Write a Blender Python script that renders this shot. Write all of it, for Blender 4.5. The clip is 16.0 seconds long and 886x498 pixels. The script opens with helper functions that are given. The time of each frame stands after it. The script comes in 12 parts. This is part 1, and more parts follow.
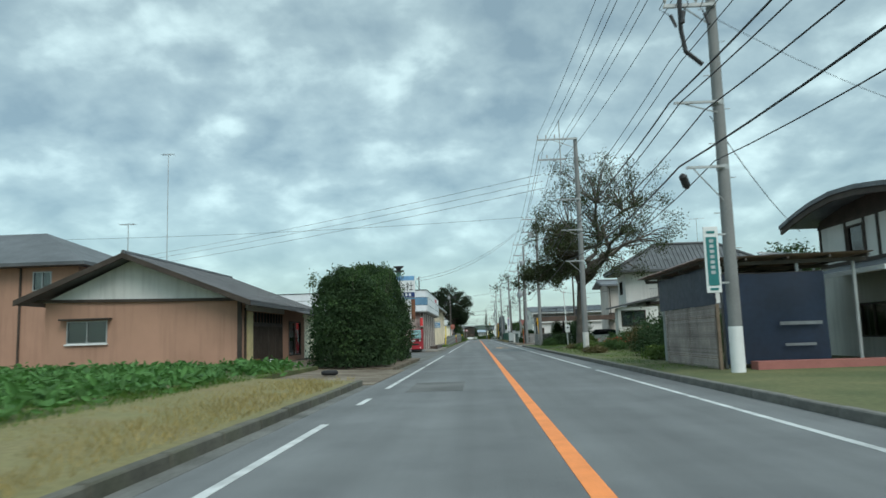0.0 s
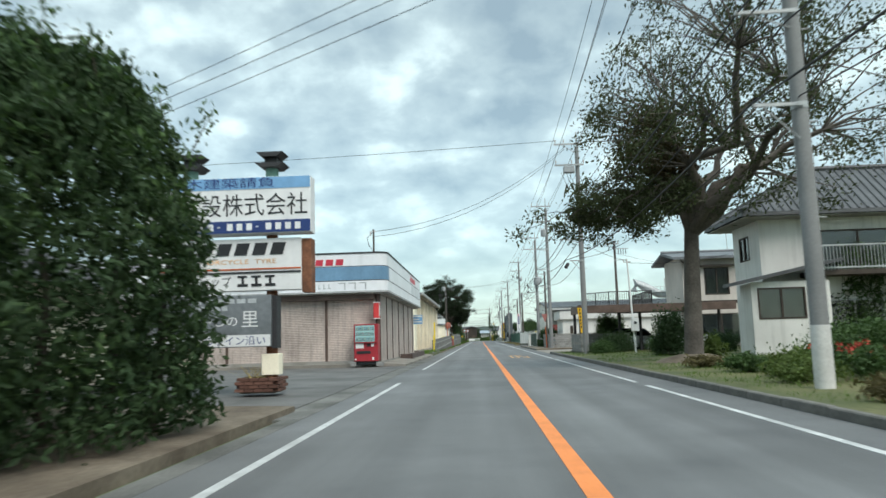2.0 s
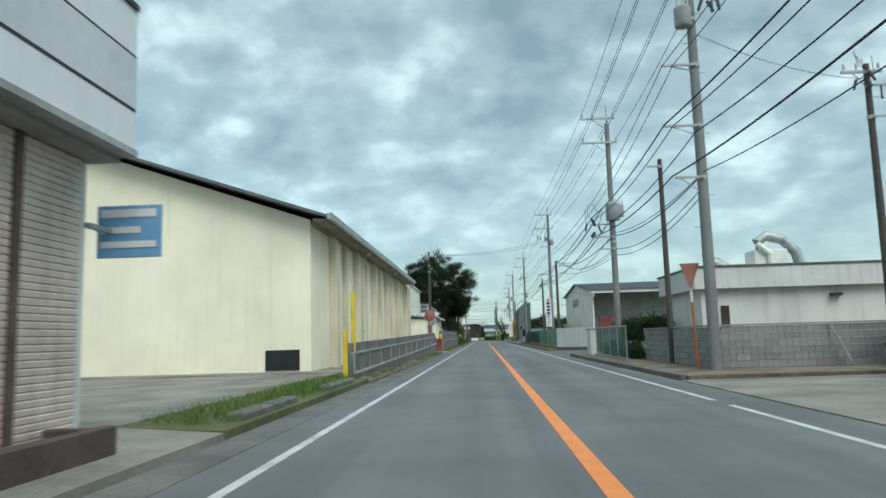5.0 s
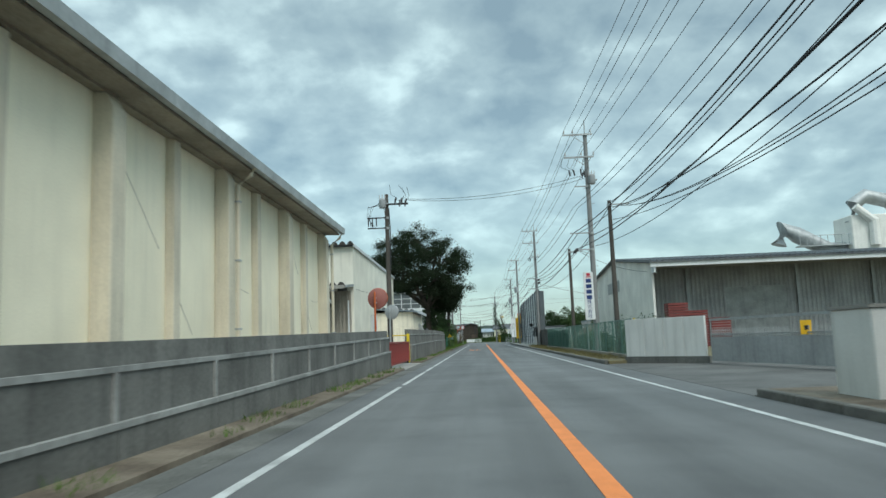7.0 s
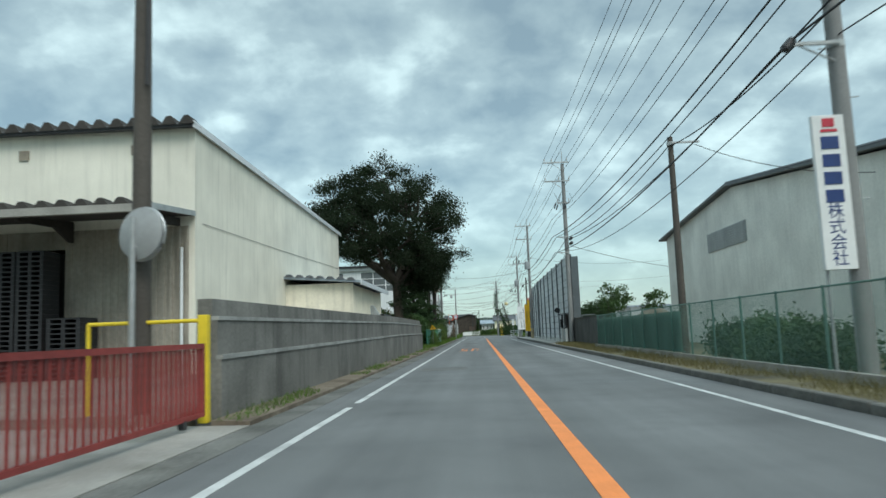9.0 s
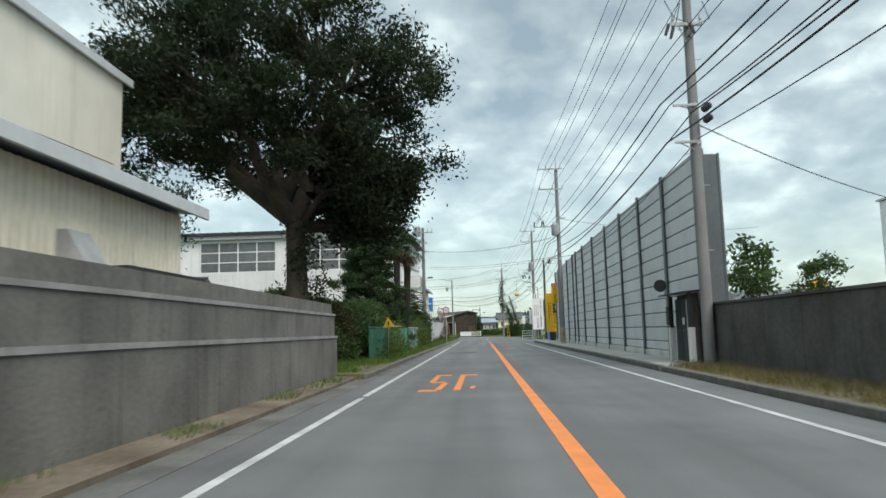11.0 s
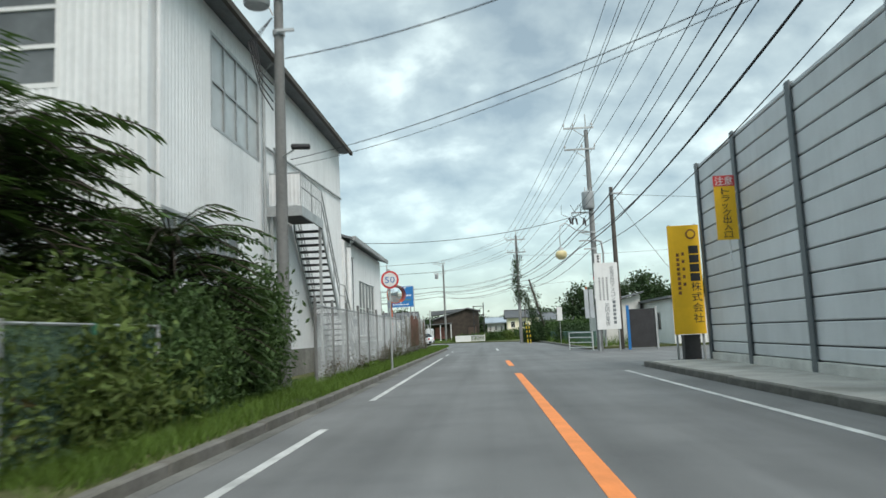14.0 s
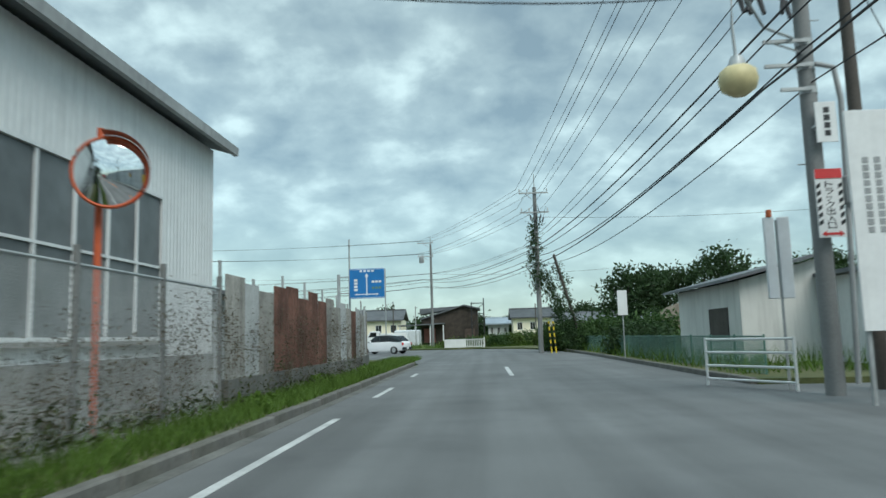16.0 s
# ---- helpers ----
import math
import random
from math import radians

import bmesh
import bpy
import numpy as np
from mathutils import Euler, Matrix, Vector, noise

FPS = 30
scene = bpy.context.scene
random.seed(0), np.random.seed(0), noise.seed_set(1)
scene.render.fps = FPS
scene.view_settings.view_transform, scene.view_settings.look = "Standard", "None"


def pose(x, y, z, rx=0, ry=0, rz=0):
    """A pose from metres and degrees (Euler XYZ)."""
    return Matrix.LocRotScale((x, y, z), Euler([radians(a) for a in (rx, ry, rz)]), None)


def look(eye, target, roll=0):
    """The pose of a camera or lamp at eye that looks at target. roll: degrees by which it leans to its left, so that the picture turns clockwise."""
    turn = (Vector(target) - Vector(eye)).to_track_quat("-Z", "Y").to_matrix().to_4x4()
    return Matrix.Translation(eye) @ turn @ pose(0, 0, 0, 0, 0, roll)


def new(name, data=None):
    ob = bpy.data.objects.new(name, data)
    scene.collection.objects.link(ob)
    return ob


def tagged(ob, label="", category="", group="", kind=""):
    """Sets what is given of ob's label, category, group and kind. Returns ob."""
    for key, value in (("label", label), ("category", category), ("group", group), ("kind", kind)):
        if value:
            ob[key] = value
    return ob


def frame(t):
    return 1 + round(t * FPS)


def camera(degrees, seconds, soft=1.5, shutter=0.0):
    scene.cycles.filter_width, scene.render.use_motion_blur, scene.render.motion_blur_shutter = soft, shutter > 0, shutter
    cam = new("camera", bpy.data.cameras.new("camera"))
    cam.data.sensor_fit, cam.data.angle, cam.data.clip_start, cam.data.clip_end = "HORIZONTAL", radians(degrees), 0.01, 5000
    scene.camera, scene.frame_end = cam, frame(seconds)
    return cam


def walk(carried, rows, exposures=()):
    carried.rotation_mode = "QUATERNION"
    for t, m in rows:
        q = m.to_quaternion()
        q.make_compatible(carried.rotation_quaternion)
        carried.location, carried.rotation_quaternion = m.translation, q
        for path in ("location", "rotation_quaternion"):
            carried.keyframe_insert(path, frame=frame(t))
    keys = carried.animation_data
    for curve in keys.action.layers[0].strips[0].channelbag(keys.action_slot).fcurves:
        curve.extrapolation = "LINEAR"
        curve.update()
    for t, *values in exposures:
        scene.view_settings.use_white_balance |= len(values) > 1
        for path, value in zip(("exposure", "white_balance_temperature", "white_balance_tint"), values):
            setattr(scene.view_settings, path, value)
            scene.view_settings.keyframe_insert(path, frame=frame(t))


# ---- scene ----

import collections

# ---- camera and its way along the road ----
cam = camera(63.0, 16.0, soft=1.5, shutter=0.2)
PATH = [
    (0.0, pose(0.064, 0.00, 1.2, 96.98, 1.78, 2.68)),
    (0.5, pose(0.075, 7.10, 1.2, 97.03, 1.87, 2.73)),
    (1.0, pose(0.086, 14.11, 1.2, 97.05, 1.58, 2.71)),
    (1.5, pose(0.093, 21.10, 1.2, 97.01, 1.46, 2.80)),
    (2.0, pose(0.102, 28.14, 1.2, 97.08, 1.69, 2.88)),
    (2.5, pose(0.111, 35.21, 1.2, 97.01, 1.78, 2.90)),
    (3.0, pose(0.113, 42.43, 1.2, 97.12, 1.75, 2.86)),
    (3.5, pose(0.105, 49.86, 1.2, 97.07, 1.80, 3.11)),
    (4.0, pose(0.059, 57.26, 1.2, 96.90, 1.68, 3.23)),
    (6.5, pose(-0.035, 92.29, 1.2, 97.26, 1.83, 2.96)),
    (7.0, pose(-0.010, 99.35, 1.2, 97.13, 2.22, 2.97)),
    (7.5, pose(0.014, 106.41, 1.2, 97.00, 2.08, 3.02)),
    (8.0, pose(0.030, 113.56, 1.2, 96.73, 1.93, 2.93)),
    (8.5, pose(0.042, 120.76, 1.2, 96.59, 2.32, 2.87)),
    (11.0, pose(0.062, 156.98, 1.2, 96.48, 1.55, 2.95)),
    (11.5, pose(0.069, 164.19, 1.2, 96.70, 2.02, 3.09)),
    (12.0, pose(0.072, 171.36, 1.2, 96.69, 2.14, 3.13)),
    (12.5, pose(0.066, 178.55, 1.2, 96.85, 2.19, 3.28)),
    (13.0, pose(0.058, 185.61, 1.2, 96.79, 1.80, 3.23)),
    (13.5, pose(0.046, 192.53, 1.2, 96.93, 1.78, 3.22)),
    (14.0, pose(0.035, 199.35, 1.2, 96.76, 2.51, 3.24)),
    (14.5, pose(0.025, 206.06, 1.2, 96.79, 2.40, 3.23)),
    (15.0, pose(0.023, 212.62, 1.2, 96.73, 2.02, 3.10)),
    (15.5, pose(0.071, 219.11, 1.2, 96.71, 2.08, 3.11)),
    (16.0, pose(0.132, 225.48, 1.2, 96.95, 1.69, 3.29)),
]
EXPOSURES = [(0.0, -0.05, 6450, 8), (1.0, 0.0, 6450, 8), (1.5, 0.15, 6500, 9), (2.0, 0.3, 6750, 13), (2.5, 0.12, 6450, 8), (3.0, 0.0, 6450, 8), (8.5, -0.03, 6450, 8), (10.0, 0.1, 6600, 11), (11.0, 0.2, 7050, 18), (11.5, 0.25, 7500, 28),
             (12.0, 0.3, 7450, 27), (12.5, 0.2, 6550, 11), (13.0, 0.2, 6600, 12), (13.5, 0.3, 7200, 20), (14.0, 0.25, 6950, 16), (14.5, 0.15, 6550, 10), (15.0, -0.05, 6420, 8), (16.0, -0.05, 6420, 8)]
walk(cam, PATH, EXPOSURES)

# ---- world: an overcast sky, brighter overhead than at the horizon ----
SKY_GAIN, SKY_TINT = 1.22, (0.80, 1.0, 0.985)
world = bpy.data.worlds.new("overcast_sky")
scene.world = world
world.use_nodes = True
wt = world.node_tree
wt.nodes.clear()


def wn(kind, **values):
    n = wt.nodes.new(kind)
    for k, v in values.items():
        n.inputs[k].default_value = v
    return n


def wmath(op, a, b=None, clamp=False):
    n = wt.nodes.new("ShaderNodeMath")
    n.operation, n.use_clamp = op, clamp
    for i, s in enumerate((a, b)):
        if s is None:
            continue
        if isinstance(s, (int, float)):
            n.inputs[i].default_value = s
        else:
            wt.links.new(s, n.inputs[i])
    return n.outputs[0]


w_co = wt.nodes.new("ShaderNodeTexCoord")
w_sep = wt.nodes.new("ShaderNodeSeparateXYZ")
wt.links.new(w_co.outputs["Generated"], w_sep.inputs[0])
w_up = wmath("MAXIMUM", w_sep.outputs[2], 0.0)
w_den = wmath("ADD", w_up, 0.42)
w_u, w_v = wmath("DIVIDE", w_sep.outputs[0], w_den), wmath("DIVIDE", w_sep.outputs[1], w_den)
w_vec = wt.nodes.new("ShaderNodeCombineXYZ")
wt.links.new(wmath("ADD", w_u, 3.4), w_vec.inputs[0])
wt.links.new(wmath("ADD", wmath("MULTIPLY", w_v, 1.0), 1.7), w_vec.inputs[1])
w_big = wn("ShaderNodeTexNoise", Scale=2.4, Detail=3.0, Roughness=0.5, Distortion=0.2)
w_small = wn("ShaderNodeTexNoise", Scale=8.5, Detail=7.0, Roughness=0.5, Distortion=0.15)
for n in (w_big, w_small):
    wt.links.new(w_vec.outputs[0], n.inputs["Vector"])
w_mix = wmath("ADD", wmath("MULTIPLY", w_big.outputs["Fac"], 0.38), wmath("MULTIPLY", w_small.outputs["Fac"], 0.62))
# larger cloud masses over the road: x and z of the direction, their half sizes, and how much lighter or darker they are
CLOUD_BRIGHT = [(-0.098, 0.344, 0.040, 0.023, 0.9), (0.020, 0.346, 0.031, 0.021, 0.7), (-0.312, 0.283, 0.030, 0.014, 0.9), (-0.091, 0.254, 0.041, 0.013, 0.7), (0.013, 0.245, 0.068, 0.017, 0.55),
                (-0.387, 0.236, 0.049, 0.013, 0.6), (-0.314, 0.383, 0.051, 0.014, 0.7), (-0.366, 0.406, 0.039, 0.016, 0.5), (-0.269, 0.208, 0.081, 0.015, 0.4), (0.100, 0.406, 0.043, 0.018, 0.45),
                (0.039, 0.296, 0.021, 0.013, 0.5), (0.470, 0.299, 0.029, 0.021, 0.9), (-0.524, 0.208, 0.052, 0.012, 0.4)]
CLOUD_DARK = [(-0.044, 0.313, 0.052, 0.019, 0.8), (-0.253, 0.288, 0.032, 0.017, 0.6), (-0.172, 0.290, 0.048, 0.015, 0.5), (-0.292, 0.346, 0.077, 0.015, 0.55), (-0.449, 0.315, 0.072, 0.016, 0.4),
              (-0.404, 0.355, 0.072, 0.012, 0.3), (0.095, 0.332, 0.040, 0.040, 0.45), (-0.285, 0.234, 0.044, 0.010, 0.45), (-0.169, 0.378, 0.057, 0.013, 0.4), (-0.504, 0.257, 0.058, 0.013, 0.45),
              (0.423, 0.240, 0.082, 0.026, 0.35)]


def wvec(op, a, b):
    n = wt.nodes.new("ShaderNodeVectorMath")
    n.operation = op
    for i, v in enumerate((a, b)):
        if isinstance(v, tuple):
            n.inputs[i].default_value = v
        else:
            wt.links.new(v, n.inputs[i])
    return n.outputs["Value"] if op == "DOT_PRODUCT" else n.outputs[0]


w_fray = wn("ShaderNodeTexNoise", Scale=16.0, Detail=4.0, Roughness=0.6)
wt.links.new(w_co.outputs["Generated"], w_fray.inputs["Vector"])
w_dir = wvec("ADD", w_co.outputs["Generated"], wvec("MULTIPLY", wvec("SUBTRACT", w_fray.outputs["Color"], (0.5, 0.5, 0.5)), (0.11, 0.0, 0.055)))
for clouds, sign in ((CLOUD_BRIGHT, 1), (CLOUD_DARK, -1)):
    for cx, cz, hx, hz, amount in clouds:
        off = wvec("MULTIPLY", wvec("SUBTRACT", w_dir, (cx, 0.0, cz)), (1 / hx, 0.0, 1 / hz))
        soft_ = wmath("POWER", 0.42, wvec("DOT_PRODUCT", off, off))
        w_mix = wmath("ADD", w_mix, wmath("MULTIPLY", soft_, sign * amount * 0.085))
w_ramp = wt.nodes.new("ShaderNodeValToRGB")
w_ramp.color_ramp.elements[0].position, w_ramp.color_ramp.elements[0].color = 0.36, (0.23, 0.25, 0.27, 1)
w_ramp.color_ramp.elements[1].position, w_ramp.color_ramp.elements[1].color = 0.66, (0.70, 0.70, 0.69, 1)
mid = w_ramp.color_ramp.elements.new(0.52)
mid.color = (0.40, 0.41, 0.415, 1)
wt.links.new(w_mix, w_ramp.inputs[0])
# a thin veil near the horizon evens the cloud out
w_veil = wt.nodes.new("ShaderNodeMix")
w_veil.data_type = "RGBA"
w_low = wt.nodes.new("ShaderNodeMapRange")
w_low.inputs["From Min"].default_value, w_low.inputs["From Max"].default_value = 0.0, 0.22
w_low.inputs["To Min"].default_value, w_low.inputs["To Max"].default_value = 0.75, 0.0
wt.links.new(w_up, w_low.inputs["Value"])
wt.links.new(w_low.outputs[0], w_veil.inputs["Factor"])
wt.links.new(w_ramp.outputs["Color"], w_veil.inputs[6])
w_veil.inputs[7].default_value = (0.36, 0.38, 0.385, 1)
w_nish = wt.nodes.new("ShaderNodeTexSky")
w_nish.sky_type = "NISHITA"
w_nish.sun_disc, w_nish.sun_elevation, w_nish.sun_rotation = False, radians(48), radians(149)
w_sky = wt.nodes.new("ShaderNodeMix")
w_sky.data_type = "RGBA"
w_sky.inputs["Factor"].default_value = 0.96
wt.links.new(w_nish.outputs[0], w_sky.inputs[6])
wt.links.new(w_veil.outputs[2], w_sky.inputs[7])
w_tint = wt.nodes.new("ShaderNodeMix")
w_tint.data_type, w_tint.blend_type = "RGBA", "MULTIPLY"
w_tint.inputs["Factor"].default_value = 1.0
w_tint.inputs[7].default_value = (*SKY_TINT, 1)
wt.links.new(w_sky.outputs[2], w_tint.inputs[6])
# overcast luminance climbs towards the zenith
w_grad = wt.nodes.new("ShaderNodeMapRange")
w_grad.interpolation_type = "SMOOTHSTEP"
w_grad.inputs["From Min"].default_value, w_grad.inputs["From Max"].default_value = 0.38, 1.0
w_grad.inputs["To Min"].default_value, w_grad.inputs["To Max"].default_value = 1.0, 2.1
wt.links.new(w_up, w_grad.inputs["Value"])
w_bg = wt.nodes.new("ShaderNodeBackground")
wt.links.new(w_tint.outputs[2], w_bg.inputs["Color"])
wt.links.new(wmath("MULTIPLY", w_grad.outputs[0], SKY_GAIN), w_bg.inputs["Strength"])
w_out = wt.nodes.new("ShaderNodeOutputWorld")
wt.links.new(w_bg.outputs[0], w_out.inputs[0])

sun_data = bpy.data.lights.new("sun", "SUN")
sun_data.energy, sun_data.angle, sun_data.color = 2.0, radians(35), (1.0, 0.97, 0.92)
sun = new("sun", sun_data)
sun.matrix_world = look((0, 0, 42), (-19, 32, 0))


# ---- materials ----
def link(t, a, b):
    t.links.new(a, b)


def mat(name, col, rough=0.8, metal=0.0, var=0.18, scale=1.5, fine=30.0, bump=0.15, spec=0.4, streak=0.0, stain=None,
        rnd=0.0, island=0.0, second=None):
    """A worn surface: colour that drifts at a large and a fine scale, optional streaks running down and patches of a second colour."""
    m = bpy.data.materials.new(name)
    m.use_nodes = True
    t = m.node_tree
    p = t.nodes["Principled BSDF"]
    p.inputs["Metallic"].default_value, p.inputs["Specular IOR Level"].default_value = metal, spec
    co = t.nodes.new("ShaderNodeTexCoord").outputs["Object"]
    big = t.nodes.new("ShaderNodeTexNoise")
    big.inputs["Scale"].default_value, big.inputs["Detail"].default_value = scale, 5.0
    small = t.nodes.new("ShaderNodeTexNoise")
    small.inputs["Scale"].default_value, small.inputs["Detail"].default_value = fine, 3.0
    link(t, co, big.inputs["Vector"]), link(t, co, small.inputs["Vector"])
    mixer = t.nodes.new("ShaderNodeMix")
    mixer.data_type = "RGBA"
    a = [max(0, c * (1 - var)) for c in col]
    b = [min(1, c * (1 + var)) for c in col]
    if second:
        b = list(second)
    mixer.inputs[6].default_value, mixer.inputs[7].default_value = (*a, 1), (*b, 1)
    ramp = t.nodes.new("ShaderNodeMapRange")
    ramp.inputs["From Min"].default_value, ramp.inputs["From Max"].default_value = 0.32, 0.68
    link(t, big.outputs["Fac"], ramp.inputs["Value"])
    link(t, ramp.outputs[0], mixer.inputs["Factor"])
    out = mixer.outputs[2]

    def dim(src, fac, low):
        n = t.nodes.new("ShaderNodeMix")
        n.data_type, n.blend_type = "RGBA", "MULTIPLY"
        n.inputs[7].default_value = (*low, 1) if isinstance(low, tuple) else (low, low, low, 1)
        link(t, fac, n.inputs["Factor"]), link(t, src, n.inputs[6])
        return n.outputs[2]
    fr = t.nodes.new("ShaderNodeMapRange")
    fr.inputs["From Min"].default_value, fr.inputs["From Max"].default_value = 0.35, 0.75
    link(t, small.outputs["Fac"], fr.inputs["Value"])
    out = dim(out, fr.outputs[0], 1 - var)
    if streak or stain:
        mp = t.nodes.new("ShaderNodeMapping")
        mp.inputs["Scale"].default_value = (3.0, 3.0, 0.22) if streak else (0.6, 0.6, 0.6)
        link(t, co, mp.inputs["Vector"])
        sn = t.nodes.new("ShaderNodeTexNoise")
        sn.inputs["Scale"].default_value, sn.inputs["Detail"].default_value = 1.6, 5.0
        link(t, mp.outputs[0], sn.inputs["Vector"])
        sr = t.nodes.new("ShaderNodeMapRange")
        sr.inputs["From Min"].default_value, sr.inputs["From Max"].default_value = 0.5, 0.72
        sr.inputs["To Max"].default_value = streak or 0.7
        link(t, sn.outputs["Fac"], sr.inputs["Value"])
        out = dim(out, sr.outputs[0], tuple(stain) if stain else 0.45)
    if rnd or island:
        hs = t.nodes.new("ShaderNodeHueSaturation")
        src = t.nodes.new("ShaderNodeObjectInfo").outputs["Random"] if rnd else t.nodes.new("ShaderNodeNewGeometry").outputs["Random Per Island"]
        amount = rnd or island
        vr = t.nodes.new("ShaderNodeMapRange")
        vr.inputs["To Min"].default_value, vr.inputs["To Max"].default_value = 1 - amount, 1 + amount
        link(t, src, vr.inputs["Value"]), link(t, vr.outputs[0], hs.inputs["Value"]), link(t, out, hs.inputs["Color"])
        out = hs.outputs[0]
    link(t, out, p.inputs["Base Color"])
    rr = t.nodes.new("ShaderNodeMapRange")
    rr.inputs["To Min"].default_value, rr.inputs["To Max"].default_value = max(0.02, rough - 0.1), min(1, rough + 0.1)
    link(t, small.outputs["Fac"], rr.inputs["Value"]), link(t, rr.outputs[0], p.inputs["Roughness"])
    if bump:
        bn = t.nodes.new("ShaderNodeBump")
        bn.inputs["Strength"].default_value, bn.inputs["Distance"].default_value = bump, 0.02
        link(t, small.outputs["Fac"], bn.inputs["Height"]), link(t, bn.outputs[0], p.inputs["Normal"])
    return m


def leaf_mat(name, col, spread=0.35):
    m = mat(name, col, rough=0.68, var=0.2, scale=0.8, fine=6.0, bump=0, spec=0.18, island=spread)
    t = m.node_tree
    p, o = t.nodes["Principled BSDF"], t.nodes["Material Output"]
    tr = t.nodes.new("ShaderNodeBsdfTranslucent")
    tr.inputs["Color"].default_value = (col[0] * 1.3, col[1] * 1.4, col[2] * 0.8, 1)
    mx = t.nodes.new("ShaderNodeMixShader")
    mx.inputs[0].default_value = 0.2
    link(t, p.outputs[0], mx.inputs[1]), link(t, tr.outputs[0], mx.inputs[2]), link(t, mx.outputs[0], o.inputs[0])
    return m


def glass_mat(name, tint):
    m = bpy.data.materials.new(name)
    m.use_nodes = True
    t = m.node_tree
    t.nodes.remove(t.nodes["Principled BSDF"])
    tr, gl, mx = (t.nodes.new(k) for k in ("ShaderNodeBsdfTransparent", "ShaderNodeBsdfGlossy", "ShaderNodeMixShader"))
    tr.inputs["Color"].default_value = (*tint, 1)
    gl.inputs["Roughness"].default_value = 0.04
    fr = t.nodes.new("ShaderNodeFresnel")
    fr.inputs["IOR"].default_value = 1.7
    link(t, fr.outputs[0], mx.inputs[0]), link(t, tr.outputs[0], mx.inputs[1]), link(t, gl.outputs[0], mx.inputs[2])
    link(t, mx.outputs[0], t.nodes["Material Output"].inputs[0])
    return m


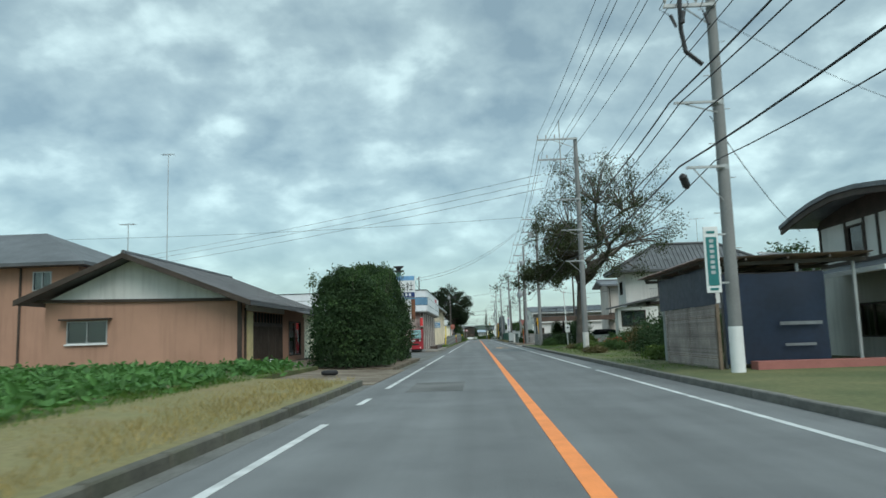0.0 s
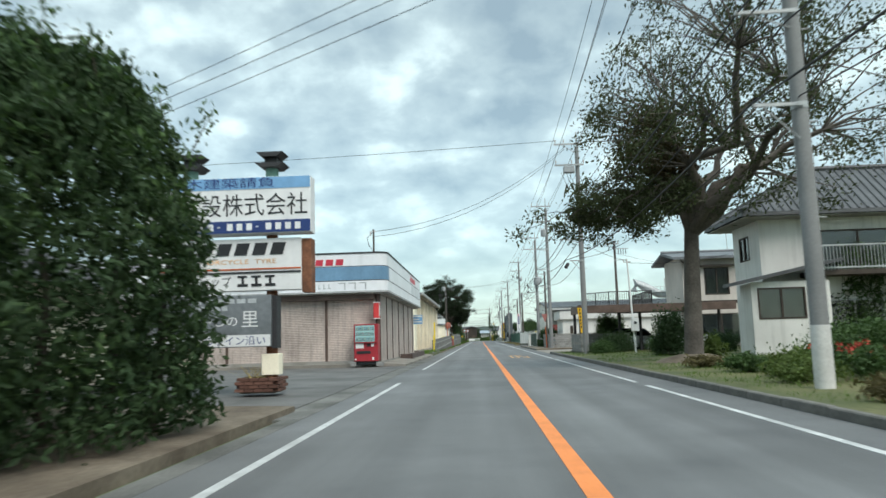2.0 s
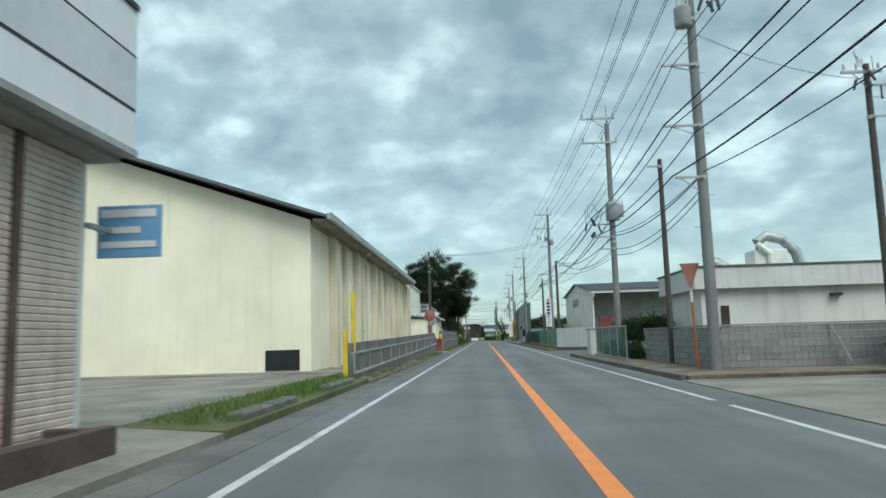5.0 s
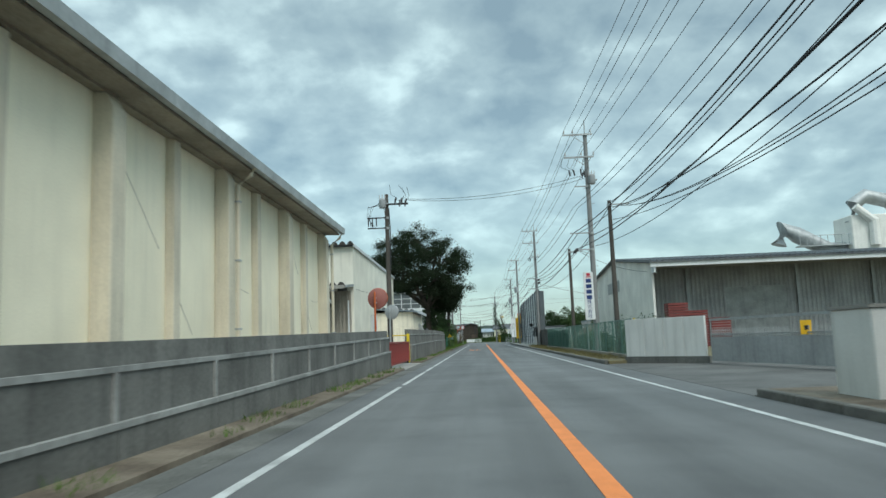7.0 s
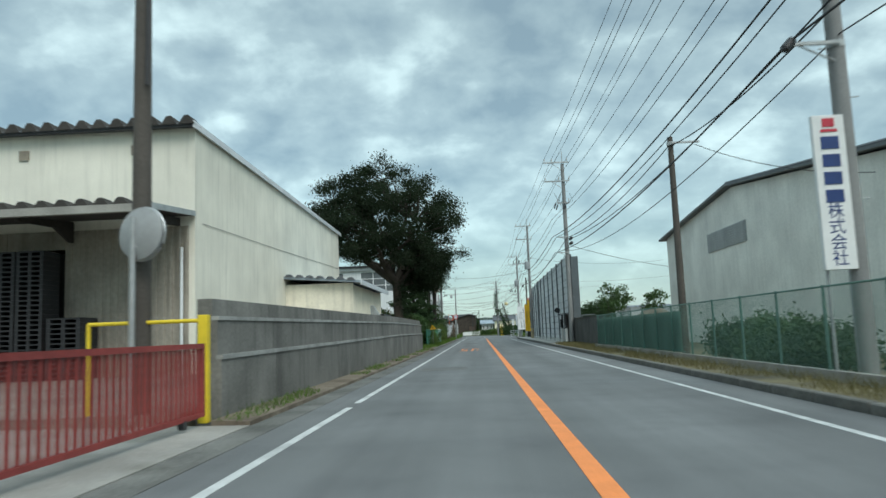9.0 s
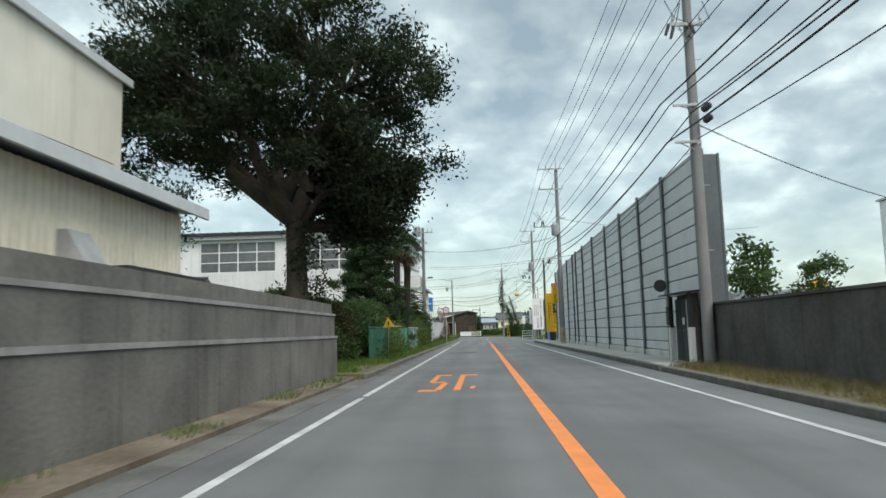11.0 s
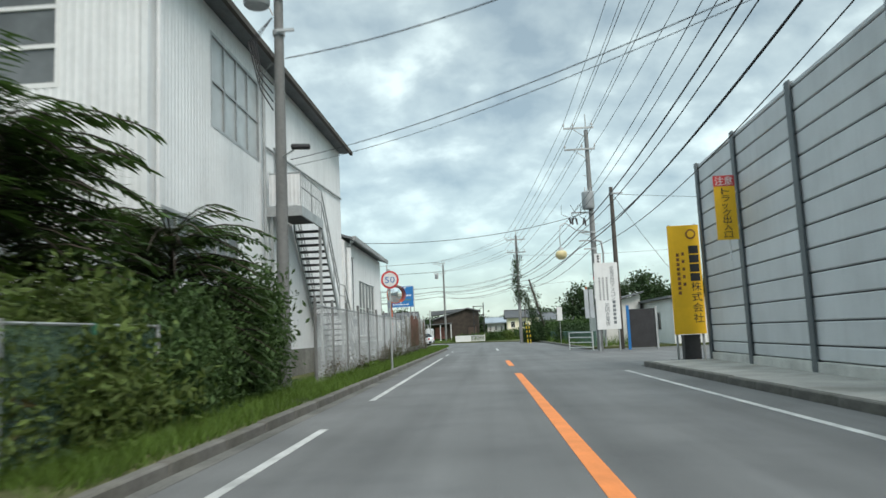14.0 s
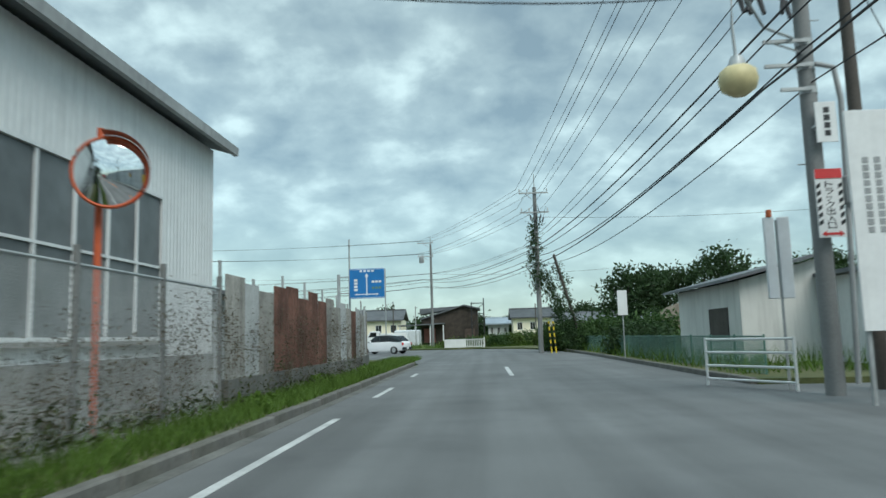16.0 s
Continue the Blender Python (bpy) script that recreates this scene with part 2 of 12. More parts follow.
M = {}
for key, args, kw in [
    ("asphalt", (0.139, 0.143, 0.143), dict(rough=0.75, var=0.16, scale=0.35, fine=60, bump=0.35, spec=0.45, stain=(0.78, 0.78, 0.8))),
    ("apron", (0.13, 0.13, 0.125), dict(rough=0.85, var=0.25, scale=0.5, fine=40, bump=0.35, stain=(0.6, 0.6, 0.58))),
    ("gutter", (0.15, 0.15, 0.138), dict(rough=0.9, var=0.35, scale=0.7, fine=18, bump=0.3, stain=(0.45, 0.45, 0.4))),
    ("concrete", (0.30, 0.29, 0.265), dict(rough=0.88, var=0.2, scale=0.9, fine=25, bump=0.25, stain=(0.55, 0.55, 0.5))),
    ("stucco_ivory", (0.76, 0.73, 0.63), dict(rough=0.9, var=0.1, scale=0.5, fine=30, bump=0.15, streak=0.22)),
    ("walk_dusty", (0.255, 0.235, 0.205), dict(rough=0.92, var=0.3, scale=0.6, fine=22, bump=0.35, stain=(0.5, 0.5, 0.45))),
    ("walk_grey", (0.40, 0.385, 0.355), dict(rough=0.9, var=0.22, scale=0.8, fine=24, bump=0.25, stain=(0.75, 0.74, 0.7))),
    ("weedy_soil", (0.17, 0.15, 0.10), dict(rough=0.95, var=0.35, scale=0.7, fine=12, bump=0.6, second=(0.20, 0.17, 0.085))),
    ("roof_dark", (0.035, 0.037, 0.04), dict(rough=0.6, var=0.2, scale=0.8, fine=12, bump=0.05)),
    ("green_dark", (0.03, 0.05, 0.045), dict(rough=0.7, var=0.2, scale=1, fine=12, bump=0.05)),
    ("stucco_taupe", (0.50, 0.46, 0.42), dict(rough=0.9, var=0.12, scale=0.6, fine=30, bump=0.15, streak=0.25)),
    ("kerb_mossy", (0.105, 0.10, 0.08), dict(rough=0.95, var=0.35, scale=1.4, fine=22, bump=0.4, stain=(0.5, 0.55, 0.4), rnd=0.15)),
    ("footing", (0.60, 0.60, 0.57), dict(rough=0.9, var=0.18, scale=1.0, fine=20, bump=0.2, streak=0.2)),
    ("pole_sleeve", (0.42, 0.34, 0.21), dict(rough=0.8, var=0.25, scale=2, fine=16, bump=0.1, streak=0.3)),
    ("pole_grey", (0.17, 0.175, 0.17), dict(rough=0.8, var=0.15, scale=1.5, fine=14, bump=0.05, streak=0.25)),
    ("sheet_grey", (0.27, 0.27, 0.25), dict(rough=0.75, var=0.3, scale=1.0, fine=12, bump=0.08, streak=0.5, rnd=0.15)),
    ("kerb", (0.165, 0.16, 0.145), dict(rough=0.9, var=0.3, scale=1.4, fine=22, bump=0.35, stain=(0.4, 0.4, 0.33), rnd=0.12)),
    ("wall_concrete", (0.15, 0.15, 0.138), dict(rough=0.9, var=0.28, scale=0.8, fine=18, bump=0.3, streak=0.5, rnd=0.08)),
    ("wall_concrete_pale", (0.165, 0.162, 0.148), dict(rough=0.9, var=0.28, scale=0.8, fine=18, bump=0.3, streak=0.5, rnd=0.08)),
    ("pane_grey", (0.27, 0.30, 0.31), dict(rough=0.18, var=0.15, scale=0.5, fine=3, bump=0)),
    ("pane_dim", (0.13, 0.145, 0.15), dict(rough=0.35, var=0.25, scale=0.5, fine=3, bump=0)),
    ("pane_pale", (0.46, 0.49, 0.49), dict(rough=0.2, var=0.15, scale=0.5, fine=3, bump=0)),
    ("wall_ledge", (0.30, 0.305, 0.29), dict(rough=0.88, var=0.22, scale=1.2, fine=18, bump=0.2, streak=0.4)),
    ("block", (0.27, 0.27, 0.26), dict(rough=0.92, var=0.2, scale=1.2, fine=30, bump=0.4, rnd=0.16, streak=0.5)),
    ("line_white", (0.52, 0.53, 0.52), dict(rough=0.7, var=0.18, scale=2.5, fine=30, bump=0.1, stain=(0.5, 0.5, 0.5))),
    ("line_orange", (0.76, 0.24, 0.065), dict(rough=0.7, var=0.1, scale=2.5, fine=30, bump=0.1)),
    ("line_worn", (0.72, 0.40, 0.16), dict(rough=0.75, var=0.3, scale=4, fine=30, bump=0.1, stain=(0.4, 0.4, 0.4))),
    ("soil", (0.16, 0.12, 0.085), dict(rough=0.95, var=0.35, scale=0.9, fine=14, bump=0.6, second=(0.24, 0.20, 0.15))),
    ("gravel", (0.24, 0.22, 0.19), dict(rough=0.95, var=0.3, scale=0.7, fine=22, bump=0.7)),
    ("turf", (0.09, 0.125, 0.04), dict(rough=0.95, var=0.35, scale=0.35, fine=9, bump=0.6, second=(0.15, 0.145, 0.06))),
    ("dry_turf", (0.30, 0.24, 0.11), dict(rough=0.95, var=0.3, scale=0.6, fine=10, bump=0.6, second=(0.19, 0.18, 0.075))),
    ("far_ground", (0.10, 0.13, 0.055), dict(rough=0.95, var=0.3, scale=0.03, fine=0.6, bump=0)),
    ("stucco_orange", (0.40, 0.235, 0.165), dict(rough=0.92, var=0.1, scale=0.6, fine=35, bump=0.3, streak=0.25)),
    ("stucco_white", (0.66, 0.66, 0.63), dict(rough=0.9, var=0.1, scale=0.6, fine=35, bump=0.2, streak=0.3)),
    ("stucco_cream", (0.92, 0.85, 0.665), dict(rough=0.9, var=0.08, scale=0.5, fine=30, bump=0.15, streak=0.12)),
    ("pilaster", (0.66, 0.60, 0.475), dict(rough=0.9, var=0.12, scale=0.7, fine=25, bump=0.15, streak=0.3)),
    ("cream_metal", (0.82, 0.77, 0.63), dict(rough=0.6, var=0.1, scale=0.7, fine=8, bump=0.05, streak=0.3)),
    ("white_metal", (0.70, 0.72, 0.72), dict(rough=0.5, var=0.07, scale=0.5, fine=6, bump=0.03, streak=0.2)),
    ("grey_metal", (0.36, 0.37, 0.37), dict(rough=0.55, var=0.15, scale=0.8, fine=9, bump=0.05, streak=0.35)),
    ("roof_tile", (0.085, 0.09, 0.095), dict(rough=0.55, var=0.25, scale=1.0, fine=15, bump=0.1, rnd=0.15)),
    ("roof_metal", (0.13, 0.14, 0.15), dict(rough=0.55, var=0.2, scale=0.8, fine=12, bump=0.05, streak=0.3)),
    ("roof_blue", (0.30, 0.36, 0.41), dict(rough=0.5, var=0.15, scale=0.8, fine=12, bump=0.05, streak=0.3)),
    # the next three colours include shade from eaves and canopy
    ("eave_dark_shade", (0.05, 0.045, 0.04), dict(rough=0.9, var=0.25, scale=0.9, fine=16, bump=0.15)),
    ("ribbed_beige_shaded", (0.33, 0.30, 0.25), dict(rough=0.65, var=0.18, scale=0.7, fine=8, bump=0.05, streak=0.55)),
    ("eave_brown_shade", (0.32, 0.28, 0.22), dict(rough=0.9, var=0.25, scale=0.9, fine=16, bump=0.15, streak=0.3)),
    ("soffit", (0.33, 0.32, 0.29), dict(rough=0.9, var=0.2, scale=1, fine=20, bump=0.1)),
    ("timber_dark", (0.055, 0.042, 0.033), dict(rough=0.75, var=0.3, scale=1.5, fine=20, bump=0.15)),
    ("timber", (0.16, 0.12, 0.085), dict(rough=0.8, var=0.3, scale=1.5, fine=20, bump=0.2, rnd=0.2)),
    ("pale_slat", (0.40, 0.34, 0.31), dict(rough=0.75, var=0.3, scale=1.5, fine=15, bump=0.15, rnd=0.2, streak=0.4)),
    ("shutter", (0.55, 0.465, 0.415), dict(rough=0.5, var=0.2, scale=0.8, fine=10, bump=0.04, streak=0.5, rnd=0.06)),
    ("rail_brown", (0.105, 0.07, 0.055), dict(rough=0.6, var=0.25, scale=2, fine=14, bump=0.05)),
    ("fascia_white", (0.72, 0.74, 0.76), dict(rough=0.35, var=0.05, scale=0.6, fine=5, bump=0.02, streak=0.12)),
    ("fascia_pale", (0.58, 0.61, 0.63), dict(rough=0.4, var=0.08, scale=1.2, fine=8, bump=0.02)),
    ("fascia_blue", (0.14, 0.27, 0.40), dict(rough=0.4, var=0.12, scale=0.9, fine=8, bump=0.02, streak=0.15)),
    ("crimson", (0.52, 0.035, 0.06), dict(rough=0.4, var=0.12, scale=1.5, fine=9, bump=0.02)),
    ("vending_red", (0.36, 0.03, 0.04), dict(rough=0.38, var=0.14, scale=1.2, fine=9, bump=0.02, streak=0.2)),
    ("sign_red", (0.60, 0.05, 0.05), dict(rough=0.4, var=0.08, scale=2, fine=9, bump=0)),
    ("sign_white", (0.72, 0.73, 0.72), dict(rough=0.45, var=0.06, scale=1.5, fine=9, bump=0.02, streak=0.12)),
    ("sign_black", (0.022, 0.024, 0.026), dict(rough=0.5, var=0.2, scale=2, fine=9, bump=0)),
    ("sign_navy", (0.02, 0.045, 0.16), dict(rough=0.4, var=0.1, scale=2, fine=9, bump=0)),
    ("sign_sky", (0.17, 0.36, 0.58), dict(rough=0.4, var=0.1, scale=2, fine=9, bump=0)),
    ("sign_slate", (0.17, 0.19, 0.20), dict(rough=0.5, var=0.25, scale=1.2, fine=9, bump=0.02)),
    ("sign_yellow", (0.80, 0.46, 0.02), dict(rough=0.45, var=0.06, scale=1.5, fine=9, bump=0)),
    ("sign_blue", (0.015, 0.16, 0.42), dict(rough=0.4, var=0.06, scale=1.5, fine=9, bump=0)),
    ("sign_teal", (0.02, 0.17, 0.17), dict(rough=0.45, var=0.12, scale=2, fine=9, bump=0)),
    ("pale_glyph", (0.42, 0.45, 0.46), dict(rough=0.5, var=0.2, scale=3, fine=9, bump=0)),
    ("steel", (0.42, 0.43, 0.43), dict(rough=0.45, metal=0.6, var=0.15, scale=2, fine=15, bump=0.03)),
    ("galv", (0.40, 0.42, 0.42), dict(rough=0.5, metal=0.35, var=0.18, scale=1.5, fine=12, bump=0.03, streak=0.25)),
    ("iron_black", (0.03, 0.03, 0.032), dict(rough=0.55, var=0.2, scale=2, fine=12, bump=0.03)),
    ("rust", (0.20, 0.085, 0.045), dict(rough=0.85, var=0.35, scale=3, fine=16, bump=0.2)),
    ("gate_red", (0.24, 0.04, 0.035), dict(rough=0.6, var=0.2, scale=1.2, fine=12, bump=0.03, rnd=0.1)),
    ("pipe_yellow", (0.72, 0.53, 0.03), dict(rough=0.5, var=0.12, scale=1.5, fine=12, bump=0.02)),
    ("pipe_orange", (0.50, 0.12, 0.04), dict(rough=0.5, var=0.18, scale=1.5, fine=12, bump=0.02, streak=0.3)),
    ("dull_red", (0.34, 0.13, 0.11), dict(rough=0.6, var=0.12, scale=1.5, fine=12, bump=0.02)),
    ("pole_concrete", (0.22, 0.225, 0.222), dict(rough=0.85, var=0.14, scale=0.7, fine=25, bump=0.12, streak=0.35)),
    ("pole_dark", (0.085, 0.075, 0.065), dict(rough=0.85, var=0.2, scale=0.9, fine=22, bump=0.15, streak=0.3)),
    ("pole_wrap", (0.42, 0.36, 0.22), dict(rough=0.7, var=0.15, scale=2, fine=20, bump=0.1)),
    ("wire", (0.018, 0.018, 0.02), dict(rough=0.6, var=0.1, scale=2, fine=9, bump=0)),
    ("ceramic", (0.45, 0.45, 0.44), dict(rough=0.3, var=0.1, scale=2, fine=9, bump=0)),
    ("transformer", (0.33, 0.35, 0.36), dict(rough=0.5, var=0.12, scale=2, fine=9, bump=0.03, streak=0.2)),
    ("bark", (0.055, 0.045, 0.035), dict(rough=0.95, var=0.35, scale=1.5, fine=14, bump=0.7)),
    ("bark_grey", (0.115, 0.10, 0.085), dict(rough=0.95, var=0.35, scale=1.5, fine=14, bump=0.7)),
    ("palm_bark", (0.026, 0.021, 0.018), dict(rough=0.95, var=0.4, scale=3, fine=22, bump=0.9)),
    ("palm_dead", (0.16, 0.105, 0.075), dict(rough=0.9, var=0.3, scale=2, fine=14, bump=0.1, island=0.3)),
    ("barrier_panel", (0.61, 0.635, 0.65), dict(rough=0.5, metal=0.0, var=0.08, scale=0.8, fine=40, bump=0.06, rnd=0.05, streak=0.12)),
    ("barrier_post", (0.12, 0.14, 0.15), dict(rough=0.5, metal=0.2, var=0.12, scale=1, fine=12, bump=0.03, streak=0.2)),
    ("green_mesh", (0.03, 0.19, 0.115), dict(rough=0.6, var=0.15, scale=1, fine=12, bump=0.03)),
    ("green_dull", (0.10, 0.20, 0.165), dict(rough=0.65, var=0.15, scale=1, fine=12, bump=0.03)),
    ("tarp_blue", (0.006, 0.016, 0.038), dict(rough=0.5, var=0.25, scale=0.8, fine=6, bump=0.15)),
    ("poly_sheet", (0.30, 0.22, 0.20), dict(rough=0.4, var=0.2, scale=1.5, fine=8, bump=0.05, rnd=0.2)),
    ("brick_planter", (0.12, 0.058, 0.042), dict(rough=0.9, var=0.3, scale=2, fine=16, bump=0.3, rnd=0.25)),
    ("step_stone", (0.085, 0.06, 0.052), dict(rough=0.7, var=0.3, scale=1.5, fine=14, bump=0.15)),
    ("rubber", (0.02, 0.02, 0.021), dict(rough=0.8, var=0.2, scale=3, fine=20, bump=0.05)),
    ("car_white", (0.75, 0.76, 0.77), dict(rough=0.25, var=0.03, scale=1, fine=5, bump=0)),
    ("car_dark", (0.02, 0.03, 0.035), dict(rough=0.25, var=0.1, scale=1, fine=5, bump=0)),
    ("car_silver", (0.5, 0.52, 0.53), dict(rough=0.3, metal=0.3, var=0.04, scale=1, fine=5, bump=0)),
    ("tail_red", (0.5, 0.02, 0.02), dict(rough=0.2, var=0.05, scale=3, fine=9, bump=0)),
    ("lamp_cream", (0.66, 0.56, 0.30), dict(rough=0.5, var=0.1, scale=3, fine=9, bump=0)),
    ("dark_wall", (0.085, 0.085, 0.08), dict(rough=0.92, var=0.3, scale=0.9, fine=12, bump=0.3, streak=0.35)),
    ("panel_pale", (0.76, 0.75, 0.70), dict(rough=0.7, var=0.12, scale=0.6, fine=10, bump=0.03, streak=0.15)),
    ("wall_dirty", (0.22, 0.215, 0.195), dict(rough=0.92, var=0.3, scale=0.7, fine=9, bump=0.25, streak=0.6, stain=(0.5, 0.48, 0.42))),
    ("tread_dark", (0.07, 0.07, 0.07), dict(rough=0.7, var=0.2, scale=2, fine=14, bump=0.05)),
    ("blind", (0.30, 0.31, 0.31), dict(rough=0.8, var=0.2, scale=1.2, fine=10, bump=0.05)),
    ("net_cloth", (0.022, 0.135, 0.085), dict(rough=0.75, var=0.35, scale=1.6, fine=22, bump=0.25)),
    ("rust_sheet", (0.15, 0.075, 0.055), dict(rough=0.8, var=0.4, scale=1.2, fine=9, bump=0.1, streak=0.4)),
    ("mirror_orange", (0.52, 0.10, 0.035), dict(rough=0.5, var=0.15, scale=2, fine=12, bump=0.02)),
    ("curtain", (0.50, 0.48, 0.42), dict(rough=0.9, var=0.15, scale=3, fine=12, bump=0.1)),
    # near black: the shade of unlit rooms as a colour
    ("room_shade", (0.05, 0.05, 0.05), dict(rough=0.9, var=0.2, scale=1, fine=9, bump=0)),
    ("plastic_grey", (0.30, 0.31, 0.31), dict(rough=0.55, var=0.12, scale=2, fine=9, bump=0.02)),
    ("sheet_pile", (0.34, 0.31, 0.29), dict(rough=0.7, var=0.2, scale=1.2, fine=10, bump=0.05, streak=0.5, rnd=0.12)),
    ("hill", (0.075, 0.10, 0.09), dict(rough=1.0, var=0.15, scale=0.02, fine=0.2, bump=0)),
    ("pallet_red", (0.20, 0.045, 0.04), dict(rough=0.6, var=0.2, scale=2, fine=12, bump=0.03)),
    ("flower_red", (0.45, 0.05, 0.03), dict(rough=0.7, var=0.2, scale=2, fine=9, bump=0, island=0.3)),
]:
    M[key] = mat(key, *([args]), **kw)
M["lit_panel"] = mat("lit_panel", (0.55, 0.68, 0.68), rough=0.5, var=0.05, bump=0)
M["lit_panel"].node_tree.nodes["Principled BSDF"].inputs["Emission Color"].default_value = (0.6, 0.9, 0.9, 1)
M["lit_panel"].node_tree.nodes["Principled BSDF"].inputs["Emission Strength"].default_value = 1.1
# wheel tracks and long patches worn into the asphalt
t_ = M["asphalt"].node_tree
bc_ = t_.nodes["Principled BSDF"].inputs["Base Color"]
src_ = bc_.links[0].from_socket
tc_, mp_, ns_, rg_, mm_ = (t_.nodes.new(k) for k in ("ShaderNodeTexCoord", "ShaderNodeMapping", "ShaderNodeTexNoise", "ShaderNodeMapRange", "ShaderNodeMix"))
mp_.inputs["Scale"].default_value = (1.3, 0.035, 1.0)
ns_.inputs["Scale"].default_value, ns_.inputs["Detail"].default_value = 1.0, 6.0
rg_.inputs["From Min"].default_value, rg_.inputs["From Max"].default_value = 0.3, 0.7
rg_.inputs["To Min"].default_value, rg_.inputs["To Max"].default_value = 0.78, 1.2
mm_.data_type, mm_.blend_type = "RGBA", "MULTIPLY"
mm_.inputs["Factor"].default_value = 1.0
link(t_, tc_.outputs["Object"], mp_.inputs["Vector"]), link(t_, mp_.outputs[0], ns_.inputs["Vector"]), link(t_, ns_.outputs["Fac"], rg_.inputs["Value"])
link(t_, src_, mm_.inputs[6]), link(t_, rg_.outputs[0], mm_.inputs[7]), link(t_, mm_.outputs[2], bc_)
M["leaf_dark"] = leaf_mat("leaf_dark", (0.036, 0.066, 0.028))
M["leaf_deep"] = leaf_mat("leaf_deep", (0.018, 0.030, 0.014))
M["leaf_mid"] = leaf_mat("leaf_mid", (0.053, 0.096, 0.033))
M["leaf_light"] = leaf_mat("leaf_light", (0.085, 0.125, 0.035))
M["leaf_brown"] = leaf_mat("leaf_brown", (0.10, 0.085, 0.04))
M["leaf_dry"] = leaf_mat("leaf_dry", (0.105, 0.088, 0.066))
M["leaf_russet"] = leaf_mat("leaf_russet", (0.062, 0.050, 0.026))
M["leaf_zelkova"] = leaf_mat("leaf_zelkova", (0.050, 0.062, 0.028))
M["grass_green"] = leaf_mat("grass_green", (0.09, 0.155, 0.03))
M["grass_dull"] = leaf_mat("grass_dull", (0.17, 0.145, 0.07))
M["grass_dry"] = leaf_mat("grass_dry", (0.30, 0.235, 0.10))
M["crop_leaf"] = leaf_mat("crop_leaf", (0.075, 0.17, 0.05))
M["glass"] = glass_mat("window_glass", (0.62, 0.68, 0.68))
M["car_glass"] = glass_mat("car_glass", (0.12, 0.14, 0.15))
mirror_m = bpy.data.materials.new("mirror")
mirror_m.use_nodes = True
mirror_m.node_tree.nodes["Principled BSDF"].inputs["Metallic"].default_value = 1.0
mirror_m.node_tree.nodes["Principled BSDF"].inputs["Roughness"].default_value = 0.03
mirror_m.node_tree.nodes["Principled BSDF"].inputs["Base Color"].default_value = (0.8, 0.82, 0.82, 1)
M["mirror"] = mirror_m


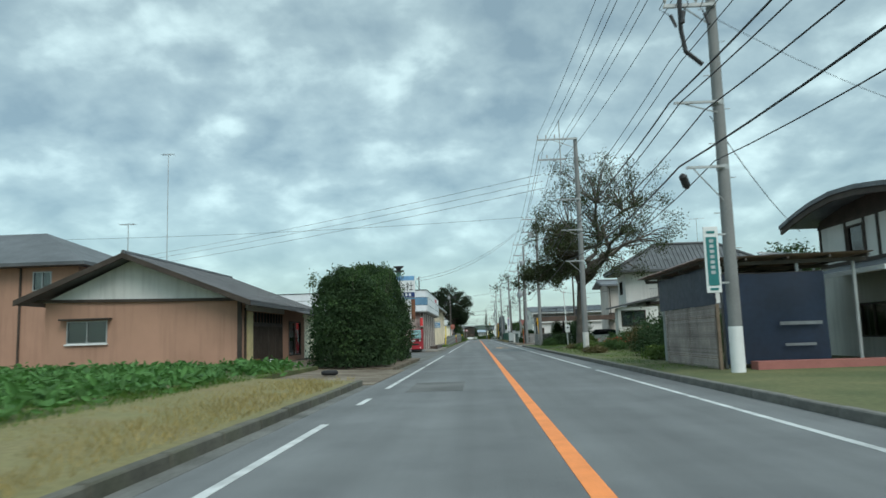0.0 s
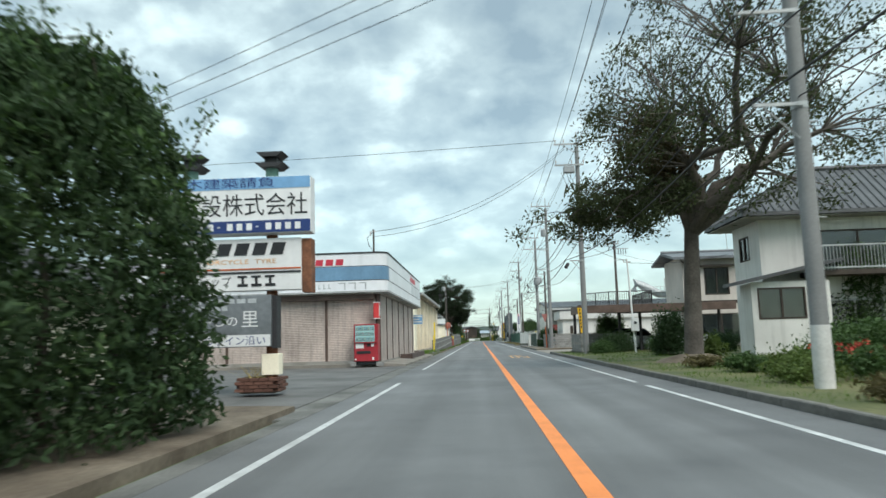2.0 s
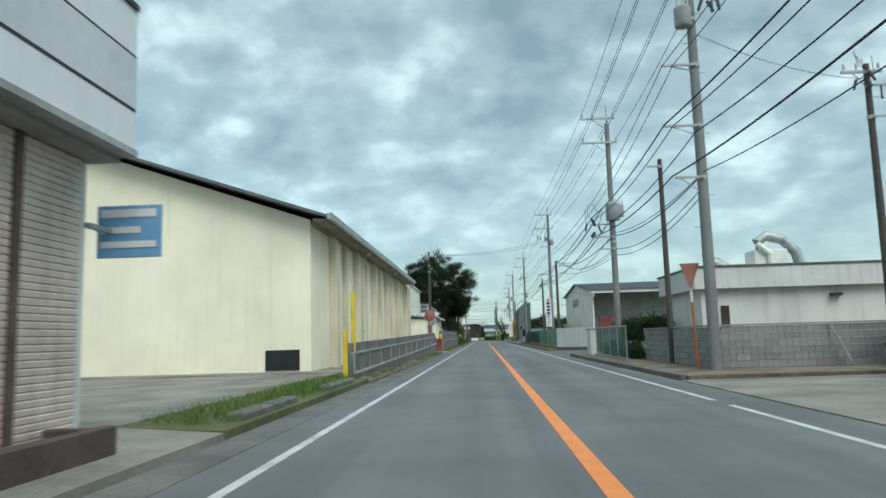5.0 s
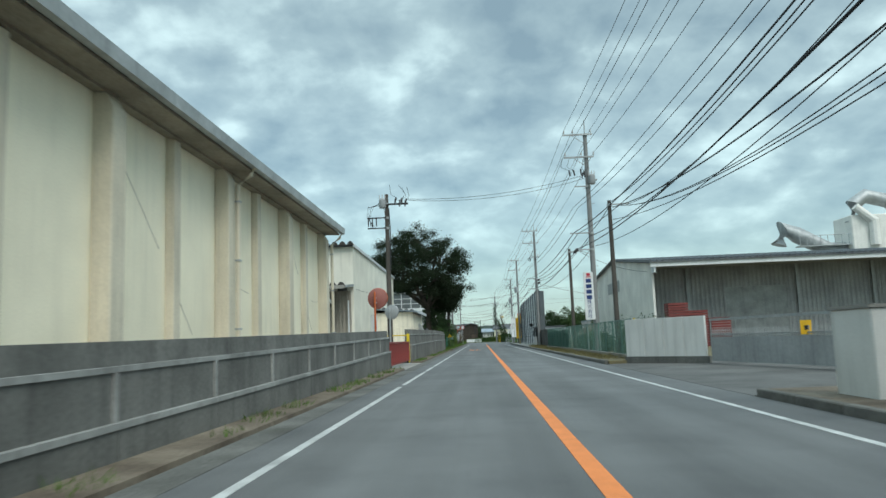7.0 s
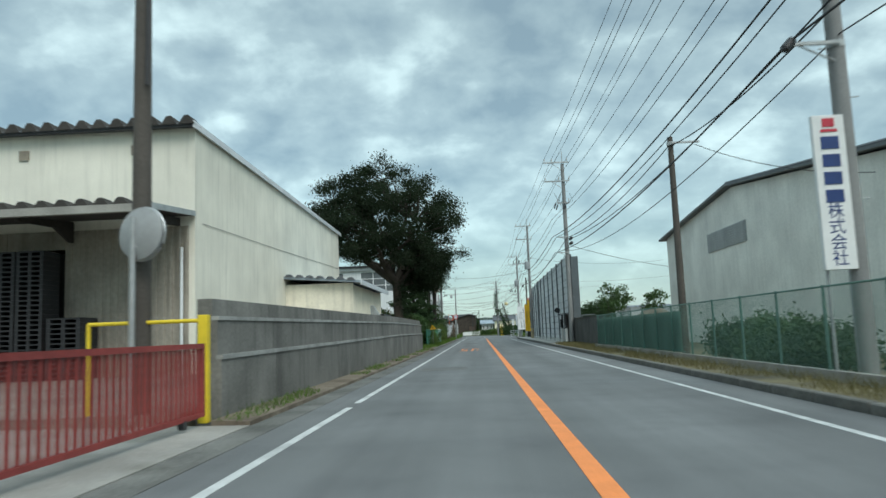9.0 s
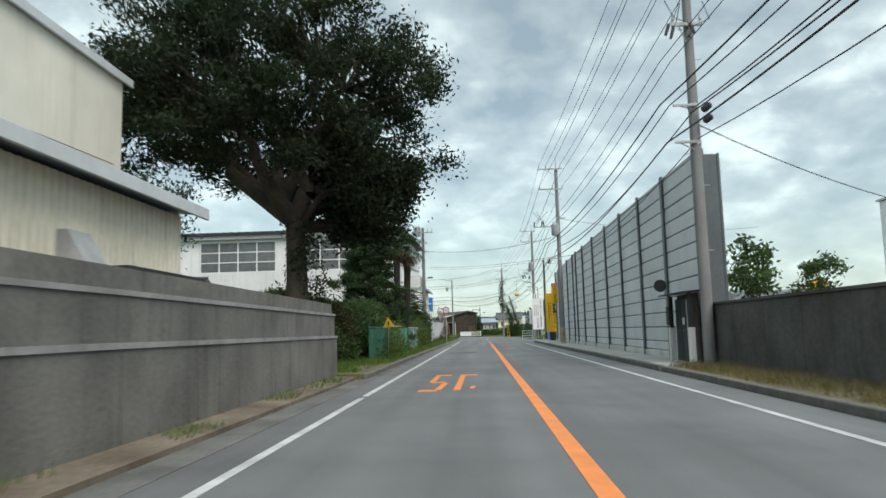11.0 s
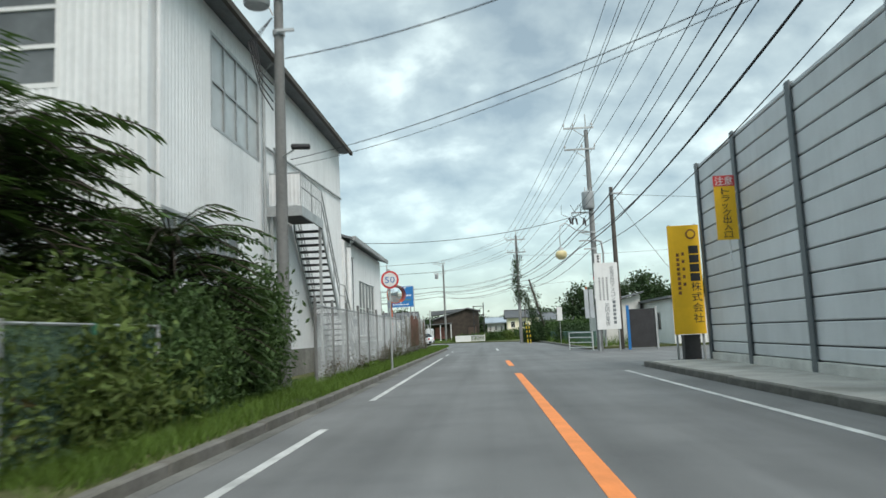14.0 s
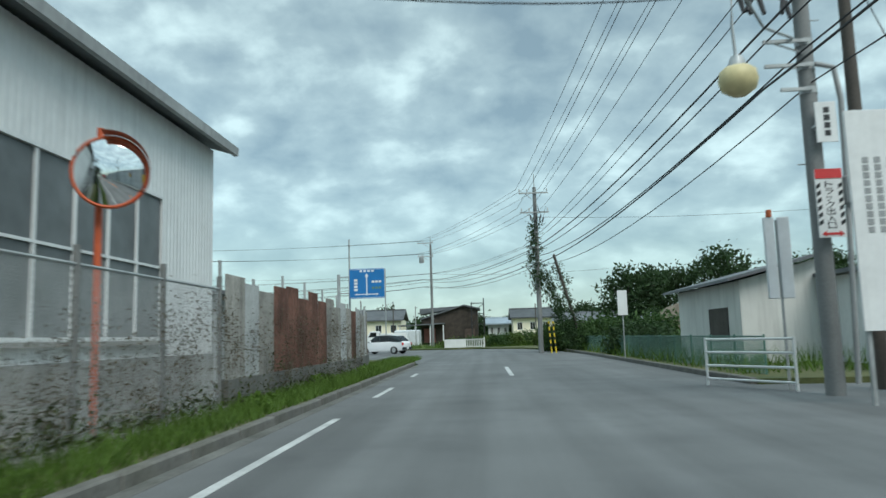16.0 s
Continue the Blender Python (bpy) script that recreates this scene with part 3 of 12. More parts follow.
# ---- mesh tools ----
class Geo:
    """A bag of vertices and faces in world metres."""

    def __init__(self):
        self.v, self.f = [], []

    def add(self, vs, fs):
        n = len(self.v)
        self.v.extend(tuple(p) for p in vs)
        self.f.extend(tuple(i + n for i in f) for f in fs)
        return self

    def box(self, x0, x1, y0, y1, z0, z1):
        return self.add([(x0, y0, z0), (x1, y0, z0), (x1, y1, z0), (x0, y1, z0), (x0, y0, z1), (x1, y0, z1), (x1, y1, z1), (x0, y1, z1)],
                        [(0, 3, 2, 1), (4, 5, 6, 7), (0, 1, 5, 4), (1, 2, 6, 5), (2, 3, 7, 6), (3, 0, 4, 7)])

    def cbox(self, c, s, rz=0.0):
        """A box by centre and size, turned about the upright."""
        ca, sa = math.cos(radians(rz)), math.sin(radians(rz))
        vs = []
        for dz in (-1, 1):
            for dx, dy in ((-1, -1), (1, -1), (1, 1), (-1, 1)):
                a, b = dx * s[0] / 2, dy * s[1] / 2
                vs.append((c[0] + a * ca - b * sa, c[1] + a * sa + b * ca, c[2] + dz * s[2] / 2))
        return self.add(vs, [(0, 3, 2, 1), (4, 5, 6, 7), (0, 1, 5, 4), (1, 2, 6, 5), (2, 3, 7, 6), (3, 0, 4, 7)])

    def cyl(self, p0, p1, r0, r1=None, n=12, caps=True):
        return self.tube([p0, p1], [r0, r0 if r1 is None else r1], n, caps)

    def tube(self, pts, r, n=8, caps=True):
        pts = [Vector(p) for p in pts]
        rs = r if isinstance(r, (list, tuple)) else [r] * len(pts)
        up = Vector((0, 0, 1))
        vs, fs = [], []
        for i, p in enumerate(pts):
            d = (pts[min(i + 1, len(pts) - 1)] - pts[max(i - 1, 0)])
            d = d.normalized() if d.length > 1e-9 else up
            a = d.cross(up if abs(d.z) < 0.9 else Vector((1, 0, 0))).normalized()
            b = a.cross(d)
            for k in range(n):
                t = 2 * math.pi * k / n
                vs.append(p + (a * math.cos(t) + b * math.sin(t)) * rs[i])
        for i in range(len(pts) - 1):
            for k in range(n):
                k2 = (k + 1) % n
                fs.append((i * n + k2, i * n + k, (i + 1) * n + k, (i + 1) * n + k2))
        if caps:
            fs.append(tuple(range(n)))
            fs.append(tuple(reversed(range((len(pts) - 1) * n, len(pts) * n))))
        return self.add(vs, fs)

    def prism(self, poly, axis, a, b):
        """A polygon in the plane across axis (x: (y, z), y: (x, z), z: (x, y)), from a to b along it."""
        def at(p, t):
            return {"x": (t, p[0], p[1]), "y": (p[0], t, p[1]), "z": (p[0], p[1], t)}[axis]
        n = len(poly)
        vs = [at(p, a) for p in poly] + [at(p, b) for p in poly]
        fs = [tuple(range(n)), tuple(reversed(range(n, 2 * n)))]
        fs += [((i + 1) % n, i, n + i, n + (i + 1) % n) for i in range(n)]
        return self.add(vs, fs)

    def quad(self, *p):
        return self.add(p, [tuple(range(len(p)))])

    def disc(self, c, r, normal, depth, n=28, bulge=0.0):
        """A round plate with thickness; bulge swells its face."""
        c, d = Vector(c), Vector(normal).normalized()
        a = d.cross(Vector((0, 0, 1))).normalized()
        b = a.cross(d)
        rings = [(1.0, -depth / 2), (1.0, depth / 2), (0.7, depth / 2 + bulge * 0.5), (0.35, depth / 2 + bulge * 0.87)] if bulge else [(1.0, -depth / 2), (1.0, depth / 2)]
        vs = [c + (a * math.cos(2 * math.pi * k / n) + b * math.sin(2 * math.pi * k / n)) * (r * q) + d * h for q, h in rings for k in range(n)]
        fs = [tuple(reversed(range(n)))]
        for i in range(len(rings) - 1):
            fs += [(i * n + k, i * n + (k + 1) % n, (i + 1) * n + (k + 1) % n, (i + 1) * n + k) for k in range(n)]
        if bulge:
            vs.append(c + d * (depth / 2 + bulge))
            m0 = (len(rings) - 1) * n
            fs += [(m0 + k, m0 + (k + 1) % n, len(vs) - 1) for k in range(n)]
        else:
            fs.append(tuple(range(n, 2 * n)))
        return self.add(vs, fs)


def to_mesh(name, geo, material, bevel=0.0, smooth=0.0):
    me = bpy.data.meshes.new(name)
    me.from_pydata(geo.v, [], geo.f)
    if bevel:
        bm = bmesh.new()
        bm.from_mesh(me)
        bmesh.ops.remove_doubles(bm, verts=bm.verts, dist=1e-5)
        sharp = [e for e in bm.edges if len(e.link_faces) == 2 and e.calc_face_angle(0) > 0.6]
        bmesh.ops.bevel(bm, geom=sharp, offset=bevel, segments=1, affect="EDGES", clamp_overlap=True)
        bm.to_mesh(me)
        bm.free()
    if smooth:
        me.polygons.foreach_set("use_smooth", [True] * len(me.polygons))
        me.set_sharp_from_angle(angle=radians(smooth))
    me.materials.append(M[material] if isinstance(material, str) else material)
    me.update()
    return me


def thing(name, at, label, category, group="", kind=""):
    ob = new(name)
    ob.location = at
    ob.empty_display_size = 0.2
    return tagged(ob, label, category, group, kind)


def root_place(ob):
    p = Vector((0, 0, 0))
    while ob is not None:
        p += ob.location
        ob = ob.parent
    return p


def part(name, geo, material, parent, label="", bevel=0.0, smooth=0.0, kind=""):
    """One mesh under a thing or a part; geo is in world metres and the parents are only shifted, not turned."""
    if parent is not None:
        o = root_place(parent)
        geo.v = [(p[0] - o.x, p[1] - o.y, p[2] - o.z) for p in geo.v]
    ob = new(name, to_mesh(name, geo, material, bevel, smooth))
    ob.parent = parent
    return tagged(ob, label, "", "", kind)


def solid(name, geo, material, label, category, group="", kind="", bevel=0.0, smooth=0.0):
    """A thing that is one mesh."""
    ob = new(name, to_mesh(name, geo, material, bevel, smooth))
    return tagged(ob, label, category, group, kind)


def pieces(name, spots, size, material, parent, bevel=0.0):
    """Alike box pieces that share one mesh: spots are centres (x, y, z, turn)."""
    me = to_mesh(name, Geo().cbox((0, 0, 0), size), material, bevel)
    o = root_place(parent) if parent else Vector((0, 0, 0))
    for x, y, z, rz in spots:
        ob = new(name, me)
        ob.parent = parent
        ob.location = (x - o.x, y - o.y, z - o.z)
        ob.rotation_euler = (0, 0, radians(rz))


def lettering(name, words, size, place, across, up, material, parent, depth=0.004, width=None, line=1.0):
    """Raised letters in the built-in font: the lower-left corner at place, running along across."""
    cu = bpy.data.curves.new(name, "FONT")
    cu.body, cu.size, cu.extrude, cu.space_line, cu.resolution_u = words, size, depth, line, 2
    tmp = new(name, cu)
    me = bpy.data.meshes.new_from_object(tmp.evaluated_get(bpy.context.evaluated_depsgraph_get()))
    bpy.data.objects.remove(tmp)
    a, b = Vector(across).normalized(), Vector(up).normalized()
    n = a.cross(b)
    xs = [v.co.x for v in me.vertices]
    stretch = width / (max(xs) - min(xs)) if width and xs else 1.0
    x0, y0 = (min(xs) if xs else 0), min((v.co.y for v in me.vertices), default=0)
    o = root_place(parent) if parent else Vector((0, 0, 0))
    for v in me.vertices:
        v.co = Vector(place) - o + a * ((v.co.x - x0) * stretch) + b * (v.co.y - y0) + n * v.co.z
    me.materials.clear()
    me.materials.append(M[material])
    ob = new(name, me)
    ob.parent = parent
    return ob


def corrugated(p0, p1, z0, z1, period=0.2, depth=0.03, flip=1, slope=None):
    """A ribbed sheet standing from p0 to p1 (x, y); slope gives another top height at p1."""
    a, b = Vector((*p0, 0)), Vector((*p1, 0))
    d = b - a
    length = d.length
    d.normalize()
    n = Vector((d.y, -d.x, 0)) * flip
    count = max(1, round(length / period))
    g, pts = Geo(), []
    for i in range(count):
        s = i * length / count
        w = length / count
        pts += [(s, 0), (s + w * 0.45, 0), (s + w * 0.55, depth), (s + w * 0.9, depth)]
    pts.append((length, 0))
    vs = []
    for s, o in pts:
        q = a + d * s + n * o
        top = z1 if slope is None else z1 + (slope - z1) * s / length
        vs += [(q.x, q.y, z0), (q.x, q.y, top)]
    return g.add(vs, [(2 * i, 2 * i + 2, 2 * i + 3, 2 * i + 1) for i in range(len(pts) - 1)])


def weld(g):
    """Join corners that coincide and drop the faces hidden inside."""
    seen, remap, vs = {}, [], []
    for p in g.v:
        k = tuple(round(c, 4) for c in p)
        if k not in seen:
            seen[k] = len(vs)
            vs.append(p)
        remap.append(seen[k])
    fs = [tuple(remap[i] for i in f) for f in g.f]
    count = collections.Counter(frozenset(f) for f in fs)
    g.v, g.f = vs, [f for f in fs if count[frozenset(f)] == 1 and len(set(f)) == len(f)]
    return g


def holes_wall(p0, p1, z0, z1, holes=(), thick=0.15, period=0.0, depth=0.03, flip=1):
    """A wall from p0 to p1 with real openings (u0, u1, low, high), in slabs of some thickness; a ribbed face when period is given."""
    a, b = Vector((*p0, 0)), Vector((*p1, 0))
    d = b - a
    length = d.length
    d.normalize()
    n = Vector((d.y, -d.x, 0)) * flip
    us = sorted({0.0, length, *(h[0] for h in holes), *(h[1] for h in holes)})
    g, face = Geo(), Geo()
    for u0, u1 in zip(us[:-1], us[1:]):
        if u1 - u0 < 1e-4:
            continue
        zs = sorted({z0, z1, *(z for h in holes if h[0] < u1 - 1e-4 and h[1] > u0 + 1e-4 for z in h[2:4])})
        run = []
        for w0, w1 in zip(zs[:-1], zs[1:]):
            open_ = any(h[0] < (u0 + u1) / 2 < h[1] and h[2] < (w0 + w1) / 2 < h[3] for h in holes)
            if not open_:
                if run and abs(run[-1][1] - w0) < 1e-6:
                    run[-1][1] = w1
                else:
                    run.append([w0, w1])
        for w0, w1 in run:
            q0, q1 = a + d * u0, a + d * u1
            r0, r1 = q0 - n * thick, q1 - n * thick
            vs = [(q0.x, q0.y, w0), (q1.x, q1.y, w0), (r1.x, r1.y, w0), (r0.x, r0.y, w0), (q0.x, q0.y, w1), (q1.x, q1.y, w1), (r1.x, r1.y, w1), (r0.x, r0.y, w1)]
            g.add(vs, [(0, 3, 2, 1), (4, 5, 6, 7), (0, 1, 5, 4), (1, 2, 6, 5), (2, 3, 7, 6), (3, 0, 4, 7)])
            if period:
                e0, e1 = q0 + n * 0.004, q1 + n * 0.004
                c = corrugated((e0.x, e0.y), (e1.x, e1.y), w0, w1, period, depth, flip)
                face.add(c.v, c.f)
    return weld(g), weld(face)


def window(parent, p0, d, n, u0, u1, z0, z1, cols=2, rows=1, frame_m="steel", bar=0.05, pane_m="glass", deep=0.08, curtain=""):
    """A window set in an opening of a wall that starts at p0 and runs along d, facing n. curtain is the sheet behind
    the panes; a near-black one paints an unlit room's shade.
    """
    d, n = Vector((*d, 0)), Vector((*n, 0))
    base = Vector((*p0, 0))

    def bx(g, a, b, w0, w1, out, inn):
        q = [base + d * a + n * out, base + d * b + n * out, base + d * b + n * inn, base + d * a + n * inn]
        vs = [(p.x, p.y, w0) for p in q] + [(p.x, p.y, w1) for p in q]
        g.add(vs, [(0, 3, 2, 1), (4, 5, 6, 7), (0, 1, 5, 4), (1, 2, 6, 5), (2, 3, 7, 6), (3, 0, 4, 7)])
    fr, bars = Geo(), []
    out, inn = 0.02, -deep
    bx(fr, u0, u0 + bar, z0, z1, out, inn), bx(fr, u1 - bar, u1, z0, z1, out, inn)
    bx(fr, u0 + bar, u1 - bar, z0, z0 + bar, out, inn), bx(fr, u0 + bar, u1 - bar, z1 - bar, z1, out, inn)
    cw, rh = (u1 - u0 - bar) / cols, (z1 - z0 - bar) / rows
    for c in range(1, cols):
        bars.append(Geo())
        bx(bars[-1], u0 + c * cw, u0 + c * cw + bar, z0 + bar, z1 - bar, out - 0.012, inn + 0.01)
    for r in range(1, rows):
        for c in range(cols):
            bars.append(Geo())
            bx(bars[-1], u0 + c * cw + bar, u0 + (c + 1) * cw, z0 + r * rh, z0 + r * rh + bar * 0.8, out - 0.016, inn + 0.014)
    win = part("window", fr, frame_m, parent)
    for g in bars:
        part("glazing_bar", g, frame_m, win)
    for c in range(cols):
        for r in range(rows):
            g = Geo()
            bx(g, u0 + c * cw + bar, u0 + (c + 1) * cw, z0 + r * rh + (bar if r == 0 else bar * 0.8), z0 + (r + 1) * rh, inn / 2 + 0.004, inn / 2 - 0.004)
            part("pane", g, pane_m, win)
    if curtain:
        g = Geo()
        bx(g, u0, u1, z0, z1, -deep - 0.05, -deep - 0.08)
        part("curtain", g, curtain, win)
    return win


# ---- plants ----
def leaf_cloud(centres, per, spread, size, rng, flat=0.0, box=None):
    """Many small folded leaves scattered round the given centres."""
    centres = np.asarray(centres, dtype=float)
    n = len(centres) * per
    c = np.repeat(centres, per, axis=0) + rng.normal(0, 1, (n, 3)) * np.asarray(spread)
    if box is not None:
        c = np.clip(c, box[0], box[1])
    a = rng.normal(0, 1, (n, 3))
    a[:, 2] *= 1 - flat
    a /= np.linalg.norm(a, axis=1)[:, None] + 1e-9
    b = np.cross(a, rng.normal(0, 1, (n, 3)))
    b /= np.linalg.norm(b, axis=1)[:, None] + 1e-9
    s = size * rng.uniform(0.6, 1.35, (n, 1))
    nrm = np.cross(a, b)
    v = np.stack([c - a * s, c + b * s * 0.42 + nrm * s * 0.12, c + a * s, c - b * s * 0.42 + nrm * s * 0.12], 1).reshape(-1, 3)
    g = Geo()
    g.v = [tuple(p) for p in v.tolist()]
    g.f = [(4 * i, 4 * i + 1, 4 * i + 2, 4 * i + 3) for i in range(n)]
    return g


def branchy(g, base, tip, r0, r1, rng, bend=0.12, n=6, steps=5):
    base, tip = Vector(base), Vector(tip)
    length = (tip - base).length
    pts = []
    for i in range(steps + 1):
        t = i / steps
        p = base.lerp(tip, t)
        w = math.sin(math.pi * t) * bend * length
        p += Vector(rng.normal(0, 0.45, 3)) * w + Vector((0, 0, 1)) * w * 0.5
        pts.append(p)
    g.tube(pts, [r0 + (r1 - r0) * i / steps for i in range(steps + 1)], n, caps=False)
    return pts


def tree(label, x, y, z, trunk_h, r, crown_c, crown_r, clusters, per, leaf, seed, leaf_m="leaf_mid", lean=(0, 0), spread=0.55,
         hollow=0.45, category="tree", name="tree", fork=5, flat=0.0, cut=None, group="", limb=0.55):
    """A broadleaf tree: a tapered trunk that forks into limbs and twigs, with leaf clumps round the twig ends."""
    rng = np.random.default_rng(seed)
    t = thing(name, (x, y, z), label, category, group)
    wood = Geo()
    top = Vector((x + lean[0], y + lean[1], z + trunk_h))
    wood.tube([(x, y, z - 0.1), (x, y, z + 0.15), (x + lean[0] * 0.5, y + lean[1] * 0.5, z + trunk_h * 0.55), top], [r * 1.5, r * 1.1, r * 0.92, r * 0.8], 10, caps=False)
    cc, cr = np.array(crown_c, float), np.array(crown_r, float)
    spots = []
    while len(spots) < clusters:
        p = rng.normal(0, 1, 3)
        p /= np.linalg.norm(p)
        q = p * (hollow + (1 - hollow) * rng.random() ** 0.6)
        s = cc + q * cr * (1 + 0.22 * noise.noise(Vector(p.tolist()) * 2.3 + Vector((seed, 0, 0))))
        if noise.noise(Vector(s.tolist()) * 0.55 + Vector((0, seed * 3.1, 0))) < -0.22:
            continue
        if cut is not None and cut(s):
            continue
        spots.append(s)
    spots = np.array(spots)
    limbs = []
    for k in range(fork):
        ang = 2 * math.pi * (k + rng.random() * 0.5) / fork
        e = Vector((cc[0] + math.cos(ang) * cr[0] * 0.45, cc[1] + math.sin(ang) * cr[1] * 0.45, top.z + (cc[2] - top.z) * rng.uniform(0.6, 1.3)))
        limbs += branchy(wood, top - Vector((0, 0, 0.25)), e, r * limb, r * limb * 0.33, rng, 0.12, 7)[1:]
    for s in spots:
        s = Vector(s.tolist())
        near = min(limbs, key=lambda p: (p - s).length + 0.6 * max(0, p.z - s.z))
        branchy(wood, near, s, r * 0.14, 0.012, rng, 0.1, 4, 3)
    part("trunk", wood, "bark", t, smooth=60)
    part("crown", leaf_cloud(spots, per, (spread, spread, spread * 0.75), leaf, rng, flat), leaf_m, t)
    return t


def bush(label, x, y, z, rx, ry, h, leaves, leaf, seed, leaf_m="leaf_mid", name="bush", category="bush", boxy=0.0, group="", lumps=26):
    """A clipped or loose shrub: short stems inside a thick coat of leaves."""
    rng = np.random.default_rng(seed)
    t = thing(name, (x, y, z), label, category, group)
    stems = Geo()
    spots = []
    for _ in range(lumps):
        p = rng.normal(0, 1, 3)
        p[2] = abs(p[2])
        p /= np.linalg.norm(p)
        if boxy:
            p = p / (np.abs(p).max() ** boxy)
        q = p * (0.62 + 0.3 * rng.random())
        spots.append((x + q[0] * rx, y + q[1] * ry, z + 0.12 + q[2] * (h - 0.2)))
    for s in spots[::3]:
        branchy(stems, (x + rng.normal(0, 0.08), y + rng.normal(0, 0.08), z - 0.05), s, 0.03, 0.008, rng, 0.1, 4, 3)
    part("stem", stems, "bark", t)
    # a shaded inner body of leaves, then the outer coat
    inner = [(x + rng.normal(0, 0.35) * rx, y + rng.normal(0, 0.35) * ry, z + rng.uniform(0.1, 0.75) * h) for _ in range(lumps)]
    g = leaf_cloud(spots, leaves // lumps, (rx * 0.17, ry * 0.17, h * 0.14), leaf, rng)
    h2 = leaf_cloud(inner, max(8, leaves // lumps // 2), (rx * 0.2, ry * 0.2, h * 0.15), leaf * 1.4, rng)
    g.add(h2.v, h2.f)
    g.v = [p for p in g.v]
    part("foliage", g, leaf_m, t)
    return t


def hedge_leaves(x0, x1, y0, y1, z0, z1, n, leaf, seed, rough=0.16):
    """Leaves over the faces of a hedge with a wavy surface, and some inside."""
    rng = np.random.default_rng(seed)
    dx, dy, dz = x1 - x0, y1 - y0, z1 - z0
    areas = np.array([dy * dz, dy * dz, dx * dz, dx * dz, dx * dy])
    pick = rng.choice(5, n, p=areas / areas.sum())
    u, v = rng.random(n), rng.random(n)
    p = np.empty((n, 3))
    p[:, 0] = np.choose(pick, [np.full(n, x0), np.full(n, x1), x0 + u * dx, x0 + u * dx, x0 + u * dx])
    p[:, 1] = np.choose(pick, [y0 + u * dy, y0 + u * dy, np.full(n, y0), np.full(n, y1), y0 + v * dy])
    p[:, 2] = np.choose(pick, [z0 + v * dz, z0 + v * dz, z0 + v * dz, z0 + v * dz, np.full(n, z1)])
    mid = np.array([(x0 + x1) / 2, (y0 + y1) / 2, (z0 + z1) / 2])
    wave = np.array([noise.noise(Vector(q) * 0.9 + Vector((seed, 0, 0))) + 0.5 * noise.noise(Vector(q) * 2.7) for q in p.tolist()])
    p += (p - mid) / (np.linalg.norm(p - mid, axis=1)[:, None] + 1e-6) * (wave * rough * 2 - 0.05)[:, None]
    p[:, 2] = np.maximum(p[:, 2], z0 + 0.03)
    return leaf_cloud(p, 1, (0.06, 0.06, 0.06), leaf, rng)


def mound_leaves(x0, x1, y0, y1, z0, z1, n, leaf, seed, rough=0.3):
    """Leaves over a tall rounded mass with a lumpy skin and a fuller dark inside."""
    rng = np.random.default_rng(seed)
    c = np.array([(x0 + x1) / 2, (y0 + y1) / 2, z0])
    r = np.array([(x1 - x0) / 2, (y1 - y0) / 2, z1 - z0])
    d = rng.normal(0, 1, (n, 3)) * np.array([1, 1, 1.25])
    d[:, 2] = np.abs(d[:, 2])
    q = (np.abs(d[:, 0]) ** 3.4 + np.abs(d[:, 1]) ** 3.4 + np.abs(d[:, 2]) ** 3.0) ** (1 / 3.2)
    d /= q[:, None]
    p = d * r
    wave = np.array([noise.noise(Vector(v) * 0.8 + Vector((seed, 0, 0))) + 0.6 * noise.noise(Vector(v) * 2.4) + 0.35 * noise.noise(Vector(v) * 6.0) for v in p.tolist()])
    depth = np.where(rng.random(n) < 0.3, rng.uniform(-0.9, -0.25, n), rng.normal(0, 0.05, n))
    p += d / (np.linalg.norm(d, axis=1)[:, None]) * (wave * rough + depth)[:, None]
    p[:, 2] = np.maximum(p[:, 2], 0.02)
    return leaf_cloud(c + p, 1, (0.03, 0.03, 0.03), leaf, rng)


def round_bush(label, x, y, z, rx, ry, h, n, leaf, seed, leaf_m, group=""):
    """A dense clipped dome of small leaves on short stems."""
    rng = np.random.default_rng(seed)
    t = thing("bush", (x, y, z), label, "bush", group)
    part("foliage", mound_leaves(x - rx, x + rx, y - ry, y + ry, z, z + h, n, leaf, seed, 0.2), leaf_m, t)
    for k in range(3):
        g = Geo()
        branchy(g, (x + rng.normal(0, 0.15), y + rng.normal(0, 0.15), z - 0.05), (x + rng.normal(0, 0.4), y + rng.normal(0, 0.4), z + h * 0.7), 0.05, 0.015, rng, 0.06, 5, 3)
        part("stem", g, "bark", t)
    return t


def blades(spots, h, w, rng, lean=0.5):
    """Upright grass blades at (x, y, z)."""
    spots = np.asarray(spots, float)
    n = len(spots)
    hh = h * rng.uniform(0.5, 1.4, n)
    ang = rng.uniform(0, 2 * np.pi, n)
    off = rng.normal(0, lean, (n, 2)) * hh[:, None]
    a = np.stack([np.cos(ang) * w, np.sin(ang) * w, np.zeros(n)], 1)
    tip = spots + np.concatenate([off, hh[:, None]], 1)
    v = np.stack([spots - a, spots + a, tip], 1).reshape(-1, 3)
    g = Geo()
    g.v = [tuple(p) for p in v.tolist()]
    g.f = [(3 * i, 3 * i + 1, 3 * i + 2) for i in range(n)]
    return g


def strip_spots(rng, n, x0, x1, y0, y1, z, patch=0.0):
    p = np.stack([rng.uniform(x0, x1, n), rng.uniform(y0, y1, n), np.full(n, z)], 1)
    if patch:
        keep = np.array([noise.noise(Vector((q[0] * 0.7, q[1] * 0.7, 3.0))) > -patch for q in p.tolist()])
        p = p[keep]
    return p

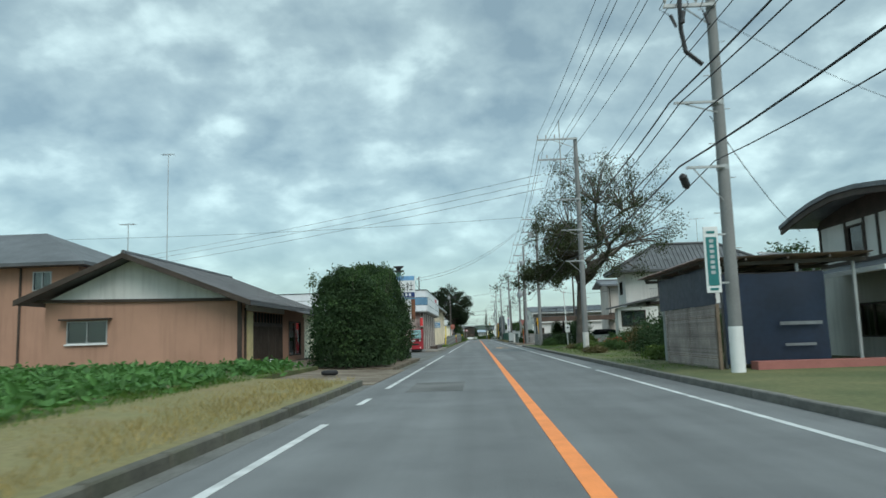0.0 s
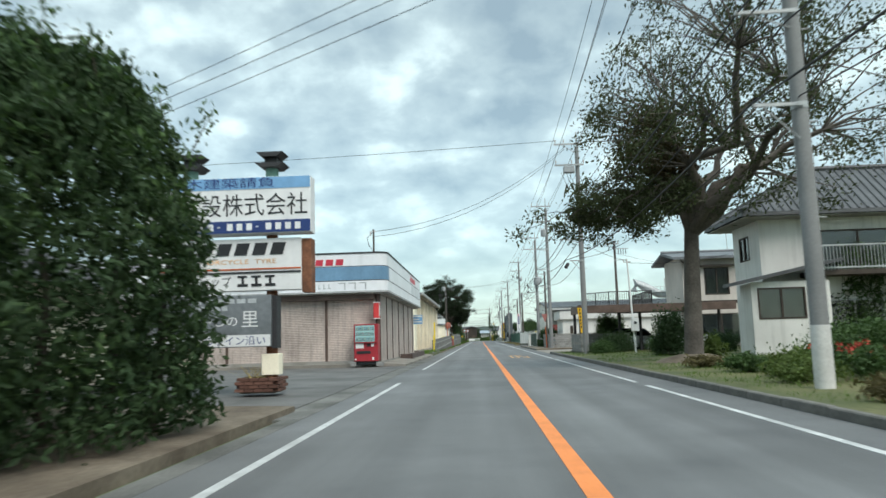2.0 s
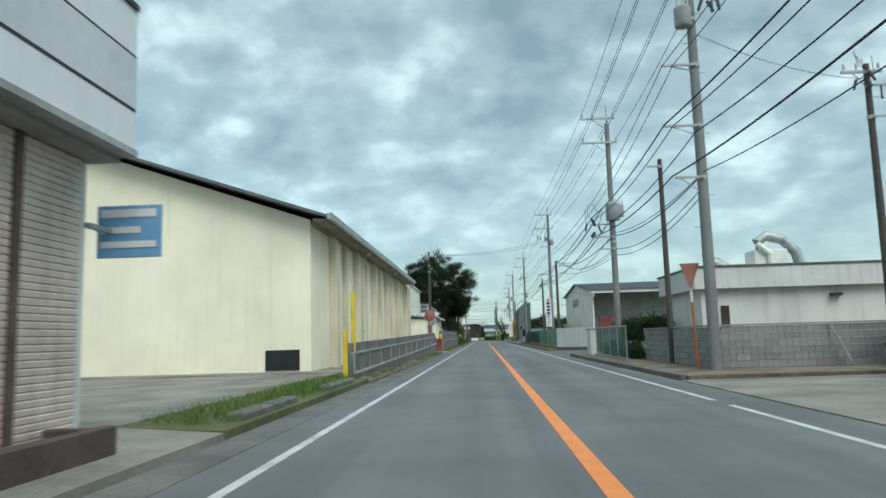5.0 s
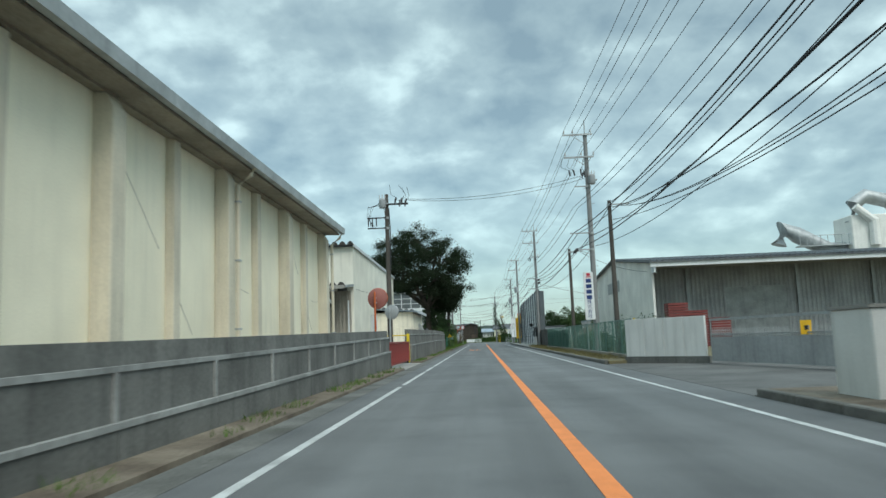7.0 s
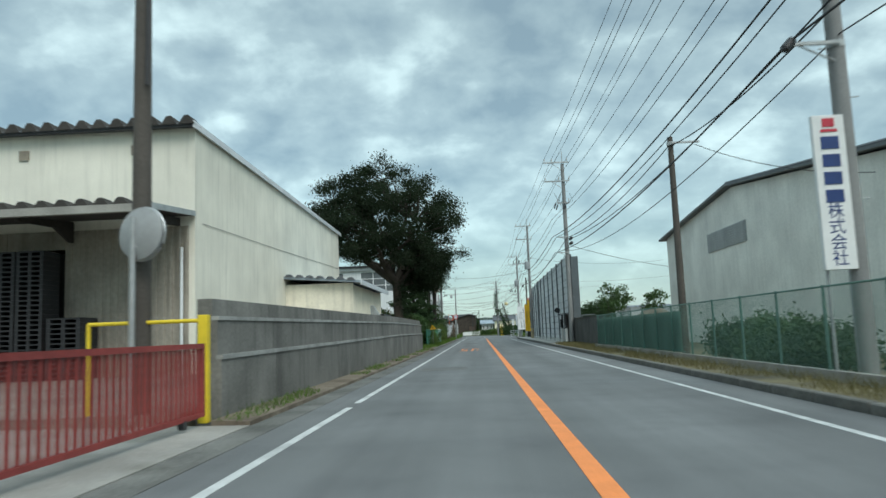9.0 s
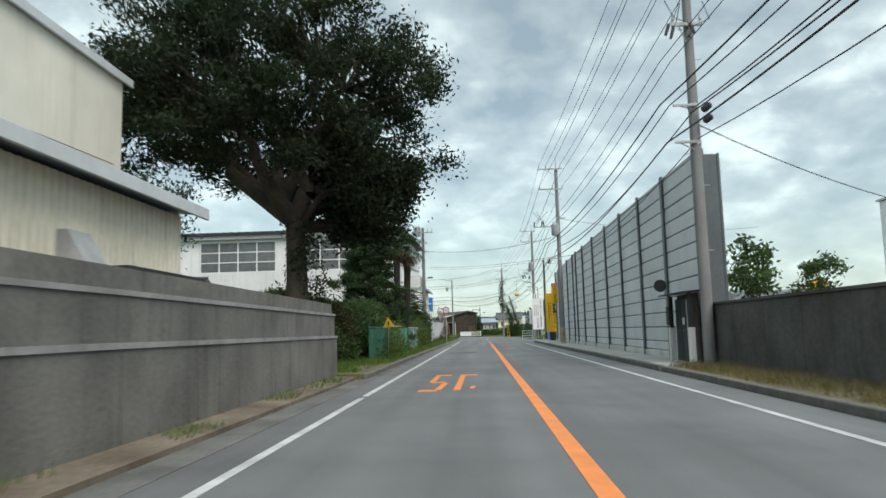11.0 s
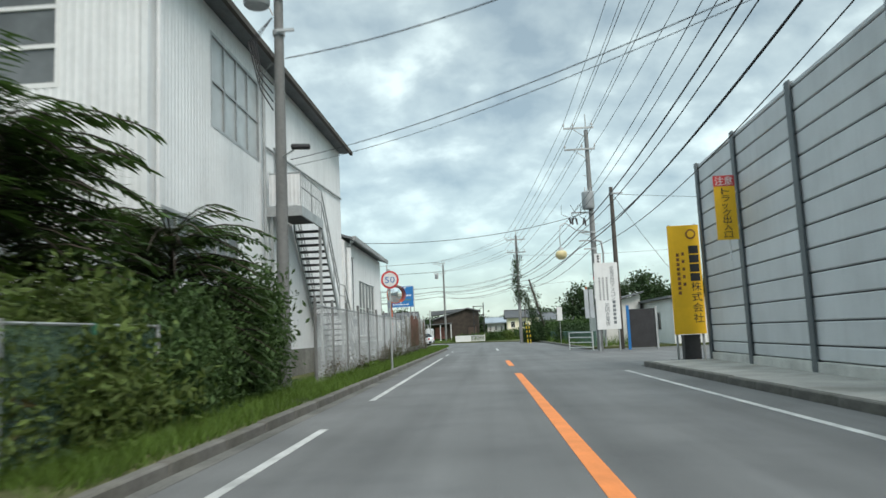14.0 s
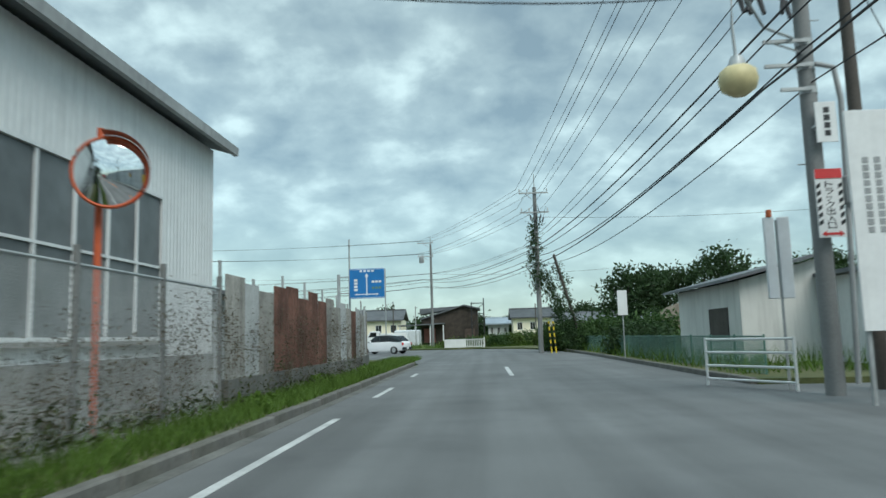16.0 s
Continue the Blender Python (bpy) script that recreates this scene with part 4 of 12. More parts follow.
# ---- ground, road, verges ----
ROAD = [(-2.75, -60), (4.75, -60), (4.75, 222), (6.2, 223.4), (14, 224), (14, 240.5), (5.9, 241.5), (5.8, 266), (5.2, 279), (3.2, 288),
        (-1, 293.5), (-8, 296), (-90, 297), (-90, 266), (-14, 265.5), (-7, 264.6), (-4.2, 262.6), (-2.95, 259), (-2.75, 255)]
solid("road", Geo().prism(ROAD, "z", -0.06, 0.0), "asphalt", "worn grey asphalt road with painted lines", "road", kind="structure")
solid("ground", Geo().box(-2500, 2500, -600, 4200, -1.2, -0.045), "far_ground", "flat green and brown open land", "ground", kind="structure")


def slab(name, x0, x1, y0, y1, z, m, label, category="verge", tilt=0.0):
    """Ground beside the road: level at the road side, tilt higher at the far side."""
    hi0, hi1 = (z, z + tilt) if abs(x0) < abs(x1) else (z + tilt, z)
    return solid(name, Geo().prism([(x0, -0.08), (x1, -0.08), (x1, hi1), (x0, hi0)], "y", y0, y1), m, label, category, kind="structure")


# left of the road
slab("gutter", -2.75, -3.0, -60, 19.4, 0.004, "gutter", "grey concrete gutter along the road", "gutter")
slab("gutter", -2.75, -3.05, 28.0, 39.6, 0.004, "gutter", "grey concrete gutter along the road", "gutter")
slab("gutter", -2.75, -3.3, 39.6, 92, 0.006, "gutter", "pale concrete gutter along the road", "gutter")
slab("gutter", -2.75, -3.2, 92, 176, 0.006, "gutter", "pale concrete gutter below the wall", "gutter")
slab("gutter", -2.75, -2.95, 176, 257, 0.004, "gutter", "grey concrete gutter along the road", "gutter")
slab("verge", -3.15, -6.0, -60, 19.4, 0.13, "dry_turf", "dry yellow grass verge", tilt=0.14)
slab("field", -6.0, -60.0, -60, 27.5, 0.27, "turf", "green vegetable field beside a house", "field", tilt=0.25)
slab("driveway", -2.75, -9.6, 19.4, 28.0, 0.02, "soil", "bare earth drive before a house", "driveway", tilt=0.24)
slab("yard", -9.6, -60.0, 27.5, 41.0, 0.27, "soil", "bare earth house yard", "yard")
slab("verge", -3.2, -9.6, 28.0, 41.0, 0.10, "soil", "bare earth under a tall hedge", tilt=0.15)
slab("parking_lot", -3.3, -60.0, 41.0, 61.4, 0.02, "apron", "grey asphalt parking lot before a shop", "parking lot", tilt=0.2)
slab("pavement", -3.3, -4.75, 61.4, 80.6, 0.10, "walk_dusty", "dusty concrete walk beside the shop", "pavement", tilt=0.1)
slab("lot", -4.75, -60.0, 61.4, 95.0, 0.17, "gravel", "gravel ground under the shop", "ground")
slab("verge", -3.3, -4.75, 80.6, 92.0, 0.12, "turf", "short green grass verge", tilt=0.08)
slab("verge", -3.2, -3.74, 92.0, 129.35, 0.07, "soil", "mossy earth strip below a concrete wall", tilt=0.03)
slab("driveway", -3.2, -12.0, 129.35, 138.1, 0.02, "concrete", "pale concrete entrance behind a red gate", "driveway", tilt=0.1)
slab("verge", -3.2, -3.74, 138.1, 176.1, 0.07, "soil", "mossy earth strip below a concrete wall", tilt=0.03)
slab("yard", -4.2, -60.0, 95.0, 129.35, 0.2, "gravel", "gravel yard behind a concrete wall", "yard")
slab("yard", -12.0, -60.0, 129.35, 138.1, 0.12, "apron", "asphalt factory yard", "yard")
slab("yard", -4.2, -60.0, 138.1, 176.1, 0.2, "gravel", "gravel yard behind a concrete wall", "yard")
slab("verge", -3.1, -60.0, 176.1, 212.0, 0.12, "turf", "grassy verge with weeds", tilt=0.1)
slab("verge", -3.1, -60.0, 212.0, 257.0, 0.12, "turf", "green grass verge below a wire fence", tilt=0.05)

solid("verge", Geo().prism([(-3.1, 0.0), (-4.7, 0.0), (-4.7, 0.155), (-3.1, 0.127)], "y", 176.3, 181.6), "weedy_soil", "short strip of weedy earth beside the road", "verge", kind="structure")

# right of the road
slab("verge", 4.93, 60.0, -60, 77.4, 0.12, "turf", "grass and garden ground beside the road", tilt=0.25)
slab("driveway", 4.75, 60.0, 77.4, 89.6, 0.02, "gravel", "gravel drive between low walls", "driveway", tilt=0.2)
slab("verge", 4.93, 60.0, 89.6, 112.6, 0.12, "soil", "bare earth strip beside a block wall", tilt=0.1)
slab("apron", 4.75, 60.0, 112.6, 128.0, 0.006, "apron", "grey asphalt factory entrance", "driveway", tilt=0.1)
slab("verge", 4.93, 60.0, 128.0, 176.6, 0.12, "weedy_soil", "dry weedy verge below a green fence", tilt=0.1)
slab("pavement", 4.93, 60.0, 176.6, 221.8, 0.13, "walk_grey", "concrete walk below the sound barrier", "pavement", tilt=0.05)
slab("yard", 14.0, 60.0, 221.8, 300.0, 0.006, "apron", "grey asphalt works entrance", "yard")
far_verge = [(5.95, 241.6), (14, 240.6), (60, 240.6), (60, 330), (-90, 330), (-90, 297.2), (-8, 296.3), (-0.9, 293.8), (3.4, 288.2), (5.4, 279.1), (6.0, 266)]
solid("verge", Geo().prism(far_verge, "z", -0.08, 0.12), "turf", "overgrown green verge round the bend", "verge", kind="structure")
inner = [(-3.1, 257), (-3.1, 259), (-4.35, 262.4), (-7, 264.3), (-14, 265.2), (-60, 265.7), (-60, 257)]
solid("verge", Geo().prism(inner, "z", -0.08, 0.12), "turf", "grass at the corner of the bend", "verge", kind="structure")

kerb_top = thing("kerb", (0, 0, 0), "weathered concrete kerb stones along the road", "kerb", kind="structure")
for x, runs, zz in ((-3.075, ((-20, 19.3),), 0.15), (4.84, ((-20, 77.3), (89.7, 112.5), (128.2, 176.5)), 0.14), (4.84, ((176.7, 221.6),), 0.15),
                    (-3.02, ((176.2, 257.0),), 0.14)):
    spots = []
    for y0, y1 in runs:
        n = round((y1 - y0) / 1.5)
        spots += [(x, y0 + (i + 0.5) * (y1 - y0) / n, zz / 2 - 0.03 + random.uniform(-0.008, 0.008), random.uniform(-0.4, 0.4)) for i in range(n)]
    pieces("kerb_stone", spots, (0.15, 1.485, zz + 0.06), "kerb_mossy" if x < -3.05 else "kerb", kerb_top, bevel=0.018)
spots = [(5.88 - 0.0006 * max(0, y - 262) ** 2.2, y, 0.04, max(0, y - 262) * 0.5) for y in np.arange(242.4, 280, 1.5)]
pieces("kerb_stone", spots, (0.15, 1.485, 0.2), "kerb", kerb_top, bevel=0.018)
spots = [(-3.55, y, 0.09, 0) for y in (82.4, 83.95, 88.2, 89.75)]
pieces("kerb_stone", spots, (0.28, 1.45, 0.30), "kerb", kerb_top, bevel=0.03)


def stripe(name, x, w, y0, y1, m, label):
    return solid(name, Geo().box(x - w / 2, x + w / 2, y0, y1, 0.0005, 0.005), m, label, "road marking", kind="structure")


stripe("centre_line", 0.95, 0.19, -30, 220.6, "line_orange", "solid orange centre line")
stripe("centre_dash", 0.95, 0.19, 225.4, 230.2, "line_orange", "orange centre dash")
stripe("centre_dash", 0.9, 0.14, 247.4, 253.5, "line_white", "faded white centre dash")
for y0, y1 in ((-30, 10.6), (13.6, 15.0), (17.8, 30.4), (31.2, 48.6), (57.0, 118.6), (119.4, 127.2), (127.9, 131.6), (132.4, 140.2), (141, 170.5), (170.9, 209.2),
               (213.4, 236.7), (240.6, 243.4), (248.2, 250.0)):
    stripe("edge_line", -2.18, 0.115, y0, y1, "line_white", "worn white edge line")
for y0, y1 in ((-30, 24.0), (25.4, 45.2), (46.4, 66.0), (66.8, 83.5), (84.4, 219.8)):
    stripe("edge_line", 3.90, 0.115, y0, y1, "line_white", "worn white edge line")


def road_bars(bars, m, label):
    g = Geo()
    for x0, y0, x1, y1, w, h in bars:
        dx = w / 2 if abs(y1 - y0) > abs(x1 - x0) else 0
        dy = h / 2 if dx == 0 else 0
        q = [(x0 - dx, y0 - dy), (x1 + (-dx if dx else 0), y1 + (-dy if dy else 0)), (x1 + dx, y1 + dy), (x0 + dx, y0 + dy)]
        g.prism(q, "z", 0.0006, 0.005)
    return solid("speed_marking", g, m, label, "road marking", kind="structure")


road_bars([(-1.25, 171.9, -0.86, 171.9, 0.1, 0.42), (-0.86, 172.0, -0.78, 174.0, 0.13, 0.3), (-1.14, 174.2, -0.80, 174.2, 0.1, 0.42), (-1.12, 174.3, -1.10, 176.7, 0.13, 0.3),
           (-1.16, 176.8, -0.76, 176.8, 0.1, 0.42), (-0.46, 171.9, -0.44, 176.7, 0.14, 0.3), (-0.50, 176.8, -0.06, 176.8, 0.1, 0.40), (-0.16, 172.2, -0.12, 172.9, 0.1, 0.3)],
          "line_orange", "half worn orange speed figures on the road")
road_bars([(1.98, 70.2, 1.98, 74.8, 0.09, 0.3), (2.34, 70.4, 2.34, 74.6, 0.09, 0.3), (1.96, 74.9, 2.36, 74.9, 0.1, 0.3), (1.96, 70.2, 2.36, 70.2, 0.1, 0.3),
           (2.52, 74.6, 2.52, 72.4, 0.09, 0.3), (2.50, 74.7, 2.72, 74.7, 0.1, 0.3), (2.52, 72.3, 2.9, 72.3, 0.1, 0.3), (2.88, 72.3, 2.88, 70.2, 0.09, 0.3), (2.56, 70.0, 2.92, 70.0, 0.1, 0.3)],
          "line_worn", "worn pale orange speed figures facing oncoming traffic")
for x0, y0, x1, y1 in ((-1.6, 16.5, -0.3, 19.8), (-1.9, 151.0, -0.4, 152.6), (-1.7, 196.0, -0.2, 198.5)):
    solid("road_patch", Geo().box(x0, x1, y0, y1, 0.0, 0.003), "apron", "darker asphalt repair patch in the road", "road patch", kind="structure")

# far hills and woods, a plain backdrop
rngh = np.random.default_rng(5)
for dist, h0, m, lab in ((900, 16, "hill", "low blue-green hills far away"), (520, 8, "hill", "far line of woods")):
    g = Geo()
    n = 160
    xs = np.linspace(-900, 900, n)
    top = [h0 * (0.55 + 0.5 * noise.noise(Vector((x * 0.006, dist, 0))) + 0.14 * noise.noise(Vector((x * 0.05, dist, 3))) + 0.35 * math.exp(-((x - 20) / 160) ** 2)) for x in xs]
    vs = [(x, dist, -1) for x in xs] + [(x, dist + 5, max(1, t)) for x, t in zip(xs, top)] + [(x, dist + 150, -1) for x in xs]
    g.add(vs, [(i, i + 1, n + i + 1, n + i) for i in range(n - 1)] + [(n + i, n + i + 1, 2 * n + i + 1, 2 * n + i) for i in range(n - 1)])
    solid("backdrop", g, m, lab, "hills", kind="structure")

# grass that nobody could count
rngg = np.random.default_rng(11)
for lab, m, h, w, spots in (
    ("dry yellow grass blades on the verge", "grass_dry", 0.10, 0.006, strip_spots(rngg, 16000, -6.4, -3.2, -2, 19.3, 0.18, 0.25)),
    ("short green grass blades", "grass_green", 0.16, 0.007, np.concatenate([strip_spots(rngg, 9000, -9.5, -5.6, 0, 22, 0.28, 0.1), strip_spots(rngg, 2500, -4.7, -3.4, 81, 91.5, 0.16)])),
    ("green grass blades below the fence", "grass_green", 0.20, 0.008, np.concatenate([strip_spots(rngg, 42000, -4.5, -3.08, 205, 262, 0.13, 0.45), strip_spots(rngg, 8000, -5.5, -3.12, 181.7, 206, 0.13, 0.4), strip_spots(rngg, 3800, -5.5, -3.3, 176.3, 183.0, 0.15, 0.25)])),
    ("green and brown weeds beside the kerb", "grass_dull", 0.16, 0.007, np.concatenate([strip_spots(rngg, 9000, 4.95, 6.1, 128.5, 176, 0.13, 0.2), strip_spots(rngg, 2500, 5.0, 6.3, 166, 177, 0.13)])),
    ("low green lawn blades", "grass_green", 0.08, 0.007, strip_spots(rngg, 14000, 4.95, 9.5, 20, 73, 0.15, 0.1)),
    ("moss and weeds along the wall", "grass_green", 0.10, 0.008, np.concatenate([strip_spots(rngg, 2600, -3.72, -3.2, 92, 129, 0.09, -0.05), strip_spots(rngg, 3000, -3.72, -3.2, 138, 176, 0.09, -0.02)])),
    ("tall green weeds on the far bank", "grass_green", 0.5, 0.02, np.concatenate([strip_spots(rngg, 5000, -30, 5, 296.5, 304, 0.12, 0.3), strip_spots(rngg, 3000, 6.1, 10, 243, 285, 0.12, 0.3)])),
):
    solid("grass", blades(spots, h, w, rngg), m, lab, "grass", kind="stuff")
crop = strip_spots(rngg, 1500, -17, -6.2, 9, 26.5, 0.42, 0.05)
solid("vegetable_leaves", leaf_cloud(crop, 14, (0.22, 0.22, 0.10), 0.13, rngg, 0.3), "crop_leaf", "rows of leafy green vegetables in the field", "crop", kind="stuff")

# ---- shared builders ----
def gable_roof(parent, axis, a0, a1, c0, c1, ridge, eave0, eave1, peak, thick, m, tiles=0.0):
    """Two roof slopes: the ridge runs along axis from a0 to a1; across it the roof goes from c0 to c1."""
    for name, e, ez in (("roof_slope", c0, eave0), ("roof_slope", c1, eave1)):
        prof = [(ridge, peak), (e, ez), (e, ez - thick), (ridge, peak - thick)]
        g = Geo().prism(prof, axis, a0, a1)
        rows = []
        if tiles:
            n = int(abs(a1 - a0) / tiles)
            for i in range(n):
                q = a0 + (i + 0.5) * (a1 - a0) / n
                p0 = (q, ridge, peak + 0.03) if axis == "x" else (ridge, q, peak + 0.03)
                p1 = (q, e, ez + 0.03) if axis == "x" else (e, q, ez + 0.03)
                rows.append((p0, p1))
        sl = part(name, g, m, parent)
        for p0, p1 in rows:
            part("roof_rib", Geo().tube([p0, p1], 0.045, 6, caps=False), m, sl)
    cap = Geo().tube([(a0, ridge, peak + 0.05), (a1, ridge, peak + 0.05)] if axis == "x" else [(ridge, a0, peak + 0.05), (ridge, a1, peak + 0.05)], 0.11, 8)
    part("ridge_cap", cap, m, parent)


def chain_link(parent, x, y0, y1, z0, z1, gap, m, r=0.0035):
    """Woven wire: two families of slanting strands in a fence along y."""
    g = Geo()
    h = z1 - z0
    n = int((y1 - y0 + h) / gap)
    for k in range(n):
        for s in (1, -1):
            a = (y0 - h + k * gap) if s > 0 else (y0 + k * gap)
            b = a + h if s > 0 else a - h
            za, zb = z0, z1
            lo, hi = (a, b) if a < b else (b, a)
            if hi < y0 or lo > y1:
                continue
            def cutz(y):
                return za + (zb - za) * (y - a) / (b - a)
            ya, yb = max(lo, y0), min(hi, y1)
            if yb - ya < 0.02:
                continue
            p, q = (x + s * 0.004, ya, cutz(ya)), (x + s * 0.004, yb, cutz(yb))
            g.tube([p, q], r, 3, caps=False)
    return part("wire_mesh", g, m, parent)


HOOD0 = 0.45


def round_mirror(name, at, r, pole, pole_m, back_m, face, label, pole_top, hood=True):
    """A road mirror on a post: face is the way that the mirror looks."""
    t = thing(name, (pole[0], pole[1], pole[2]), label, "traffic mirror")
    part("post", Geo().cyl(pole, (pole[0], pole[1], pole_top), 0.045, 0.04, 12), pole_m, t, smooth=40)
    f = Vector(face).normalized()
    c = Vector(at)
    shell = part("shell", Geo().disc(c - f * 0.05, r, -f, 0.03, 32, 0.09), back_m, t, smooth=50)
    part("mirror_face", Geo().disc(c, r * 0.95, f, 0.02, 40, 0.06), "mirror", t, smooth=60)
    rim = Geo()
    a = f.cross(Vector((0, 0, 1))).normalized()
    b = a.cross(f)
    rim.tube([c + (a * math.cos(2 * math.pi * k / 32) + b * math.sin(2 * math.pi * k / 32)) * r for k in range(33)], 0.022, 6)
    part("rim", rim, pole_m, t, smooth=60)
    if hood:
        g = Geo()
        n = 16
        vs = []
        for k in range(n + 1):
            ang = math.pi * (HOOD0 + 0.85 * k / n)
            d = a * math.cos(ang) + b * math.sin(ang)
            vs += [c + d * (r + 0.03), c + d * (r + 0.05) + f * 0.2]
        g.add(vs, [(2 * i, 2 * i + 2, 2 * i + 3, 2 * i + 1) for i in range(n)])
        part("hood", g, pole_m, t)
    g = Geo().tube([(pole[0], pole[1], c.z), c - f * 0.12], 0.02, 8)
    g.tube([(pole[0], pole[1], c.z - 0.2), c - f * 0.12 - Vector((0, 0, 0.2))], 0.02, 8)
    part("bracket", g, "steel", t)
    return t


WHEEL = {}


def car(label, x, y, z, rz, paint, kind="hatch"):
    """A car built from cross-sections: its nose towards +x before it is turned."""
    t = thing("car", (0, 0, 0), label, "car")
    L, W, H = {"hatch": (4.1, 1.68, 1.46), "sedan": (4.4, 1.7, 1.46), "van": (3.4, 1.47, 1.85)}[kind]
    h = L / 2
    if kind == "van":
        low = [(-h, 0.35, 0.80), (-h + 0.05, 0.3, 1.0), (h - 0.35, 0.3, 1.0), (h - 0.02, 0.32, 0.85)]
        roof = [(-h + 0.04, 1.78), (-h + 0.35, H), (h - 1.15, H), (h - 0.35, 1.02)]
    else:
        low = [(-h, 0.42, 0.86), (-h + 0.12, 0.26, 0.98), (-h * 0.4, 0.2, 0.96), (h * 0.42, 0.2, 0.92), (h - 0.25, 0.25, 0.76), (h, 0.36, 0.62)]
        roof = [(-h + 0.14, 1.0), (-h + 0.62, H - 0.06), (-h + 1.3, H), (0.35, H - 0.02), (1.15, 0.95)] if kind == "hatch" else \
               [(-h + 0.55, 0.98), (-h + 1.25, H - 0.05), (-h + 1.9, H), (0.5, H - 0.02), (1.35, 0.95)]
    body = Geo()
    vs, n = [], len(low)
    for px_, zl, zh in low:
        nose = 0.88 if abs(px_) > h - 0.2 else 1.0
        w = W / 2 * nose
        vs += [(px_, -w * 0.92, zl), (px_, -w, zl + (zh - zl) * 0.45), (px_, -w * 0.93, zh), (px_, w * 0.93, zh), (px_, w, zl + (zh - zl) * 0.45), (px_, w * 0.92, zl)]
    fs = [tuple(reversed(range(6))), tuple(range(6 * n - 6, 6 * n))]
    for i in range(n - 1):
        fs += [(6 * i + k, 6 * i + (k + 1) % 6, 6 * i + 6 + (k + 1) % 6, 6 * i + 6 + k) for k in range(6)]
    body.add(vs, fs)
    part("body", body, paint, t, bevel=0.03, smooth=35)
    cab, glass = Geo(), Geo()
    wb, wt_ = W / 2 * 0.9, W / 2 * 0.76
    belt = 0.98 if kind != "van" else 1.0
    prof = [(roof[0][0], belt - 0.05)] + roof[1:-1] + [(roof[-1][0], belt - 0.08)]
    vs = []
    for px_, pz in prof:
        f = (pz - belt) / (H - belt)
        w = wb + (wt_ - wb) * max(0, min(1, f))
        vs += [(px_, -w, pz), (px_, w, pz)]
    m_ = len(prof)
    cab.add(vs, [(2 * i, 2 * i + 1, 2 * i + 3, 2 * i + 2) for i in range(m_ - 1)] + [tuple(2 * i for i in range(m_)), tuple(reversed([2 * i + 1 for i in range(m_)]))])
    part("cabin", cab, "car_dark", t, bevel=0.015, smooth=40)
    rf = Geo()
    mid_ = prof[1:-1]
    rf.add([(p[0], s * (wt_ + 0.012), p[1] + 0.012) for p in mid_ for s in (-1, 1)], [(2 * i, 2 * i + 1, 2 * i + 3, 2 * i + 2) for i in range(len(mid_) - 1)])
    rf2 = [Vector(v) for v in rf.v]
    rf.add([(v.x, v.y, v.z - 0.035) for v in rf2], [(2 * i + 2, 2 * i + 3, 2 * i + 1, 2 * i) for i in range(len(mid_) - 1)])
    part("roof_panel", rf, paint, t)
    for s in (-1, 1):
        for u0, u1 in ((0.06, 0.34), (0.36, 0.62), (0.65, 0.93)):
            x0, x1 = prof[0][0] + (prof[-1][0] - prof[0][0]) * u0, prof[0][0] + (prof[-1][0] - prof[0][0]) * u1
            def ztop(px_):
                for (xa, za), (xb, zb) in zip(prof[:-1], prof[1:]):
                    if xa <= px_ <= xb:
                        return za + (zb - za) * (px_ - xa) / (xb - xa) - 0.07
                return belt
            def wy(pz):
                return (wb + (wt_ - wb) * max(0, min(1, (pz - belt) / (H - belt)))) + 0.008
            q = [(x0, s * wy(belt + 0.02), belt + 0.02), (x1, s * wy(belt + 0.02), belt + 0.02), (x1, s * wy(ztop(x1)), max(belt + 0.04, ztop(x1))), (x0, s * wy(ztop(x0)), max(belt + 0.04, ztop(x0)))]
            part("side_window", Geo().quad(*(q if s < 0 else q[::-1])), "car_glass", t)
    ra, rb = Vector((prof[0][0], 0, prof[0][1])), Vector((prof[1][0], 0, prof[1][1]))
    o = Vector((-(rb - ra).z, 0, (rb - ra).x)).normalized() * 0.012
    q0, q1 = ra.lerp(rb, 0.14) + o, ra.lerp(rb, 0.92) + o
    part("rear_window", Geo().quad((q0.x, wb * 0.9, q0.z), (q0.x, -wb * 0.9, q0.z), (q1.x, -wt_ * 0.92, q1.z), (q1.x, wt_ * 0.92, q1.z)), "car_glass", t)
    fa, fb = Vector((prof[-2][0], 0, prof[-2][1])), Vector((prof[-1][0], 0, prof[-1][1]))
    o = Vector((-(fb - fa).z, 0, (fb - fa).x)).normalized() * 0.012
    q0, q1 = fa.lerp(fb, 0.06) + o, fa.lerp(fb, 0.9) + o
    part("windscreen", Geo().quad((q0.x, wt_ * 0.92, q0.z), (q0.x, -wt_ * 0.92, q0.z), (q1.x, -wb * 0.95, q1.z), (q1.x, wb * 0.95, q1.z)), "car_glass", t)
    for sx in (-1, 1):
        for sy in (-1, 1):
            cx, cy = sx * (h - 0.78), sy * (W / 2 - 0.1)
            w_ = part("wheel", Geo().cyl((cx, cy - 0.1, 0.3), (cx, cy + 0.1, 0.3), 0.3, 0.3, 20), "rubber", t, bevel=0.02, smooth=40)
            part("rim", Geo().cyl((cx, cy + sy * 0.095, 0.3), (cx, cy + sy * 0.108, 0.3), 0.19, 0.17, 16), "steel", w_)
